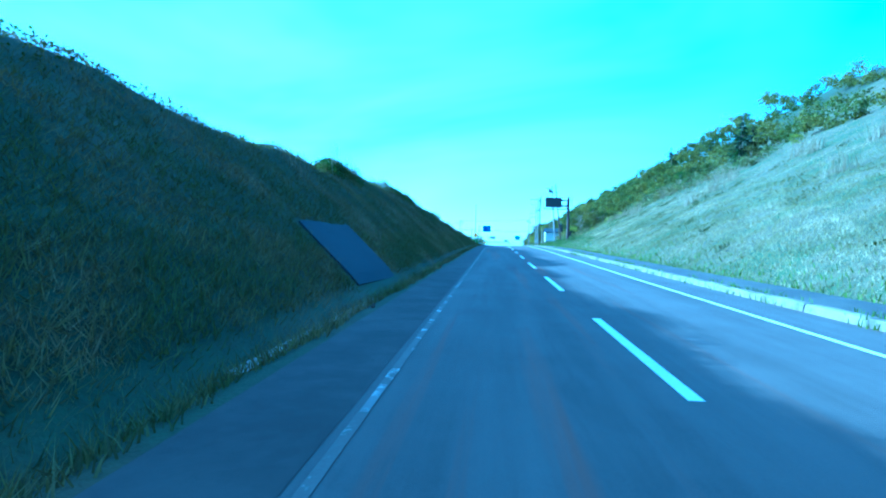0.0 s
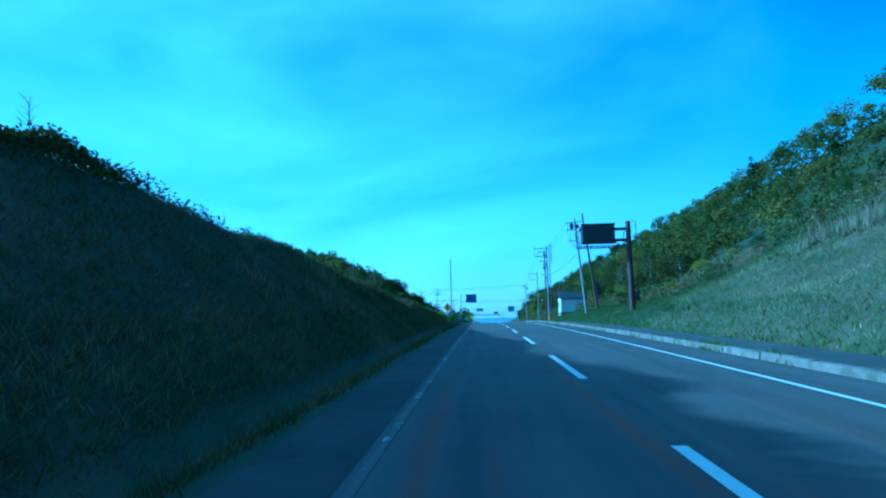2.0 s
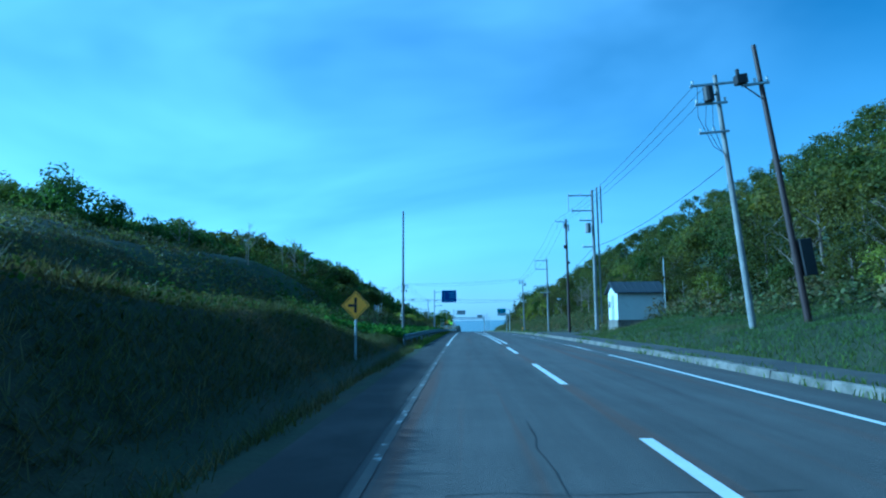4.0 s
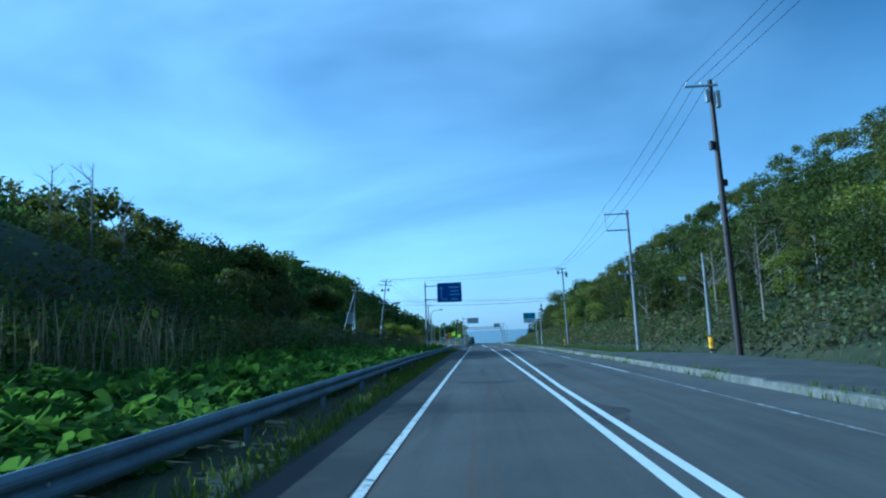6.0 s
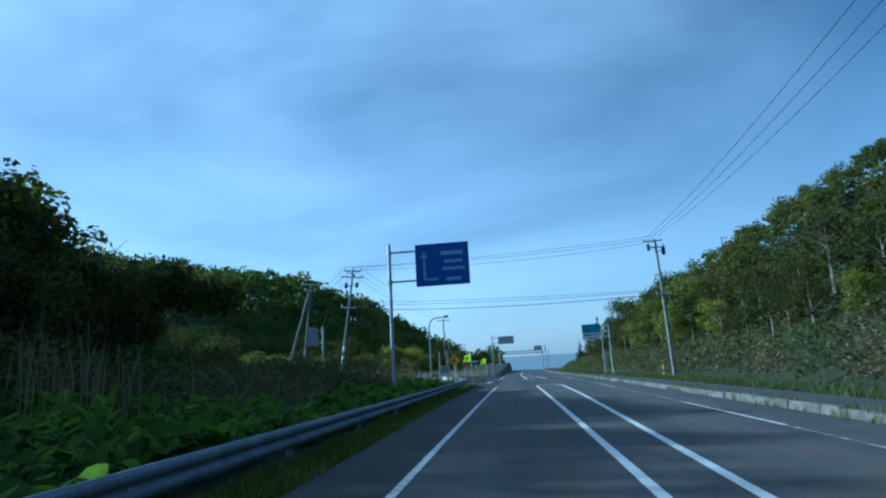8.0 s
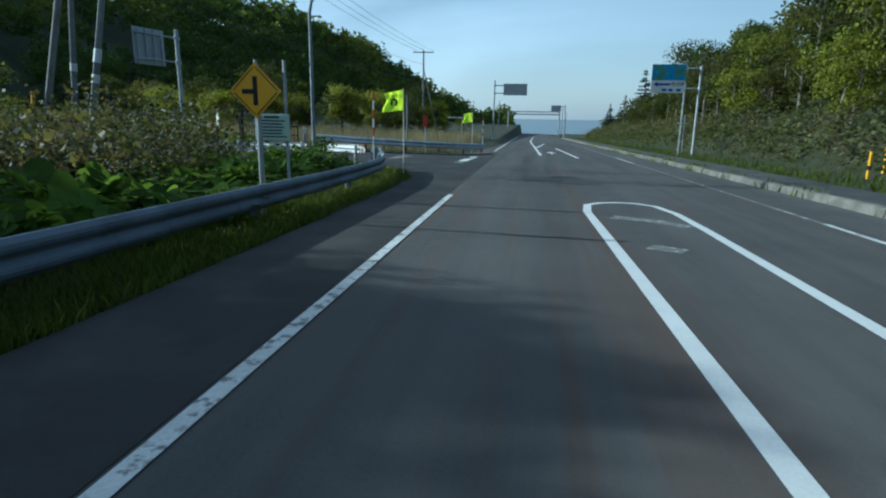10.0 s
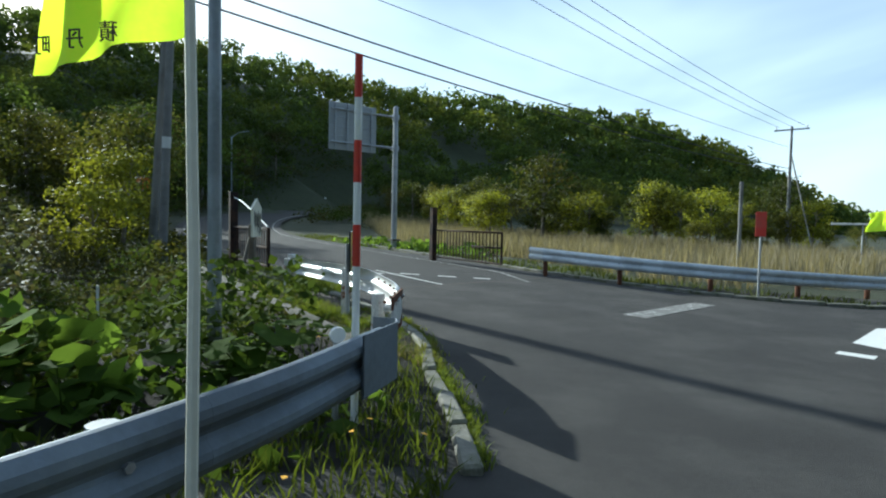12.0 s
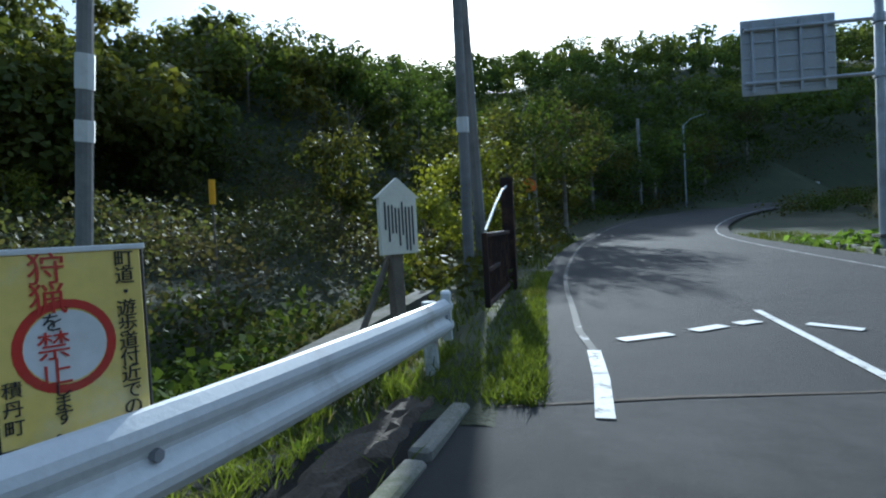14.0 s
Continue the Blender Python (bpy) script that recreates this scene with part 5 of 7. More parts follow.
def hut():
    g = tagged(empty("hut", 9.1, 125.2, 2.35), "small white hut with a dark metal roof", "hut")
    part("plinth", box(-0.05, 3.35, -0.05, 2.65, -1.6, 0.12, 0.02), M_CONCRETE, g)
    bm = bmesh.new()
    out = [(0, 0.12), (0, 2.1), (1.3, 2.75), (2.6, 2.1), (2.6, 0.12)]
    a = [bm.verts.new((0, yy, zz)) for yy, zz in out]
    b = [bm.verts.new((3.3, yy, zz)) for yy, zz in out]
    bm.faces.new(a)
    bm.faces.new(b[::-1])
    for k in range(5):
        bm.faces.new((a[k], b[k], b[(k + 1) % 5], a[(k + 1) % 5]))
    bmesh.ops.recalc_face_normals(bm, faces=bm.faces[:])
    part("wall", bm, M_WALL, g)
    for s in (0, 1):
        bm = bmesh.new()
        y0, y1 = (-0.3, 1.3) if s == 0 else (2.9, 1.3)
        q = [(-0.25, y0, 1.99), (3.55, y0, 1.99), (3.55, y1, 2.84), (-0.25, y1, 2.84)]
        lo = [bm.verts.new(p) for p in q]
        hi = [bm.verts.new((p[0], p[1], p[2] + 0.09)) for p in q]
        bm.faces.new(hi)
        bm.faces.new(lo[::-1])
        for k in range(4):
            bm.faces.new((lo[k], lo[(k + 1) % 4], hi[(k + 1) % 4], hi[k]))
        bmesh.ops.recalc_face_normals(bm, faces=bm.faces[:])
        r = part("roof", bm, M_ROOF, g)
        for k in range(9):
            xx = -0.15 + k * 0.44
            bm = bmesh.new()
            add_tube(bm, [(xx, y0, 2.10), (xx, y1, 2.95)], 0.018, 5)
            part("seam", bm, M_ROOF, r)
    d = part("door", box(-0.03, 0.02, 0.9, 1.7, 0.12, 1.95, 0.008), M_GREY_PANEL, g)
    part("handle", box(-0.06, -0.03, 1.0, 1.04, 0.95, 1.1, 0.004), M_DARK, d)
    part("window", box(-0.03, 0.02, 2.0, 2.35, 1.0, 1.5, 0.006), M_DARK, g)
    part("meter_box", box(3.0, 3.3, -0.2, -0.002, 0.4, 1.3, 0.02), M_GREY_PANEL, g)
    utility_pole(12.3, 124.6, 4.6, [], "thin service pole beside the hut", M_GALV, 0.06, zb=2.2)


hut()


def wire(a, b, sag, r=0.012, name="overhead_wire", n=16):
    pts = []
    for k in range(n + 1):
        t = k / n
        p = Vector(a).lerp(Vector(b), t)
        p.z -= sag * 4 * t * (1 - t)
        pts.append(p)
    return tagged(part(name, tube(pts, r, 5), M_WIRE), "black overhead cable sagging between poles", "cable", group="overhead cables")


# wires across the junction and along the right verge
for k, (dx, z0, z1, s) in enumerate([(-0.7, 9.95, 9.9, 0.25), (0.0, 9.9, 9.7, 0.3), (0.45, 9.7, 9.5, 0.45)]):
    wire((-13.3 + dx, 194.0, z0 - 0.5), (9.6 + dx * 0.3, 195.8, z1 + 0.45), s)
for z0, z1, s, r in ((6.1, 6.3, 0.15, 0.012), (5.9, 6.2, 0.2, 0.014), (5.6, 6.0, 0.35, 0.02)):
    wire((-13.6, 193.8, z0 + 0.6), (9.65, 195.8, z1), s, r)
for dx in (-1.6, -0.8, 0.0):
    wire((9.57 + dx, 162.5, 11.1), (9.3 + dx * 0.7, 146.3, 13.3), 0.25, 0.011)
    wire((9.3 + dx * 0.7, 146.3, 13.3), (8.5 + dx * 0.6, 106.2, 12.0), 0.6, 0.011)
    wire((9.75 + dx * 0.5, 195.8, 10.3), (9.57 + dx, 162.5, 11.1), 0.5, 0.011)
wire((9.75, 195.8, 6.2), (9.57, 162.5, 6.6), 0.35, 0.014)
wire((9.57, 162.5, 6.6), (7.3, 124.0, 7.6), 0.4, 0.014)
wire((7.3, 124.0, 7.6), (8.5, 106.2, 8.6), 0.4, 0.014)
for dx in (-0.7, 0.0, 0.7):
    wire((-13.3 + dx, 194.0, 9.3), (-18.2 + dx, 198.6, 7.8), 0.25, 0.011)
    wire((-13.3 + dx, 194.0, 9.3), (-11.3 + dx, 232.9, 7.7), 0.5, 0.011)
wire((-13.7, 193.7, 5.75), (-11.3, 232.8, 5.1), 0.3, 0.02)
wire((-13.7, 193.7, 5.45), (-11.3, 232.8, 4.85), 0.4, 0.02)
wire((-13.6, 193.8, 6.6), (-11.3, 232.8, 6.4), 0.25, 0.009)


def cable_closure(x, y, z, rz):
    g = tagged(empty("cable_closure", x, y, z, rz), "black cable joint case hanging on the overhead wires", "cable joint", group="cable joints")
    bm = bmesh.new()
    add_tube(bm, [(-0.36, 0, 0), (-0.3, 0, 0), (0.3, 0, 0), (0.36, 0, 0)], [0.04, 0.09, 0.09, 0.04], 10)
    part("case", bm, M_DARK, g)
    for q in (-0.22, 0.22):
        part("hanger", tube([(q, 0, 0.05), (q, 0, 0.2)], 0.012, 6), M_WIRE, g)


cable_closure(-11.9, 194.05, 6.35, 4)
cable_closure(-13.0, 195.6, 5.55, 80)


def iron_gate(x, y, length, h, rz, label, post=True, zb=None, brace=False):
    z = float(base_z(x, y)) if zb is None else zb
    g = tagged(empty("gate", x, y, z, rz), label, "gate")
    if post:
        part("gate_post", box(-0.09, 0.09, -0.09, 0.09, -0.3, 1.75, 0.01), M_GATE, g)
    f = part("gate_frame", box(0.12, length, -0.03, 0.03, h - 0.05, h, 0.006), M_GATE, g)
    part("bottom_rail", box(0.12, length, -0.03, 0.03, 0.15, 0.2, 0.006), M_GATE, f)
    for k in range(int(length / 0.16)):
        xx = 0.14 + k * 0.16
        part("bar", box(xx, xx + 0.022, -0.012, 0.012, 0.2, h - 0.05), M_GATE, f)
    part("end_stile", box(length - 0.04, length, -0.03, 0.03, 0.15, h, 0.005), M_GATE, f)
    if brace:
        part("brace_rod", tube([(0.05, 0, 1.62), (0.7, 0, 1.52), (1.6, 0, 1.28), (2.6, 0, 0.97)], 0.016, 6), M_WHITE, f, "pale curved brace rod")
    part("latch_bar", box(length * 0.6, length - 0.05, -0.035, 0.035, h * 0.55, h * 0.6, 0.004), M_GATE, f)


iron_gate(-15.7, 205.6, 3.4, 1.05, -13, "dark barred swing gate standing open on the verge", zb=0.12)
iron_gate(-16.05, 199.0, 2.7, 0.95, -13, "dark iron gate leaf beside the stream", zb=0.28, brace=True)


def notice_board():
    x, y = -12.42, 197.55
    z = float(base_z(x, y)) + 0.05
    g = tagged(empty("notice_board", x, y, z, 130), "cream house-shaped notice board on a wooden post", "notice board")
    part("post", box(-0.06, 0.06, 0.02, 0.12, -0.3, 1.0, 0.01), M_WOOD, g)
    bm = bmesh.new()
    out = [(-0.2, 0.78), (0.2, 0.78), (0.2, 1.28), (0.24, 1.27), (0.0, 1.45), (-0.24, 1.27), (-0.2, 1.28)]
    a = [bm.verts.new((p, -0.02, q)) for p, q in out]
    b = [bm.verts.new((p, 0.02, q)) for p, q in out]
    bm.faces.new(a)
    bm.faces.new(b[::-1])
    for k in range(len(a)):
        bm.faces.new((a[k], b[k], b[(k + 1) % len(a)], a[(k + 1) % len(a)]))
    bmesh.ops.recalc_face_normals(bm, faces=bm.faces[:])
    bd = part("board", bm, M_CREAM, g)
    rng = random.Random(5)
    for k in range(9):
        xx = 0.15 - k * 0.037
        zt = 1.24 - rng.uniform(0, 0.06)
        part("writing_bar", box(xx - 0.008, xx + 0.008, -0.025, -0.021, zt - rng.uniform(0.2, 0.4), zt), M_INK, bd)
    bm = bmesh.new()
    add_tube(bm, [(-0.05, 0.1, 0.75), (-0.45, 0.15, -0.1)], 0.03, 6)
    part("stay", bm, M_WOOD, g)


notice_board()


def poster():
    """Yellow no-entry notice fixed behind the white guardrail."""
    x, y, z = -8.90, 196.90, 0.79
    g = tagged(empty("notice_sign", x, y, z, 137), "yellow notice sign with a red ring on the guardrail", "notice sign")
    g.scale = (1.12, 1.12, 1.12)
    part("post", tube([(0, 0.05, -1.0), (0, 0.05, 0.3)], 0.02, 8), M_GALV, g)
    w, h = 0.31, 0.43
    part("backing", box(-w / 2 - 0.012, w / 2 + 0.012, 0.0, 0.02, -0.012, h + 0.012, 0.004), M_DARK, g)
    f = part("face", box(-w / 2, w / 2, -0.008, 0.0, 0, h, 0.002), M_YPANEL, g)
    part("rim", box(-w / 2 - 0.012, w / 2 + 0.012, -0.012, -0.001, h, h + 0.014, 0.002), M_WHITE, f)
    bm = bmesh.new()
    n = 28
    c = (-0.02, 0.212)
    o = [bm.verts.new((c[0] + math.cos(2 * math.pi * k / n) * 0.106, -0.0095, c[1] + math.sin(2 * math.pi * k / n) * 0.11)) for k in range(n)]
    i = [bm.verts.new((c[0] + math.cos(2 * math.pi * k / n) * 0.086, -0.0095, c[1] + math.sin(2 * math.pi * k / n) * 0.09)) for k in range(n)]
    for k in range(n):
        bm.faces.new((o[k], o[(k + 1) % n], i[(k + 1) % n], i[k]))
    part("ring", bm, M_RED, f)
    bm = bmesh.new()
    bmesh.ops.create_circle(bm, cap_ends=True, segments=28, radius=0.085, matrix=Matrix.Translation((c[0], -0.009, c[1])) @ Matrix.Rotation(math.pi / 2, 4, "X"))
    part("disc", bm, M_WHITE, f)
    def col(s, x0, z0, size, m, dz):
        for k, ch in enumerate(s):
            text_part(ch, size, f, Matrix.Translation((x0, -0.0105, z0 - dz * k)) @ FACE, m)
    col("町道・遊歩道付近での", 0.115, 0.405, 0.047, M_INK, 0.0415)
    col("狩猟", -0.05, 0.39, 0.078, M_RED, 0.07)
    col("を", -0.045, 0.268, 0.047, M_INK, 0.05)
    col("禁止", -0.045, 0.212, 0.07, M_RED, 0.062)
    col("します。", -0.035, 0.112, 0.042, M_INK, 0.033)
    col("積丹町", -0.13, 0.13, 0.04, M_INK, 0.042)


poster()


def info_sign():
    x, y = -5.9, 187.7
    z = float(ground_z(x, y))
    g = tagged(empty("information_sign", x, y, z), "pale green information board on two steel posts", "information sign")
    for dx in (-0.25, 0.28):
        part("post", tube([(dx, 0.06, -0.3), (dx, 0.06, 2.4)], 0.032, 8), M_GALV, g)
    b = part("board", box(-0.28, 0.36, -0.02, 0.02, 1.02, 1.48, 0.008), mat("pale_green_board", (0.50, 0.62, 0.52), 0.6, var=0.06), g)
    rng = random.Random(3)
    part("writing_bar", box(-0.10, 0.18, -0.026, -0.021, 1.41, 1.445), M_INK, b)
    for k in range(6):
        zz = 1.375 - k * 0.055
        part("writing_bar", box(-0.24, 0.32 - rng.uniform(0, 0.15), -0.026, -0.021, zz - 0.022, zz), M_INK, b)


info_sign()


def small_post(x, y, h, r, material, label, name="marker_post", cat="marker post"):
    z = float(ground_z(x, y))
    g = tagged(empty(name, x, y, z), label, cat)
    part("post", tube([(0, 0, -0.2), (0, 0, h)], r, 9), material, g)
    return g


small_post(-12.5, 195.05, 1.15, 0.018, M_WHITE, "thin white stake in the undergrowth")
g = small_post(-16.75, 194.28, 2.0, 0.02, M_WOOD, "thin stake with a yellow cap above the scrub")
part("cap", tube([(0, 0, 1.75), (0.03, 0.02, 2.15)], 0.055, 8), M_YELLOW, g)
g = small_post(-28.35, 201.4, 2.3, 0.03, M_GALV, "round orange sign on a post beside the road", "road_sign", "road sign")
bm = bmesh.new()
bmesh.ops.create_cone(bm, cap_ends=True, segments=24, radius1=0.27, radius2=0.27, depth=0.02, matrix=Matrix.Translation((0.04, 0, 2.25)) @ Matrix.Rotation(math.pi / 2, 4, "Y"))
part("disc", bm, M_ORANGE, g)
g = small_post(-63.9, 235.8, 1.7, 0.04, M_GALV, "small white board beside the bend", "road_sign", "road sign")
part("board", box(0.03, 0.06, -0.6, 0.6, 0.95, 1.75, 0.006), M_WHITE, g)
small_post(-56.0, 215.6, 7.9, 0.13, M_POLE, "grey utility pole beside the wooded bend", "utility_pole", "utility pole")
g = small_post(-55.6, 219.3, 7.2, 0.07, M_STEELBLUE, "slim lamp post beside the wooded bend", "street_lamp", "street lamp")
part("lamp_arm", tube([(0, 0, 7.1), (0.5, 0.4, 7.6), (1.4, 1.1, 7.75)], 0.04, 7), M_STEELBLUE, g)
g = small_post(-6.2, 205.3, 1.9, 0.022, M_GALV, "slim post with a red pennant board")
part("plate", box(-0.1, 0.1, -0.03, -0.01, 1.45, 1.95, 0.004), M_RED, g)
g = small_post(-5.90, 194.40, 0.62, 0.02, M_GALV, "round white reflector on a short post")
bm = bmesh.new()
bmesh.ops.create_cone(bm, cap_ends=True, segments=18, radius1=0.05, radius2=0.047, depth=0.025, matrix=Matrix.Translation((0.03, -0.01, 0.62)) @ Matrix.Rotation(math.radians(-20), 4, "Z") @ Matrix.Rotation(math.pi / 2, 4, "Y"))
part("reflector", bm, M_WHITE, g)
small_post(-8.8, 213.5, 3.2, 0.06, M_POLE, "short grey pole by the far guardrail", "utility_pole", "utility pole")
g = small_post(-6.2, 221, 2.0, 0.03, M_GALV, "white leaning board on two posts", "board_stand", "board")
part("board", box(-1.1, 0.35, -0.05, 0.3, 1.95, 2.03, 0.01), M_WHITE, g)
for x, y in ((10.6, 199.2), (9.6, 198.2)):
    g = small_post(x, y, 0.9, 0.05, M_YELLOW, "yellow and black roadside marker post")
    part("band", tube([(0, 0, 0.3), (0, 0, 0.45)], 0.052, 9), M_BLACK, g)


def far_gantry():
    z = float(zr(330))
    g = tagged(empty("gantry", 0, 330, z), "grey steel gantry across the road near the sea", "gantry")
    for x in (-6.5, 6.5):
        part("post", tube([(x, 0, -0.5), (x, 0, 6.0)], 0.16, 8), M_GALV, g)
    for zz in (5.3, 6.0):
        part("beam", tube([(-6.5, 0, zz), (6.5, 0, zz)], 0.12, 6), M_GALV, g)
    for k in range(11):
        part("lattice", tube([(-6.5 + k * 1.3, 0, 5.3 if k % 2 else 6.0), (-5.2 + k * 1.3 if k < 10 else 6.5, 0, 6.0 if k % 2 else 5.3)], 0.05, 5), M_GALV, g)
    for k, (x, h) in enumerate(((-10, 7), (9, 8.5), (10.5, 7))):
        small_post(x, 352 + 9 * k, h, 0.1, M_POLE, "distant utility pole near the shore", "utility_pole", "utility pole")
    gg, pp = arm_sign("direction_sign", 5.4, 290, 6.0, -2.6, -0.8, 4.9, 6.0, M_GREY_PANEL, "distant grey cantilever sign", 0.08)


far_gantry()

# net on the cutting
bm = bmesh.new()
NETC = [(-5.15, 13.9), (-5.05, 18.5), (-6.9, 19.3), (-6.9, 14.4)]
n = 8
VV = []
for j in range(n + 1):
    row = []
    for i in range(n + 1):
        u, v = i / n, j / n
        x = (1 - v) * ((1 - u) * NETC[0][0] + u * NETC[1][0]) + v * ((1 - u) * NETC[3][0] + u * NETC[2][0])
        y = (1 - v) * ((1 - u) * NETC[0][1] + u * NETC[1][1]) + v * ((1 - u) * NETC[3][1] + u * NETC[2][1])
        row.append(bm.verts.new((x, y, float(ground_z(x, y)) + 0.09)))
    VV.append(row)
for j in range(n):
    for i in range(n):
        bm.faces.new((VV[j][i], VV[j][i + 1], VV[j + 1][i + 1], VV[j + 1][i]))
net = tagged(part("erosion_mat", bm, M_NET), "dark blue sheet pegged over the cutting", "ground sheet")
sol = net.modifiers.new("solid", "SOLIDIFY")
sol.thickness = 0.05

# concrete gutter, stream wall, curved kerb
pts = curve_pts([(-4.72, y) for y in range(6, 30, 4)], 2)
bm2, _m, _n = ribbon("gutter", [(p[0], p[1], 0.3) for p in pts], M_CONCRETE, -0.2, None, None, 2)
tagged(part("gutter", bm2, M_CONCRETE), "narrow concrete gutter half hidden by grass", "gutter", kind="structure")
bm = bmesh.new()
wl = [(-15.6, 197.7), (-13.1, 197.08), (-11.0, 196.6), (-9.0, 196.14), (-7.25, 195.7), (-6.6, 195.2)]
rows = []
for i, (x, y) in enumerate(wl):
    a, b = wl[max(i - 1, 0)], wl[min(i + 1, len(wl) - 1)]
    d = Vector((b[0] - a[0], b[1] - a[1], 0)).normalized()
    nr = Vector((-d.y, d.x, 0)) * 0.13
    zt = float(base_z(x, y)) + 0.10
    rows.append([bm.verts.new((x + s * nr.x, y + s * nr.y, zz)) for s, zz in ((-1, -1.6), (-1, zt), (1, zt), (1, -1.6))])
for r0, r1 in zip(rows, rows[1:]):
    for k in range(3):
        bm.faces.new((r0[k], r1[k], r1[k + 1], r0[k + 1]))
bm.faces.new(rows[0])
bm.faces.new(rows[-1][::-1])
bmesh.ops.recalc_face_normals(bm, faces=bm.faces[:])
tagged(part("wall_stream", bm, M_WALL_DARK), "grey concrete retaining wall of the stream", "retaining wall", kind="structure")

# ---- plants ----
rng = np.random.default_rng(11)


def stuff(name, v, f, per, material, label, cat):
    ob = new(name, raw_mesh(name, v, f, per, material))
    return tagged(ob, label, cat, kind="stuff")


def join_quads(chunks):
    vs, fs, o = [], [], 0
    for v, f in chunks:
        vs.append(v)
        fs.append(f + o)
        o += len(v)
    return np.concatenate(vs), np.concatenate(fs)


def crown_quads(r, centre, rad, n_cl, per, size, flat=0.75, skip_low=-0.55):
    """Leaf quads of one crown: clumps set over an uneven ellipsoid."""
    c = r.normal(0, 1, (n_cl, 3))
    c /= np.linalg.norm(c, axis=1)[:, None]
    c[:, 2] = np.where(c[:, 2] < skip_low, -c[:, 2], c[:, 2])
    dist = r.uniform(0.45, 0.95, n_cl)[:, None]
    cc = c * dist * rad * np.array([1, 1, flat])
    cr = rad * r.uniform(0.26, 0.46, n_cl)
    n = n_cl * per
    d = r.normal(0, 1, (n, 3))
    d /= np.linalg.norm(d, axis=1)[:, None]
    k = np.repeat(np.arange(n_cl), per)
    p = cc[k] + d * (cr[k] * r.uniform(0.55, 1.08, n))[:, None] * np.array([1, 1, 0.8])
    nrm = d + np.array([0, 0, 0.45])
    return leaf_quads(r, p + centre, nrm, size)


def limb_mesh(r, h, r0, n_limbs, spread, forks=2, lean=0.15):
    bm = bmesh.new()
    bx, by = r.normal(0, lean, 2) * h * 0.2
    trunk = [(0, 0, -0.3), (bx * 0.2, by * 0.2, h * 0.25), (bx * 0.6, by * 0.6, h * 0.55), (bx, by, h)]
    add_tube(bm, trunk, [r0 * 1.15, r0 * 0.85, r0 * 0.6, r0 * 0.15], 7)
    for k in range(n_limbs):
        t = r.uniform(0.35, 0.9)
        a = r.uniform(0, 2 * math.pi)
        p = Vector((bx * t, by * t, h * t))
        L = spread * r.uniform(0.6, 1.1) * (1.2 - t * 0.6)
        q = p + Vector((math.cos(a) * L * 0.5, math.sin(a) * L * 0.5, L * 0.45))
        e = p + Vector((math.cos(a + 0.3) * L, math.sin(a + 0.3) * L, L * r.uniform(0.6, 1.1)))
        rr = r0 * 0.42 * (1.1 - t * 0.6)
        add_tube(bm, [p, q, e], [rr, rr * 0.6, rr * 0.12], 5)
        for _ in range(forks):
            u = r.uniform(0.3, 0.8)
            s = p.lerp(q, u * 2) if u < 0.5 else q.lerp(e, u * 2 - 1)
            aa = a + r.uniform(-1.2, 1.2)
            l2 = L * r.uniform(0.3, 0.55)
            add_tube(bm, [s, s + Vector((math.cos(aa) * l2, math.sin(aa) * l2, l2 * r.uniform(0.4, 1.2)))], [rr * 0.4, rr * 0.06], 4)
    me = bpy.data.meshes.new("trunk")
    bm.to_mesh(me)
    bm.free()
    me.materials.append(M_BARK)
    return me


TREE_LABELS = {"leaves": "leafy broadleaf tree in spring green", "young_leaves": "young tree with bright yellow-green leaves", "dark_leaves": "dark green broadleaf tree"}


def tree_kind(seed, h, rad, material, n_cl=22, per=66, size=0.19):
    r = np.random.default_rng(seed)
    trunk = limb_mesh(r, h * 0.85, 0.035 * h * 0.55, 6, rad * 0.9)
    v, f = crown_quads(r, np.array([0, 0, h - rad * 0.95]), rad, n_cl, per, size)
    v2, f2 = crown_quads(r, np.array([r.normal(0, 0.4), r.normal(0, 0.4), h - rad * 1.75]), rad * 0.72, n_cl // 2, per, size)
    v, f = join_quads([(v, f), (v2, f2)])
    crown = raw_mesh("crown", v, f, 4, material)
    g = tagged(new("tree"), TREE_LABELS[material.name], "tree", "roadside trees")
    for nm, me in (("trunk", trunk), ("crown", crown)):
        o = new(nm, me)
        o.parent = g
    return g


KINDS = [tree_kind(1, 6.0, 2.1, M_LEAF), tree_kind(2, 7.0, 2.3, M_LEAF_DARK), tree_kind(3, 5.2, 2.0, M_LEAF_YOUNG), tree_kind(4, 6.4, 2.5, M_LEAF, 24), tree_kind(5, 4.4, 1.8, M_LEAF)]
used = [False] * len(KINDS)


def plant(k, x, y, s, rz, dz=-0.1):
    m = pose(x, y, float(ground_z(x, y)) + dz, 0, 0, rz)
    if not used[k]:
        used[k] = True
        KINDS[k].matrix_basis = m @ Matrix.Diagonal((s, s, s, 1))
        return KINDS[k]
    sc = KINDS[k].scale.copy()
    KINDS[k].scale = (s, s, s)
    o = copy_thing(KINDS[k], m)
    KINDS[k].scale = sc
    return o


def near_u0(y):
    return np.interp(y, [100, 150, 170, 185, 200], [14, 13, 15, 21, 28])


def right_x0(y):
    return np.interp(y, [50, 60, 70, 80, 90, 100, 120, 150, 200, 215, 260, 300], [29, 24, 20, 17.5, 14.5, 12.2, 12.2, 13.5, 13.2, 12.5, 12.0, 11.5])


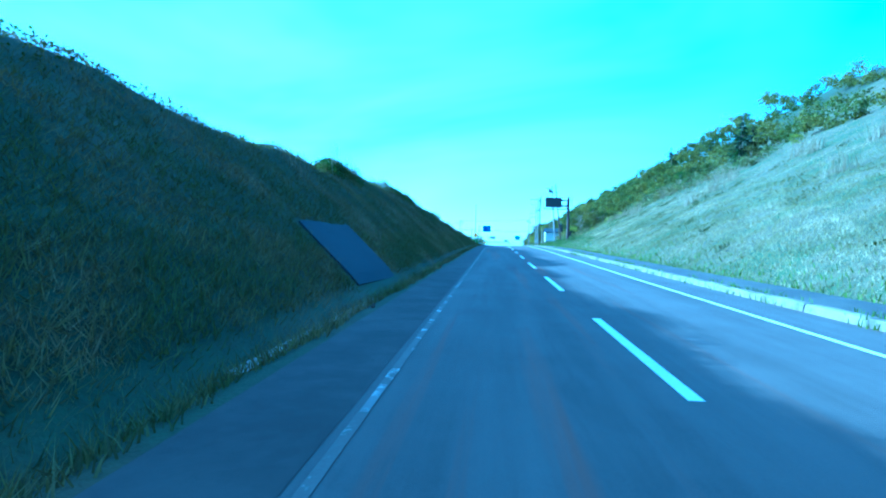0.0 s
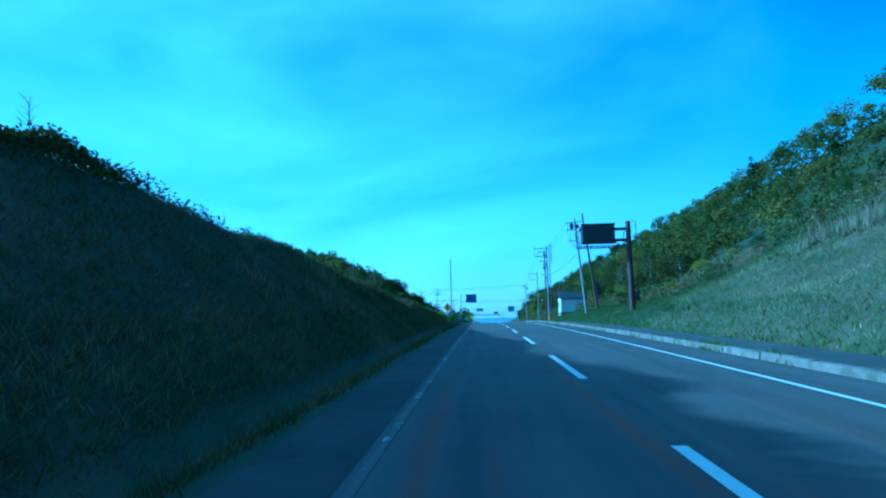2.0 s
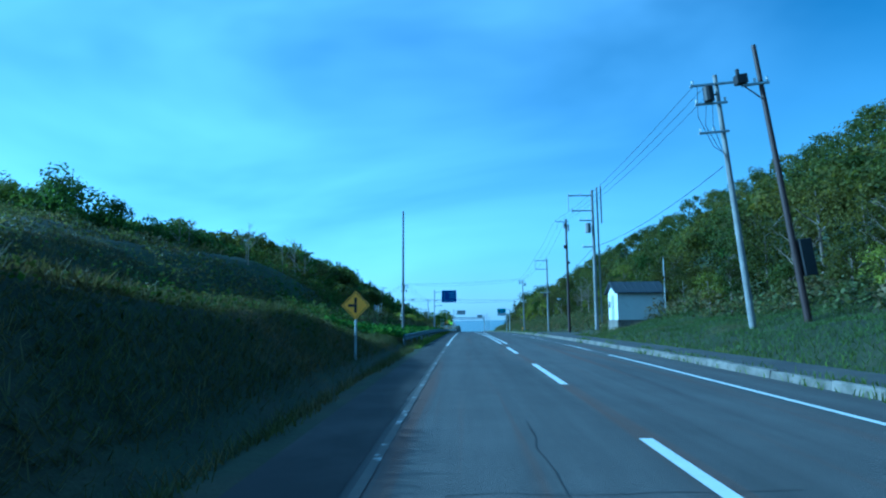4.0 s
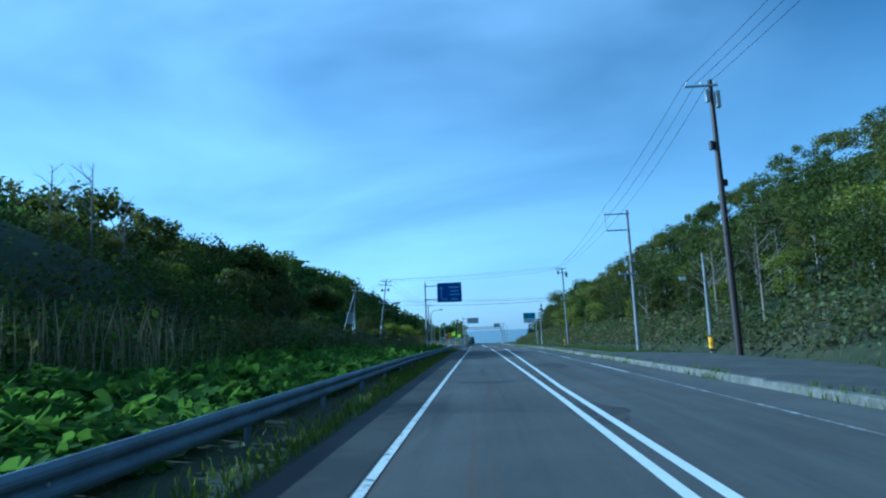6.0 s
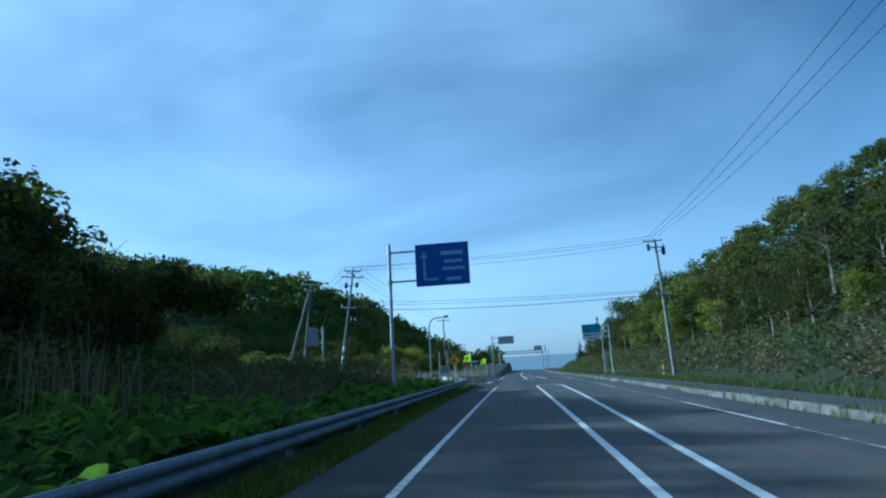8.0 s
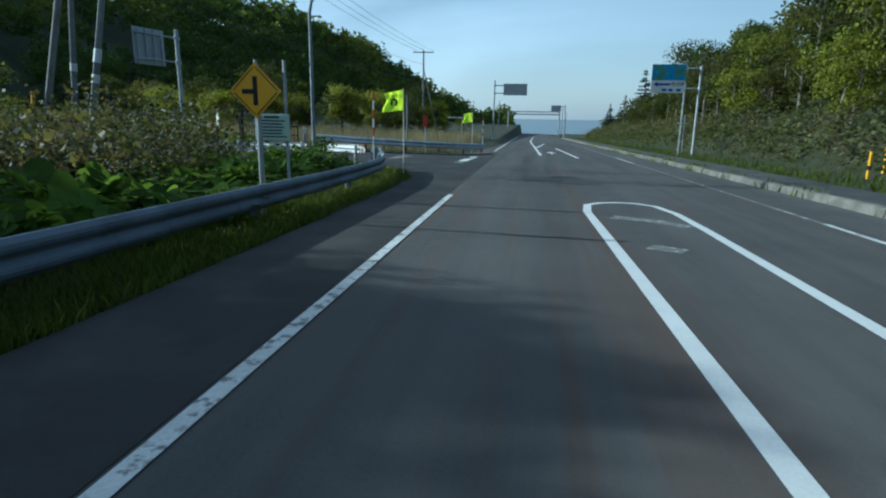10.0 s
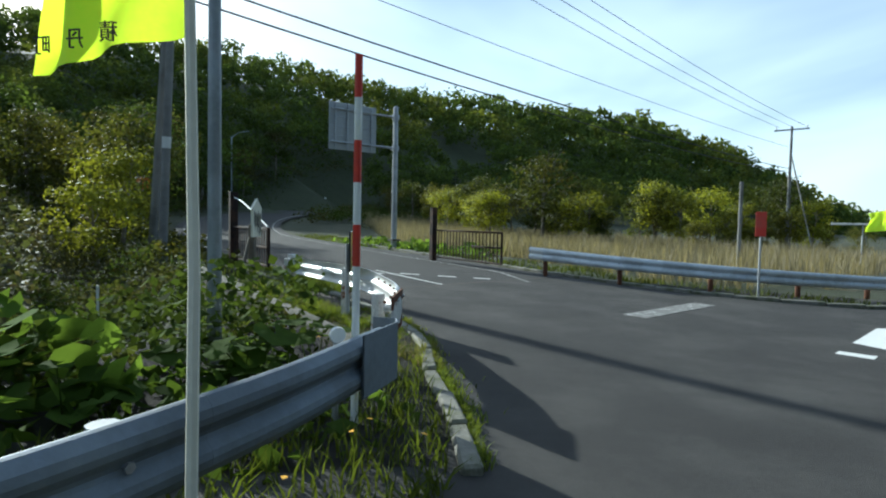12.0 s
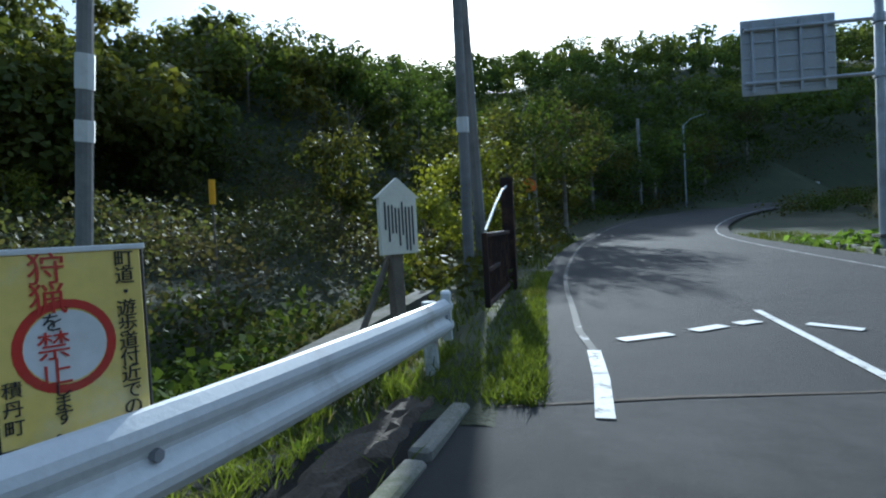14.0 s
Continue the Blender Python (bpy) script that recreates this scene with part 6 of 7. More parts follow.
spots = []
y = 60.0
while y < 262:
    for row, (d0, w) in enumerate(((0.3, (3, 1.2)), (3.2, None))):
        x = right_x0(y) + d0 + rng.uniform(-0.7, 0.9)
        spots.append((x, y + rng.uniform(-1.2, 1.2), (0.62 if row == 0 else 0.95) * (1.0 - 0.12 * float(smooth(135, 150, y)) + 0.32 * float(smooth(194, 204, y)) - 0.45 * float(smooth(246, 258, y))) * (0.82 + 0.18 * float(smooth(112, 140, y))) * (0.42 + 0.58 * float(smooth(84, 116, y)))))
    y += rng.uniform(2.9, 3.9)
y = 147.0
while y < 199:
    low = 0.42 + 0.58 * smooth(150, 166, y) + 0.40 * smooth(150, 162, y) * (1 - smooth(178, 188, y))
    spots.append((-(near_u0(y) + 2.5 + rng.uniform(-0.9, 1.2)), y + rng.uniform(-1.2, 1.2), 0.55 * low * (1 - 0.42 * float(smooth(182, 190, y)))))
    spots.append((-(near_u0(y) + 8.0 + 2.5 * smooth(160, 185, y) + rng.uniform(-0.9, 1.5)), y + rng.uniform(-1.2, 1.2), (0.8 - 0.15 * smooth(165, 190, y)) * low * (1 - 0.42 * float(smooth(182, 190, y)))))
    y += rng.uniform(3.0, 4.2)
for x, y, s in spots:
    k = int(rng.choice([0, 1, 2, 3, 4], p=[0.28, 0.2, 0.16, 0.2, 0.16]))
    plant(k, x, y, s * rng.uniform(0.8, 1.2), rng.uniform(0, 360))
# taller trees that shade the road before the junction
for i, (x, y, q) in enumerate(((-19.5, 168.5, 1.15), (-20.5, 171.5, 1.2), (-23.5, 170, 1.3), (-20.8, 174.5, 1.2), (-24.0, 174, 1.3), (-22.0, 177.5, 1.2), (-25.5, 178, 1.25), (-23.0, 180.8, 1.15), (-26.0, 182, 1.2), (-24.2, 184.2, 1.1), (-27.0, 186, 1.1), (-28.5, 180, 1.2), (-27.5, 175, 1.3))):
    plant((0, 1, 3)[i % 3], x, y, q * (0.92 - 0.14 * float(smooth(180, 184, y))), 53 * i)
# bright young trees in the valley
for i in range(30):
    t = i / 29
    x, y = -25 + 16 * t + rng.uniform(-1.5, 1.5), 220.5 + 14 * t + rng.uniform(-1, 4)
    plant((2, 2, 0, 2, 4, 3)[i % 6], x, y, 0.36 + 0.75 * rng.uniform(0, 1) ** 1.4, rng.uniform(0, 360))
for i in range(14):
    x = rng.uniform(-50, -27)
    plant(0 if i % 3 else 2, x, 222 + 0.5 * abs(x + 27) + rng.uniform(0, 6), rng.uniform(0.6, 0.85), rng.uniform(0, 360))
for x, y, q in ((-21.5, 197.6, 0.62), (-23.5, 199, 0.75), (-25, 195, 0.75), (-27.5, 200.5, 0.85), (-30.5, 202, 0.9), (-34, 204, 0.95), (-39, 203.5, 0.9), (-44, 206, 0.95), (-49, 209.5, 0.95), (-54, 212.5, 1.0), (-59, 218, 1.0), (-62, 224, 1.0), (-36, 199, 0.85), (-42, 201, 0.9), (-67, 231, 1.0)):
    plant(2 if x > -24 else int(rng.choice([0, 1, 3])), x, y, q, 40 * x)

# woods behind, as clumped crowns
chunks = []
n_c = 0


def wood_crown(x, y, rad, h, per, size, n_cl=9):
    c = np.array([x, y, float(ground_z(x, y)) + h - rad * 0.7])
    chunks.append(crown_quads(rng, c, rad, n_cl, per, size, 0.85, -0.35))


for y in np.arange(58, 330, 4.0):
    for d in (6.4, 9.6, 13.5, 18, 24, 31, 40):
        wood_crown(right_x0(y) + d + rng.uniform(-1.4, 1.4), y + rng.uniform(-1.6, 1.6), rng.uniform(1.9, 2.9), rng.uniform(4.0, 5.8) - 2.3 * (1 - smooth(104, 122, y)) - 1.7 * (1 - smooth(80, 112, y)) - 0.6 * smooth(135, 150, y) + 1.4 * smooth(194, 204, y) - 2.2 * smooth(246, 258, y), 62, 0.29)
for y in np.arange(148, 206, 4.0):
    for d in (13.5, 17.5, 23, 30):
        if d > 20 and y < 164:
            continue
        wood_crown(-(near_u0(y) + d + rng.uniform(-1.4, 1.4)), y + rng.uniform(-1.6, 1.6), rng.uniform(1.9, 2.7), rng.uniform(3.4, 4.8) - 2.9 * (1 - smooth(150, 166, y)) - (1.5 * (1 - smooth(160, 175, y)) if d > 20 else 0) + 2.8 * smooth(150, 162, y) * (1 - smooth(174, 186, y)) - 1.4 * smooth(180, 192, y), 42, 0.40)
for x, y in ((-21.5, 169.5), (-22, 173), (-23.5, 176), (-23, 179), (-25, 181), (-25, 184), (-27, 187), (-26.5, 172), (-27.5, 177.5), (-28.5, 183), (-30.5, 187.5), (-31, 179)):
    wood_crown(x, y, 2.7, 7.7 + 2.8 * (1 - smooth(173, 181, y)) - float(ground_z(x, y)) + rng.uniform(-0.3, 0.3), 110, 0.34, 14)
    wood_crown(x + 0.4, y, 2.5, 6.4 - float(ground_z(x, y)), 100, 0.34, 12)
for k in range(5):
    x, y = -17.6 + rng.uniform(-0.7, 0.7), 177.5 + 1.35 * k
    wood_crown(x, y, 2.0, 7.3 - float(ground_z(x, y)) + rng.uniform(-0.3, 0.3), 90, 0.26, 12)
for k in range(16):
    x, y = -19.0 - 0.32 * k + rng.uniform(-0.8, 0.8), 158 + 1.75 * k
    wood_crown(x, y, 2.4, 7.4 - float(ground_z(x, y)) + rng.uniform(-0.4, 0.5), 90, 0.30, 12)
v, f = join_quads(chunks)
stuff("woodland", v, f, 4, M_LEAF, "dense mixed spring woodland on the hillsides", "woodland")
chunks = []
az = 0.5
while az < 150:
    rd, ft = float(np.interp(az, H_AZ, H_D)), float(np.interp(az, H_AZ, H_FOOT))
    d = ft + rng.uniform(-4, 2)
    while d < rd + 14:
        a = math.radians(az + rng.uniform(-0.8, 0.8) * 60 / d)
        x, y = HC[0] - math.sin(a) * d, HC[1] + math.cos(a) * d
        step = max(4.5, d * 0.036)
        bare = 36 < az < 43 and 105 < d < 128
        if x < -17 and not bare and min(math.hypot(x - q[0], y - q[1]) for q in PAVE) > 5.6:
            rad = step * rng.uniform(0.55, 0.8)
            if d > rd - 1.2 * step:
                wood_crown(x, y, rad * 0.9, rad * 0.95, 40 if d < 130 else 14, rad * (0.14 if d < 130 else 0.24), 8)
            wood_crown(x, y, rad, (rad * 1.7 * rng.uniform(0.75, 1.2) + 0.6) * (0.55 if az > 84 and d < 62 else 1.0), 92 if d < 75 else 34 if d < 130 else 14, rad * (0.105 if d < 75 else 0.16 if d < 130 else 0.24), 9)
        d += step
    az += max(1.3, 4.6 / (ft + 30) * 57.3 * 0.8)
v, f = join_quads(chunks)
stuff("woodland", v, f, 4, M_FARLEAF, "distant wooded ridges round the valley", "woodland")


# conifers
def conifer(seed, h, rad):
    r = np.random.default_rng(seed)
    bm = bmesh.new()
    add_tube(bm, [(0, 0, -0.3), (0.05, 0, h * 0.5), (0, 0, h)], [h * 0.022, h * 0.014, 0.02], 7)
    tm = bpy.data.meshes.new("trunk")
    bm.to_mesh(tm)
    bm.free()
    tm.materials.append(M_BARK)
    ps, ns = [], []
    z = h * 0.18
    while z < h * 0.98:
        t = 1 - (z - h * 0.18) / (h * 0.8)
        for _ in range(int(4 + 5 * t)):
            a = r.uniform(0, 2 * math.pi)
            L = rad * t * r.uniform(0.55, 1.1) + 0.12
            m = max(5, int(L * 22))
            s = np.linspace(0.15, 1, m)
            q = np.stack([np.cos(a) * L * s, np.sin(a) * L * s, z - 0.22 * L * s + 0.12 * L * s * s], 1)
            ps.append(q + r.normal(0, 0.07, q.shape))
            ns.append(np.tile([[0, 0, 1.0]], (m, 1)))
        z += h * 0.055 * r.uniform(0.7, 1.3)
    v, f = leaf_quads(r, np.concatenate(ps), np.concatenate(ns), 0.34, 0.45, 0.5)
    g = tagged(new("conifer"), "dark spreading conifer on the hillside", "tree", "conifers")
    for nm, me in (("trunk", tm), ("crown", raw_mesh("crown", v, f, 4, M_NEEDLE))):
        o = new(nm, me)
        o.parent = g
    return g


CON = [conifer(21, 7.5, 2.4), conifer(22, 6.0, 2.2)]
first = [True, True]
for i, (x, y, s) in enumerate([(13.5, 258, 1.0), (14.5, 264, 0.8), (13, 270, 0.75), (15, 277, 0.7), (12.8, 284, 0.7), (13.4, 292, 0.7), (24, 196, 0.9), (31, 203, 0.9), (27, 186, 0.8), (35, 160, 0.8), (33, 118, 0.9), (25, 66, 0.6), (26.5, 69, 0.75), (29, 72, 0.6), (33, 50, 0.7), (-33, 96, 0.3), (-38, 101, 0.26), (-40, 235, 0.8), (-52, 248, 0.9), (-33, 238, 0.7)]):
    k = i % 2
    m = pose(x, y, float(ground_z(x, y)) - 0.1, 0, 0, 67 * i)
    if first[k]:
        CON[k].matrix_basis = m @ Matrix.Diagonal((s, s, s, 1))
        first[k] = False
    else:
        sc = CON[k].scale.copy()
        CON[k].scale = (s, s, s)
        copy_thing(CON[k], m)
        CON[k].scale = sc

# bare and pale-trunked trees
BARE = []
for sd in (31, 32):
    r = np.random.default_rng(sd)
    g = tagged(new("bare_tree"), "thin bare tree with pale branches", "tree", "bare trees")
    me = limb_mesh(r, 6.5, 0.10, 12, 2.2, 5)
    me.materials.clear()
    me.materials.append(M_TWIG)
    o = new("trunk", me)
    o.parent = g
    BARE.append(g)
fb = [True, True]
bare_spots = [(-(near_u0(yy) + 7 + rng.uniform(0, 14)), yy, rng.uniform(0.5, 0.8)) for yy in np.linspace(140, 199, 34)]
bare_spots += [(-10.2, 28.6, 0.20), (-10.5, 30.6, 0.26), (-10.4, 32.4, 0.22), (-10.3, 33.4, 0.18), (-10.6, 51.5, 0.2), (-10.4, 54.5, 0.17), (13.0, 157, 0.8), (13.6, 160, 0.7), (12.8, 171, 0.6), (12.4, 150, 0.8), (14.2, 112, 0.6), (13.5, 104, 0.6)]
for i, (x, y, s) in enumerate(bare_spots):
    k = i % 2
    m = pose(x, y, float(ground_z(x, y)) - 0.1, 0, 0, 97 * i)
    if fb[k]:
        BARE[k].matrix_basis = m @ Matrix.Diagonal((s, s, s, 1))
        fb[k] = False
    else:
        sc = BARE[k].scale.copy()
        BARE[k].scale = (s, s, s)
        copy_thing(BARE[k], m)
        BARE[k].scale = sc


# ---- undergrowth ----
def scatter(n, x0, x1, y0, y1):
    return rng.uniform(x0, x1, n), rng.uniform(y0, y1, n)


def on_ground(x, y, dz=0.0):
    return np.stack([x, y, ground_z(x, y) + dz], 1)


def poly_mask(x, y, poly):
    ins = np.zeros(len(x), bool)
    j = len(poly) - 1
    for i in range(len(poly)):
        xi, yi = poly[i]
        xj, yj = poly[j]
        c = ((yi > y) != (yj > y)) & (x < (xj - xi) * (y - yi) / (yj - yi + 1e-12) + xi)
        ins ^= c
        j = i
    return ins


SC = np.array(SIDE)


def paved(x, y, grow=0.0):
    m = (x > edge_l(y) - grow) & (x < KERB_X + 0.2)
    m |= poly_mask(x, y, MOUTH)
    d = np.full(len(x), 1e9)
    for p in SC:
        d = np.minimum(d, np.hypot(x - p[0], y - p[1]) - p[2] / 2)
    m |= d < 0.05 + grow
    m |= (x > 4.4) & (x < np.interp(y, [-60, 118, 132, 138, 150, 156, 290], [6.45, 6.45, 6.9, 9.3, 9.3, 6.2, 6.0]))
    return m


def shrub_field(name, n, x, y, size, hmin, hmax, material, label, clump=1.6, cat="shrubs"):
    """Leaves heaped in uneven mounds over the ground."""
    keep = ~paved(x, y, 0.3)
    x, y = x[keep], y[keep]
    mound = 0.5 + 0.5 * np.sin(x * 2.1 / clump + 1.3 * np.sin(y * 1.1 / clump)) * np.sin(y * 1.9 / clump + np.sin(x * 1.7))
    top = hmin + (hmax - hmin) * np.clip(mound + rng.normal(0, 0.12, len(x)), 0, 1)
    z = top * np.sqrt(rng.uniform(0.05, 1, len(x)))
    p = on_ground(x, y)
    p[:, 2] += z
    nrm = np.stack([rng.normal(0, 0.6, len(x)), rng.normal(0, 0.6, len(x)), np.ones(len(x))], 1)
    v, f = leaf_quads(rng, p, nrm, size)
    return stuff(name, v, f, 4, material, label, cat)


def blade_field(name, x, y, h, w, material, label, lean=0.4, cat="grass", grow=0.0, dz=0.0, thin=False):
    keep = ~paved(x, y, grow) & ~poly_mask(x, y, [(-5.0, 13.6), (-4.9, 18.7), (-7.0, 19.5), (-7.0, 14.2)])
    x, y = x[keep], y[keep]
    v, f = (thin_blades if thin else blades)(rng, on_ground(x, y, dz), h, w, lean)
    return stuff(name, v, f, 3, material, label, cat)


# shrubs below the trees on both sides
n = 42000
y = rng.uniform(128, 285, n)
x = right_x0(y) - 3.4 + rng.gamma(2.0, 1.3, n)
shrub_field("undergrowth", n, x, y, 0.20, 0.4, 1.7, M_SHRUB, "brown-green shrubs at the foot of the wood")
n = 16000
y = rng.uniform(60, 130, n)
x = right_x0(y) - 1.6 + rng.gamma(2.0, 1.3, n)
shrub_field("undergrowth", n, x, y, 0.20, 0.4, 1.5, M_SHRUB, "bushes along the top of the bank")
n = 30000
x, y = scatter(n, -48, -12, 96, 152)
k = (x < -(13.5 + 0.10 * np.abs(y - 130))) & (np.sin(x * 0.35 + 2 * np.sin(y * 0.11)) + np.sin(y * 0.27 + x * 0.1) > -0.55)
shrub_field("undergrowth", n, x[k], y[k], 0.26, 0.25, 1.25, M_SHRUB, "low olive scrub over the open hillside", 2.2)
n = 36000
y = rng.uniform(116, 188, n)
x = -(near_u0(y) - 3.5 + rng.gamma(2.2, 2.6, n))
shrub_field("undergrowth", n, x, y, 0.22, 0.5, 2.0, M_LEAF_DARK, "dark scrub on the shaded hillside")
n = 120000
x, y = scatter(n, -34, -8.0, 176, 198.5)
k = (y < 193.2 - (x + 8) * 0.24) | (x < -19)
k &= (y < 197 - (x + 16) * 0.15)
shrub_field("undergrowth", n, x[k], y[k], 0.10, 0.5, 1.9, M_SHRUB, "glossy bamboo grass and scrub beyond the stream", 1.9)
n = 24000
x, y = scatter(n, -17, -7.2, 191.6, 197.6)
k = (y < 195.75 - (x + 9) * 0.22) & (y > 192.6 - (x + 8) * 0.24)
shrub_field("undergrowth", n, x[k], y[k], 0.10, 0.25, 0.95, M_LEAF_DARK, "dark weeds along the stream bank", 1.3)
n = 12000
x, y = scatter(n, -40, -15, 196, 204)
k = (y < 199.2 - (x + 16) * 0.30) & (y > 197.2)
shrub_field("undergrowth", n, x[k], y[k], 0.14, 0.2, 0.8, M_LEAF, "green weeds beside the side road")

# broad-leaved butterbur behind the guardrail
def round_leaves(centres, tilt, size):
    """Broad notched leaves, dished towards the stalk: one fan a centre."""
    m = len(centres)
    t = np.radians(np.linspace(-158, 158, 9))
    spin = rng.uniform(0, 2 * np.pi, m)
    ang = spin[:, None] + t[None, :]
    rad = size[:, None] * rng.uniform(0.88, 1.1, (m, 9))
    up = np.stack([rng.normal(0, tilt, m), rng.normal(0, tilt, m), np.ones(m)], 1)
    rim = np.stack([np.cos(ang) * rad, np.sin(ang) * rad, 0.16 * rad + rng.normal(0, 0.06, (m, 9)) * rad], 2)
    rim[:, :, 2] -= rim[:, :, 0] * up[:, None, 0] + rim[:, :, 1] * up[:, None, 1]
    v = np.concatenate([centres[:, None, :], centres[:, None, :] + rim], 1)
    idx = np.arange(m)[:, None] * 10
    f = np.concatenate([idx + np.array([[0, i, i + 1]]) for i in range(1, 9)], 1)
    return v.reshape(-1, 3), f.ravel()


n = 26000
y = 112 + 81.5 * rng.uniform(0, 1, n)
x = -(5.35 + 7.2 * rng.uniform(0, 1, n) ** 1.3)
k = ~((y > 186) & (x > -6.6)) & ~((y > 166) & (x < -7.4 - 0.5 * np.sin(y * 0.7)) & (y < 189)) & ~((y > 188.5) & (x < -8.3 + 0.3 * np.sin(y * 1.9))) & ~paved(x, y, 0.4)
x, y = x[k], y[k]
hump = 0.5 + 0.5 * np.sin(x * 1.7 + 1.3 * np.sin(y * 0.9)) * np.sin(y * 1.55 + np.sin(x * 1.4))
p = on_ground(x, y)
p[:, 2] += (0.15 + 0.55 * np.clip(hump + rng.normal(0, 0.12, len(x)), 0, 1)) * np.sqrt(rng.uniform(0.1, 1, len(x)))
v, f = round_leaves(p, 0.55, rng.uniform(0.06, 0.15, len(x)))
stuff("butterbur", v, f, 3, M_BUTTERBUR, "broad green butterbur leaves filling the low ground", "butterbur")
n = 2600
x, y = scatter(n, -9.8, -5.5, 187.0, 195.2)
k = y < 194.9 - (x + 5.7) * 0.25
shrub_field("butterbur", n, x[k], y[k], 0.15, 0.05, 0.3, M_BUTTERBUR, "low broad leaves under the butterbur", 1.0, "butterbur")


def butterbur_leaf(seed):
    """A round notched leaf on its own stalk, dished and wavy."""
    r = random.Random(seed)
    bm = bmesh.new()
    c = bm.verts.new((0, 0, 0))
    ring, mid = [], []
    for i in range(13):
        t = math.radians(-160 + 320 * i / 12)
        q = 1 + r.uniform(-0.06, 0.06)
        mid.append(bm.verts.new((math.cos(t) * 0.55, math.sin(t) * 0.55, 0.07 + r.uniform(-0.03, 0.03))))
        ring.append(bm.verts.new((math.cos(t) * q, math.sin(t) * q, 0.10 + 0.09 * math.sin(i * 2.1 + seed) - 0.06)))
    for i in range(12):
        bm.faces.new((c, mid[i], mid[i + 1]))
        bm.faces.new((mid[i], ring[i], ring[i + 1], mid[i + 1]))
    add_tube(bm, [(0, 0, 0), (-0.25, 0, -1.2), (-0.5, 0.1, -3.2)], [0.04, 0.045, 0.06], 4)
    me = bpy.data.meshes.new("leaf")
    bm.to_mesh(me)
    bm.free()
    me.materials.append(M_BUTTERBUR)
    for p in me.polygons:
        p.use_smooth = True
    return me


LEAVES = [butterbur_leaf(i) for i in range(4)]
BUR = []
for i in range(3):
    r = random.Random(60 + i)
    g = tagged(new("butterbur_plant"), "butterbur clump with broad round green leaves", "butterbur", "butterbur clumps")
    for k in range(6):
        o = new("leaf", LEAVES[r.randrange(4)])
        o.parent = g
        q = r.uniform(0.09, 0.17)
        a = 60 * k + r.uniform(-25, 25)
        d = r.uniform(0.05, 0.30)
        o.matrix_basis = pose(math.cos(math.radians(a)) * d, math.sin(math.radians(a)) * d, r.uniform(0.22, 0.5), r.uniform(-22, 22), r.uniform(-5, 28), a) @ Matrix.Diagonal((q, q, q, 1))
    BUR.append(g)
fresh = [True] * 3
for i in range(110):
    x, y = float(rng.uniform(-9.6, -5.1)), float(rng.uniform(184.0, 195.3))
    if y > 195.1 - (x + 5.7) * 0.25 or (y > 190 and x > -5.5) or (y > 192.3 and x > -6.4) or bool(paved(np.array([x]), np.array([y]), 0.4)[0]):
        continue
    m = pose(x, y, float(ground_z(x, y)), 0, 0, float(rng.uniform(0, 360)))
    s = float(rng.uniform(0.8, 1.25))
    k = i % 3
    if fresh[k]:
        fresh[k] = False
        BUR[k].matrix_basis = m @ Matrix.Diagonal((s, s, s, 1))
    else:
        keep = BUR[k].scale.copy()
        BUR[k].scale = (s, s, s)
        copy_thing(BUR[k], m)
        BUR[k].scale = keep
n = 1100
x, y = scatter(n, -26, -17, 206.8, 211.5)
shrub_field("butterbur", n, x, y, 0.26, 0.1, 0.45, M_BUTTERBUR, "low butterbur beside the side road", 1.0, "butterbur")

n = 20000
x, y = scatter(n, -17, -7.3, 166, 190.5)
k = (x < -7.6 - 0.5 * np.sin(y * 0.7)) & (y < 193 - (x + 8) * 0.24)
shrub_field("undergrowth", n, x[k], y[k], 0.13, 0.3, 1.35, M_SHRUB, "brownish scrub behind the butterbur", 1.5)
# leafy cover below the trees on the sunny hill
n = 46000
y = rng.uniform(96, 262, n)
x = right_x0(y) + 1.5 + rng.uniform(0, 1, n) ** 1.3 * 30
shrub_field("undergrowth", n, x, y, 0.34, 0.4, 2.3, M_LEAF, "leafy understorey on the wooded hill", 2.6)
# reeds
n = 900
cx, cy = scatter(16, -12.5, -9.8, 128, 168)
kx = rng.integers(0, 16, n)
x, y = cx[kx] + rng.normal(0, 0.7, n), cy[kx] + rng.normal(0, 1.1, n)
blade_field("reeds", x, y, 2.0, 0.03, M_REED, "tall pale dead reeds on the hill foot", 0.22, "reeds")
n = 34000
x, y = scatter(n, -56, -5.5, 206, 232)
k = y > 207.5 + 0.28 * np.abs(x + 7) * (x < -10) + np.clip((-x - 24) * 0.4, 0, 20)
k &= ~((x > -7) & (y < 211))
blade_field("reeds", x[k], y[k], 0.95, 0.035, M_REED, "field of dry reeds across the side road", 0.3, "reeds")

# grass on the banks
n = 210000
y = -4 + 130 * rng.uniform(0, 1, n) ** 1.25
x = 6.45 + rng.gamma(1.6, 5.0, n)
dryness = y + rng.normal(0, 6, n) + 14 * (x < 9)
k = (x < 44) & (dryness < 74)
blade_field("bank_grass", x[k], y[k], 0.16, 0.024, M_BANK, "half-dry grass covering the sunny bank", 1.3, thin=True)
k = (x < right_x0(y) + 4) & (dryness >= 74)
blade_field("bank_grass", x[k], y[k], 0.18, 0.024, M_VERGE, "green grass on the low end of the bank", 1.1, thin=True)
n = 5200
cx, cy = 7.5 + rng.gamma(2.0, 4.0, 70), rng.uniform(4, 82, 70)
kx = rng.integers(0, 70, n)
spread = rng.uniform(0.15, 0.5, 70)[kx]
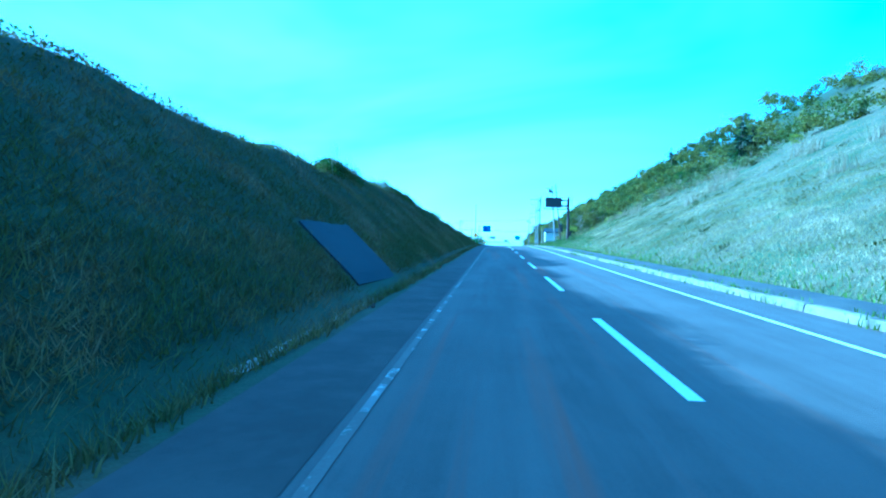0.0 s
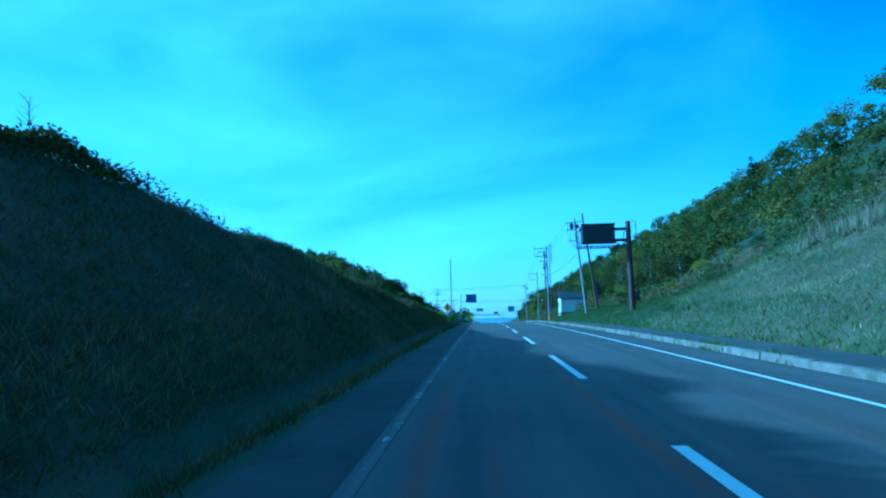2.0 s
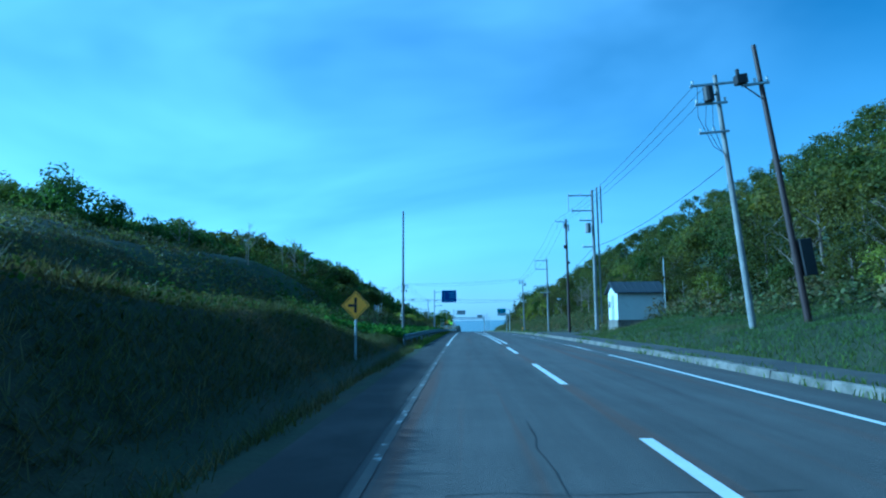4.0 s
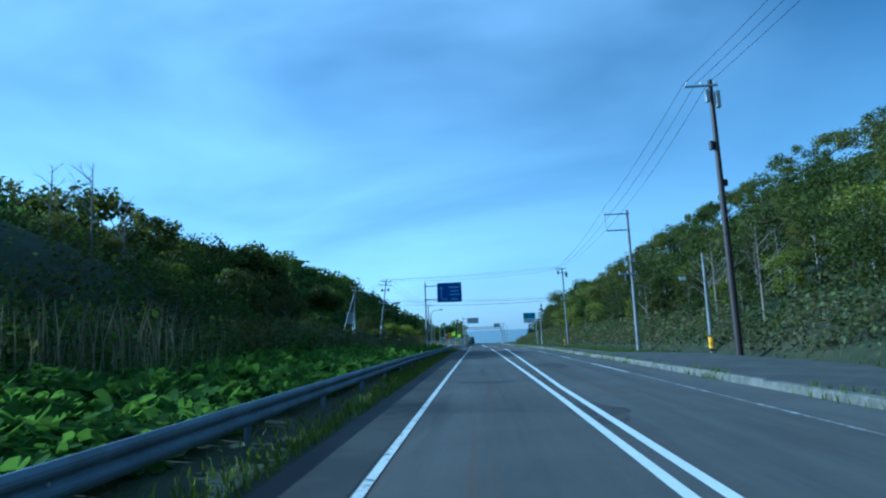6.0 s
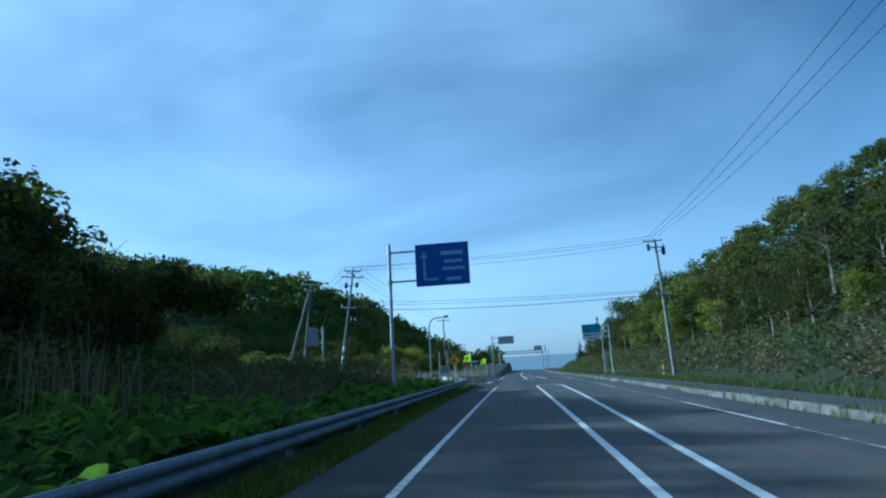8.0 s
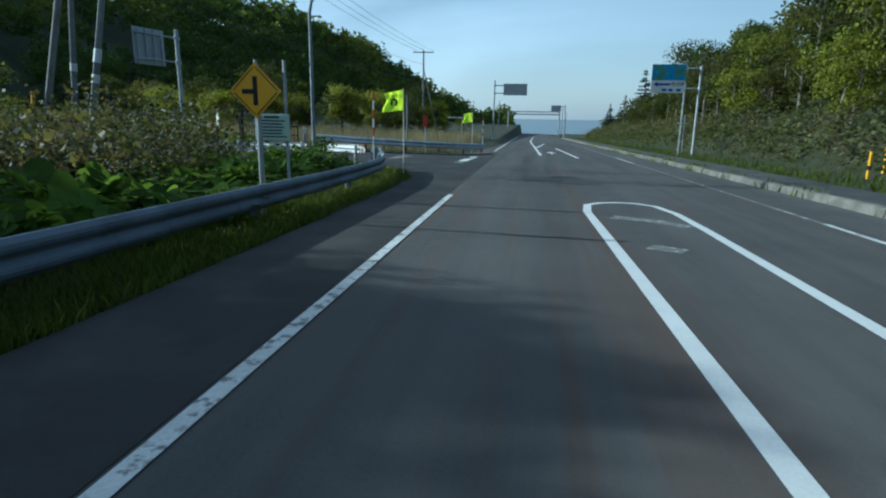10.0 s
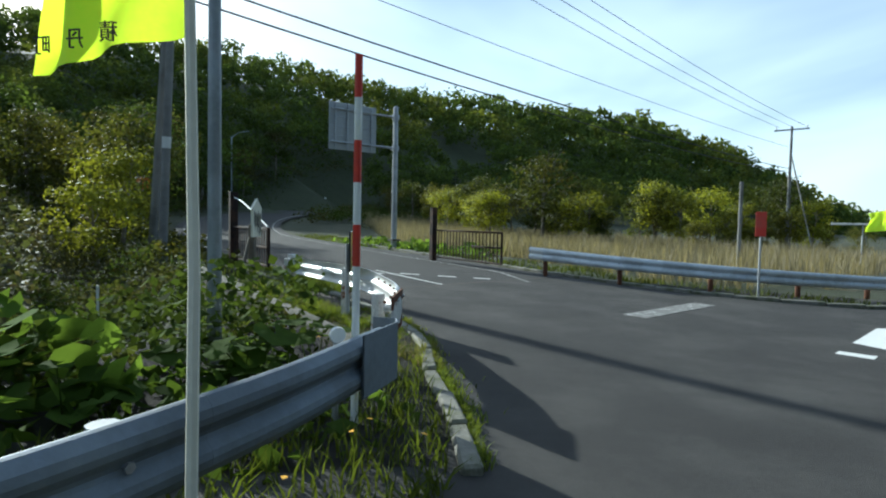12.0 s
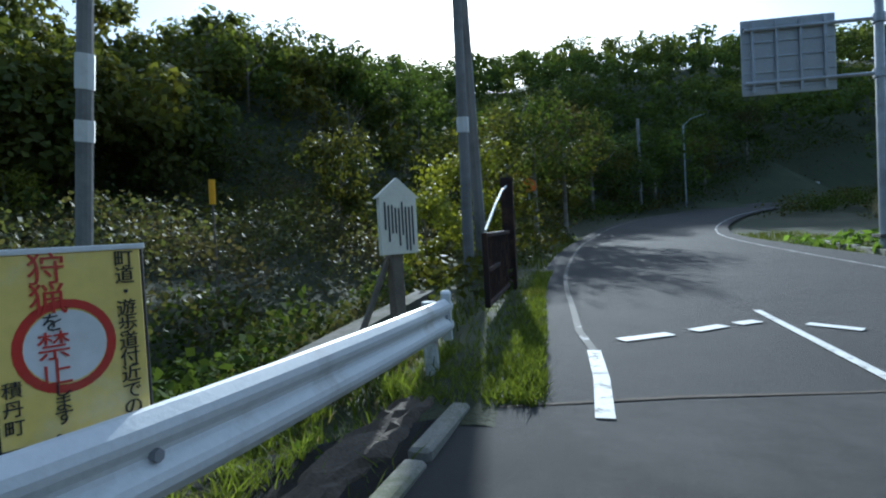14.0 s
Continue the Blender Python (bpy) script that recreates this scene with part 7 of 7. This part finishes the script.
shrub_field("bank_weeds", n, cx[kx] + rng.normal(0, 1, n) * spread, cy[kx] + rng.normal(0, 1, n) * spread, 0.10, 0.05, 0.38, M_LEAF, "green weed clumps dotted over the dry bank", 1.0, "weeds")
n = 7000
y = rng.uniform(-2, 130, n)
x = 6.4 + rng.gamma(1.2, 0.35, n)
blade_field("verge_grass", x, y, 0.2, 0.04, M_GRASS, "green grass edging the footway", 0.6)
n = 1600
cx, cy = rng.uniform(14, 24, 26), rng.uniform(18, 100, 26)
kx = rng.integers(0, 26, n)
blade_field("pampas_tufts", cx[kx] + rng.normal(0, 0.45, n), cy[kx] + rng.normal(0, 0.45, n), 1.3, 0.045, M_REED, "pale dry tussocks on the bank", 0.45)
n = 300000
y = -1 + 123 * rng.uniform(0, 1, n) ** 1.2
x = -(4.6 + rng.gamma(1.7, 3.0, n))
k = x > -24
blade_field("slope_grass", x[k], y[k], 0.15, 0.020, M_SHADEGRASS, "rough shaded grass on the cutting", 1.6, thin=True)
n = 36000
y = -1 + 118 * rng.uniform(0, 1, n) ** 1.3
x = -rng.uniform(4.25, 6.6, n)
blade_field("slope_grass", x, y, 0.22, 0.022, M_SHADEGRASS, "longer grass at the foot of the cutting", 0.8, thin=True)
n = 900
cx, cy = rng.uniform(-12, -6, 18), rng.uniform(10, 95, 18)
kx = rng.integers(0, 18, n)
blade_field("dry_tufts", cx[kx] + rng.normal(0, 0.35, n), cy[kx] + rng.normal(0, 0.35, n), 0.55, 0.018, M_REED, "pale dead stems on the cutting", 0.5)
n = 9000
y = rng.uniform(2, 105, n)
top = np.interp(y, [-60, 40, 48, 58, 66, 75, 85, 95, 105, 115, 125], [4.75, 4.75, 5.0, 4.5, 3.6, 2.8, 2.1, 1.4, 0.8, 0.25, 0])
x = -(5 + top / 0.86 + rng.normal(0.6, 0.5, n))
shrub_field("hedge_scrub", n, x, y, 0.10, 0.03, 0.32, M_LEAF_DARK, "low scrub along the top of the cutting")
n = 15000
y = rng.uniform(-2, 189, n)
x = -(3.95 + rng.gamma(1.8, 0.22, n))
late = y > 110
blade_field("verge_grass", x[late], y[late], 0.17, 0.03, M_GRASS, "green weeds along the road edge", 0.6)
patchy = ~late & (np.sin(y * 0.9) + np.sin(y * 0.37 + 1) > -0.3)
# shade-toned blades here, so the verge below the cutting reads dark
blade_field("verge_grass", x[patchy] - 0.1, y[patchy], 0.14, 0.022, M_SHADEGRASS, "patchy rough grass where the cutting meets the road", 0.9)
# rubble washed down below the ground sheet
n = 260
ry, rx_ = rng.uniform(9, 27, n), rng.gamma(2.0, 0.16, n) - 5.1
vs, fs, o = [], [], 0
CUBE_F = np.array([0, 2, 3, 1, 4, 5, 7, 6, 0, 1, 5, 4, 2, 6, 7, 3, 0, 4, 6, 2, 1, 3, 7, 5])
CUBE_V = np.array([(a, b, c) for c in (-1, 1) for b in (-1, 1) for a in (-1, 1)], float)
for xq, yq in zip(rx_, ry):
    q = CUBE_V * rng.uniform(0.5, 1.0, (8, 3)) * rng.uniform(0.02, 0.075) * np.array([1, 1, 0.6])
    vs.append(q + np.array([xq, yq, float(ground_z(xq, yq)) + 0.03]))
    fs.append(CUBE_F + o)
    o += 8
stuff("rubble", np.concatenate(vs), np.concatenate(fs), 4, M_RUBBLE, "brown stones and earth washed into the gutter", "rubble")
n = 9000
y = rng.normal(31, 1.7, n)
x = -(10.5 + rng.normal(0.2, 0.4, n))
shrub_field("hedge_scrub", n, x, y, 0.10, 0.1, 0.8, M_LEAF_DARK, "bushy clump on the crest of the cutting")
n = 24000
x, y = scatter(n, -34, -9.5, 78, 128)
k = (x < -(6.5 + np.interp(y, [75, 115], [3.5, 1.0]))) & (np.sin(x * 0.6 + 1.5 * np.sin(y * 0.23)) + np.sin(y * 0.4 + x * 0.13) > -0.4)
shrub_field("undergrowth", n, x[k], y[k], 0.13, 0.05, 0.5, M_SHRUB, "sunlit brown-green scrub above the cutting", 1.5)
n = 14000
x, y = scatter(n, -62, -24, 170, 201)
k = y < 199 - (x + 16) * 0.22
shrub_field("undergrowth", n, x[k], y[k], 0.30, 0.4, 2.0, M_LEAF, "leafy scrub covering the slope beyond the stream", 2.4)
n = 80000
x, y = scatter(n, -32, -7, 70, 126)
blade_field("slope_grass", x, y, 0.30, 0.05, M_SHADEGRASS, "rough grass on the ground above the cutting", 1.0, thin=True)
n = 14000
y = rng.normal(53, 4.0, n)
x = -(10.4 + rng.normal(0.4, 0.4, n))
shrub_field("hedge_scrub", n, x, y, 0.10, 0.1, 0.75, M_LEAF_DARK, "leafy scrub on the crest of the cutting")
# grass round the guardrail end and the junction island
n = 26000
x, y = scatter(n, -5.0, -4.1, 140, 195)
blade_field("verge_grass", x, y, 0.17, 0.02, M_GRASS, "low grass creeping onto the shoulder", 0.7)
n = 26000
x, y = scatter(n, -6.6, -3.9, 172, 196.2)
blade_field("verge_grass", x, y, 0.2, 0.016, M_GRASS, "fresh green grass beside the guardrail", 0.6)
n = 100000
x, y = scatter(n, -12.5, -4.5, 193.6, 198.2)
k = y > 196.36 - (x + 9) * 0.22
k &= ~((x > -10.9) & (x < -9.2) & (y > 197.2) & (rng.uniform(0, 1, n) < 0.85))
tuft = np.sin(x * 5.1 + 1.7 * np.sin(y * 4.3)) * np.sin(y * 6.3 + 1.4 * np.sin(x * 3.7)) + 0.5 * np.sin(x * 13 + y * 9) * np.sin(y * 15 - x * 4)
k &= rng.uniform(0, 1, n) < np.clip(0.70 + 0.75 * tuft, 0.28, 1.0)
x, y, tuft = x[k], y[k], tuft[k]
tall = tuft + rng.normal(0, 0.15, len(x)) > 0.42
dry = ~tall & (rng.uniform(0, 1, len(x)) < 0.30)
blade_field("verge_grass", x[tall], y[tall], 0.17, 0.012, M_GRASS, "taller sunlit grass tufts on the junction island", 0.8, dz=0.05)
blade_field("verge_grass", x[~tall & ~dry], y[~tall & ~dry], 0.085, 0.012, M_GRASS, "short patchy grass on the junction island", 0.9, dz=0.05)
blade_field("verge_grass", x[dry], y[dry], 0.08, 0.010, M_REED, "dead straw among the island grass", 1.3, dz=0.05)
n = 5200
x, y = scatter(n, -10.5, -4.7, 193.8, 197.4)
k = (y > 196.5 - (x + 9) * 0.22) & (np.sin(x * 3.9 + 2 * np.sin(y * 2.7)) * np.sin(y * 4.9 + x) > 0.25)
shrub_field("weeds", n, x[k], y[k], 0.045, 0.06, 0.17, M_BUTTERBUR, "small broad-leaved weeds in the island grass", 0.5, "weeds")
# grass creeping over the kerb on to the asphalt
def fringe(path, n, spread, h, label, side=1):
    seg = rng.integers(0, len(path) - 1, n)
    t = rng.uniform(0, 1, n)
    q = np.array([p[:2] for p in path])
    c = q[seg] * (1 - t[:, None]) + q[seg + 1] * t[:, None]
    d = q[seg + 1] - q[seg]
    d /= np.linalg.norm(d, axis=1)[:, None]
    w = side * rng.gamma(1.5, spread, n) * (0.35 + 0.65 * np.abs(np.sin(c[:, 0] * 4.3 + np.sin(c[:, 1] * 7))))
    x, y = c[:, 0] + d[:, 1] * w, c[:, 1] - d[:, 0] * w
    v, f = blades(rng, np.stack([x, y, base_z(x, y) - 0.005], 1), h, 0.013, 0.8)
    stuff("verge_grass", v, f, 3, M_GRASS, label, "grass")


fringe([(-8.9, 197.44), (-8.3, 197.22), (-7.2, 196.58), (-6.4, 195.83), (-5.6, 195.23), (-4.9, 194.58)][::-1], 1700, 0.035, 0.075, "grass and weeds growing out of the kerb joint")
n = 26000
x, y = scatter(n, -33, -3.0, 203.5, 214)
k = y < 206.9 + 0.24 * np.abs(x + 7)
blade_field("verge_grass", x[k], y[k], 0.19, 0.026, M_GRASS, "green grass below the far guardrail", 0.6)
n = 14000
y = rng.uniform(125, 290, n)
x = 6.1 + rng.gamma(2.2, 0.9, n)
blade_field("verge_grass", x, y, 0.22, 0.04, M_GRASS, "green verge behind the footway", 0.6)
n = 9000
x, y = scatter(n, -40, -10.8, 196.5, 204)
k = (y < 199.0 - (x + 13) * 0.26) & (y > 196.8 - (x + 13) * 0.1)
blade_field("verge_grass", x[k], y[k], 0.2, 0.025, M_GRASS, "grass edge of the side road", 0.6)
fringe([(p[0] + 0.02, p[1] - p[2] / 2 + 0.08) for p in SIDE if -19 < p[0] < -10.5], 4200, 0.2, 0.10, "grass along the edge of the side road", -1)
# yellow flowers
n = 60
x, y = scatter(n, -7.8, -4.2, 191, 197.2)
keep = ~paved(x, y)
p = on_ground(x[keep], y[keep], 0.17)
v, f = leaf_quads(rng, p, np.tile([[0, 0, 1.0]], (len(p), 1)), 0.045, 1.0, 0.3)
stuff("dandelions", v, f, 4, M_YELLOW, "small yellow dandelion flowers in the grass", "flowers")

# scrub on the cut sides of the side road
n = 60000
i = rng.integers(8, len(SC), n)
side = rng.choice([-1.0, 1.0], n)
dd = SC[i]
pv = SC[np.minimum(i + 1, len(SC) - 1)] - SC[np.maximum(i - 1, 0)]
ln = np.hypot(pv[:, 0], pv[:, 1])
off = side * (dd[:, 2] / 2 + 1.6 + rng.gamma(1.6, 3.2, n))
x = dd[:, 0] - pv[:, 1] / ln * off + rng.normal(0, 0.8, n)
y = dd[:, 1] + pv[:, 0] / ln * off + rng.normal(0, 0.8, n)
k = (x < -26) & ((side > 0) | (x < -42))
shrub_field("undergrowth", n, x[k], y[k], 0.2, 0.3, 1.5, M_LEAF_DARK, "dense green scrub beside the side road", 1.8)
n = 12000
x, y = scatter(n, -46, -14, 206.5, 222)
k = y > 211.0 + 0.45 * np.abs(x + 16)
shrub_field("undergrowth", n, x[k], y[k], 0.12, 0.1, 0.5, M_SHRUB, "weeds among the reeds", 1.5)

# weeds growing in the kerb joint
n = 5200
cy = np.concatenate([rng.uniform(8, 120, 60), rng.uniform(125, 235, 70)])
kx = rng.integers(0, len(cy), n)
y = cy[kx] + rng.normal(0, 0.45, n)
x = KERB_X + np.where(rng.uniform(0, 1, n) < 0.35, -0.04, 0.24) + rng.normal(0, 0.05, n)
p = np.stack([x, y, zr(y) + np.where(x > KERB_X, 0.12, 0.0)], 1)
v, f = blades(rng, p, 0.17, 0.022, 0.6)
stuff("weeds", v, f, 3, M_GRASS, "weeds sprouting along the kerb joints", "weeds")

# ---- kerb stones ----
kerb = tagged(empty("kerb", KERB_X, 0, 0), "pale concrete kerb stones, chipped and uneven", "kerb", kind="structure")
KM = []
for i in range(4):
    r = random.Random(40 + i)
    bm = bmesh.new()
    j = lambda a: r.uniform(-a, a)
    L = 1.0
    out = [(-0.02, -0.15), (0.02 + j(0.008), 0.15 + j(0.012)), (0.045, 0.175 + j(0.01)), (0.2, 0.17 + j(0.008)), (0.2, -0.15)]
    sec = []
    for t in (-1, -0.35, 0.3, 1):
        e = 0.006 if abs(t) == 1 else 0.0
        sec.append([bm.verts.new((px + j(0.006) + (e if 0 < k < 4 else 0), t * (L - 0.008), pz + j(0.006) - (e if 0 < k < 4 else 0))) for k, (px, pz) in enumerate(out)])
    for a, b in zip(sec, sec[1:]):
        for k in range(4):
            bm.faces.new((a[k], a[k + 1], b[k + 1], b[k]))
    bm.faces.new(sec[0])
    bm.faces.new(sec[-1][::-1])
    bmesh.ops.recalc_face_normals(bm, faces=bm.faces[:])
    me = bpy.data.meshes.new("kerb_stone")
    bm.to_mesh(me)
    bm.free()
    me.materials.append(M_CONCRETE)
    KM.append(me)
rk = random.Random(8)
for k in range(-4, 140):
    y = k * 2.0 + 1
    o = new("kerb_stone", KM[rk.randrange(4)])
    o.parent = kerb
    slope = math.degrees(math.atan2(float(zr(y + 1) - zr(y - 1)), 2))
    o.matrix_basis = pose(rk.uniform(-0.015, 0.015), y, float(zr(y)) + rk.uniform(-0.015, 0.01), slope, 0, rk.uniform(-0.4, 0.4))
# curved kerb of the island
isl = tagged(empty("kerb", -7, 196.3, 0), "low curved concrete kerb round the grass island", "kerb", kind="structure")
CK = curve_pts([(-4.9, 194.5), (-5.6, 195.15), (-6.4, 195.75), (-7.2, 196.5), (-8.3, 197.14), (-9.6, 197.6), (-10.75, 197.98)], 3)
CK = CK[::2] + CK[-1:]
rk = random.Random(91)
for a, b in zip(CK, CK[1:]):
    L = math.dist(a, b)
    if L < 0.1:
        continue
    bm = bmesh.new()
    add_box(bm, -L / 2 + rk.uniform(0.004, 0.02), L / 2 - rk.uniform(0.004, 0.02), -0.06, 0.06, -0.2, 0.055 + rk.uniform(-0.025, 0.012), 0.018)
    o = part("kerb_stone", bm, M_KERB_OLD, isl)
    cx, cy = (a[0] + b[0]) / 2, (a[1] + b[1]) / 2
    o.matrix_basis = pose(cx + 7, cy - 196.3, float(base_z(cx, cy)), rk.uniform(-3, 3), rk.uniform(-1, 1), math.degrees(math.atan2(b[1] - a[1], b[0] - a[0])) + rk.uniform(-1.5, 1.5))
far_k = tagged(empty("kerb", -7, 205, 0), "low concrete kerb below the far guardrail", "kerb", kind="structure")
CK = curve_pts([(-3.3, 208.5), (-4.5, 206.1), (-7.4, 205.0), (-10.7, 205.4), (-14.0, 206.3), (-20, 208.0), (-27, 210.5)], 4)
for a, b in zip(CK, CK[1:]):
    L = math.dist(a, b)
    bm = bmesh.new()
    add_box(bm, -L / 2 + 0.006, L / 2 - 0.006, -0.07, 0.07, -0.2, 0.08, 0.012)
    o = part("kerb_stone", bm, M_KERB_OLD, far_k)
    cx, cy = (a[0] + b[0]) / 2, (a[1] + b[1]) / 2
    o.matrix_basis = pose(cx + 7, cy - 205, float(base_z(cx, cy)), 0, 0, math.degrees(math.atan2(b[1] - a[1], b[0] - a[0])))
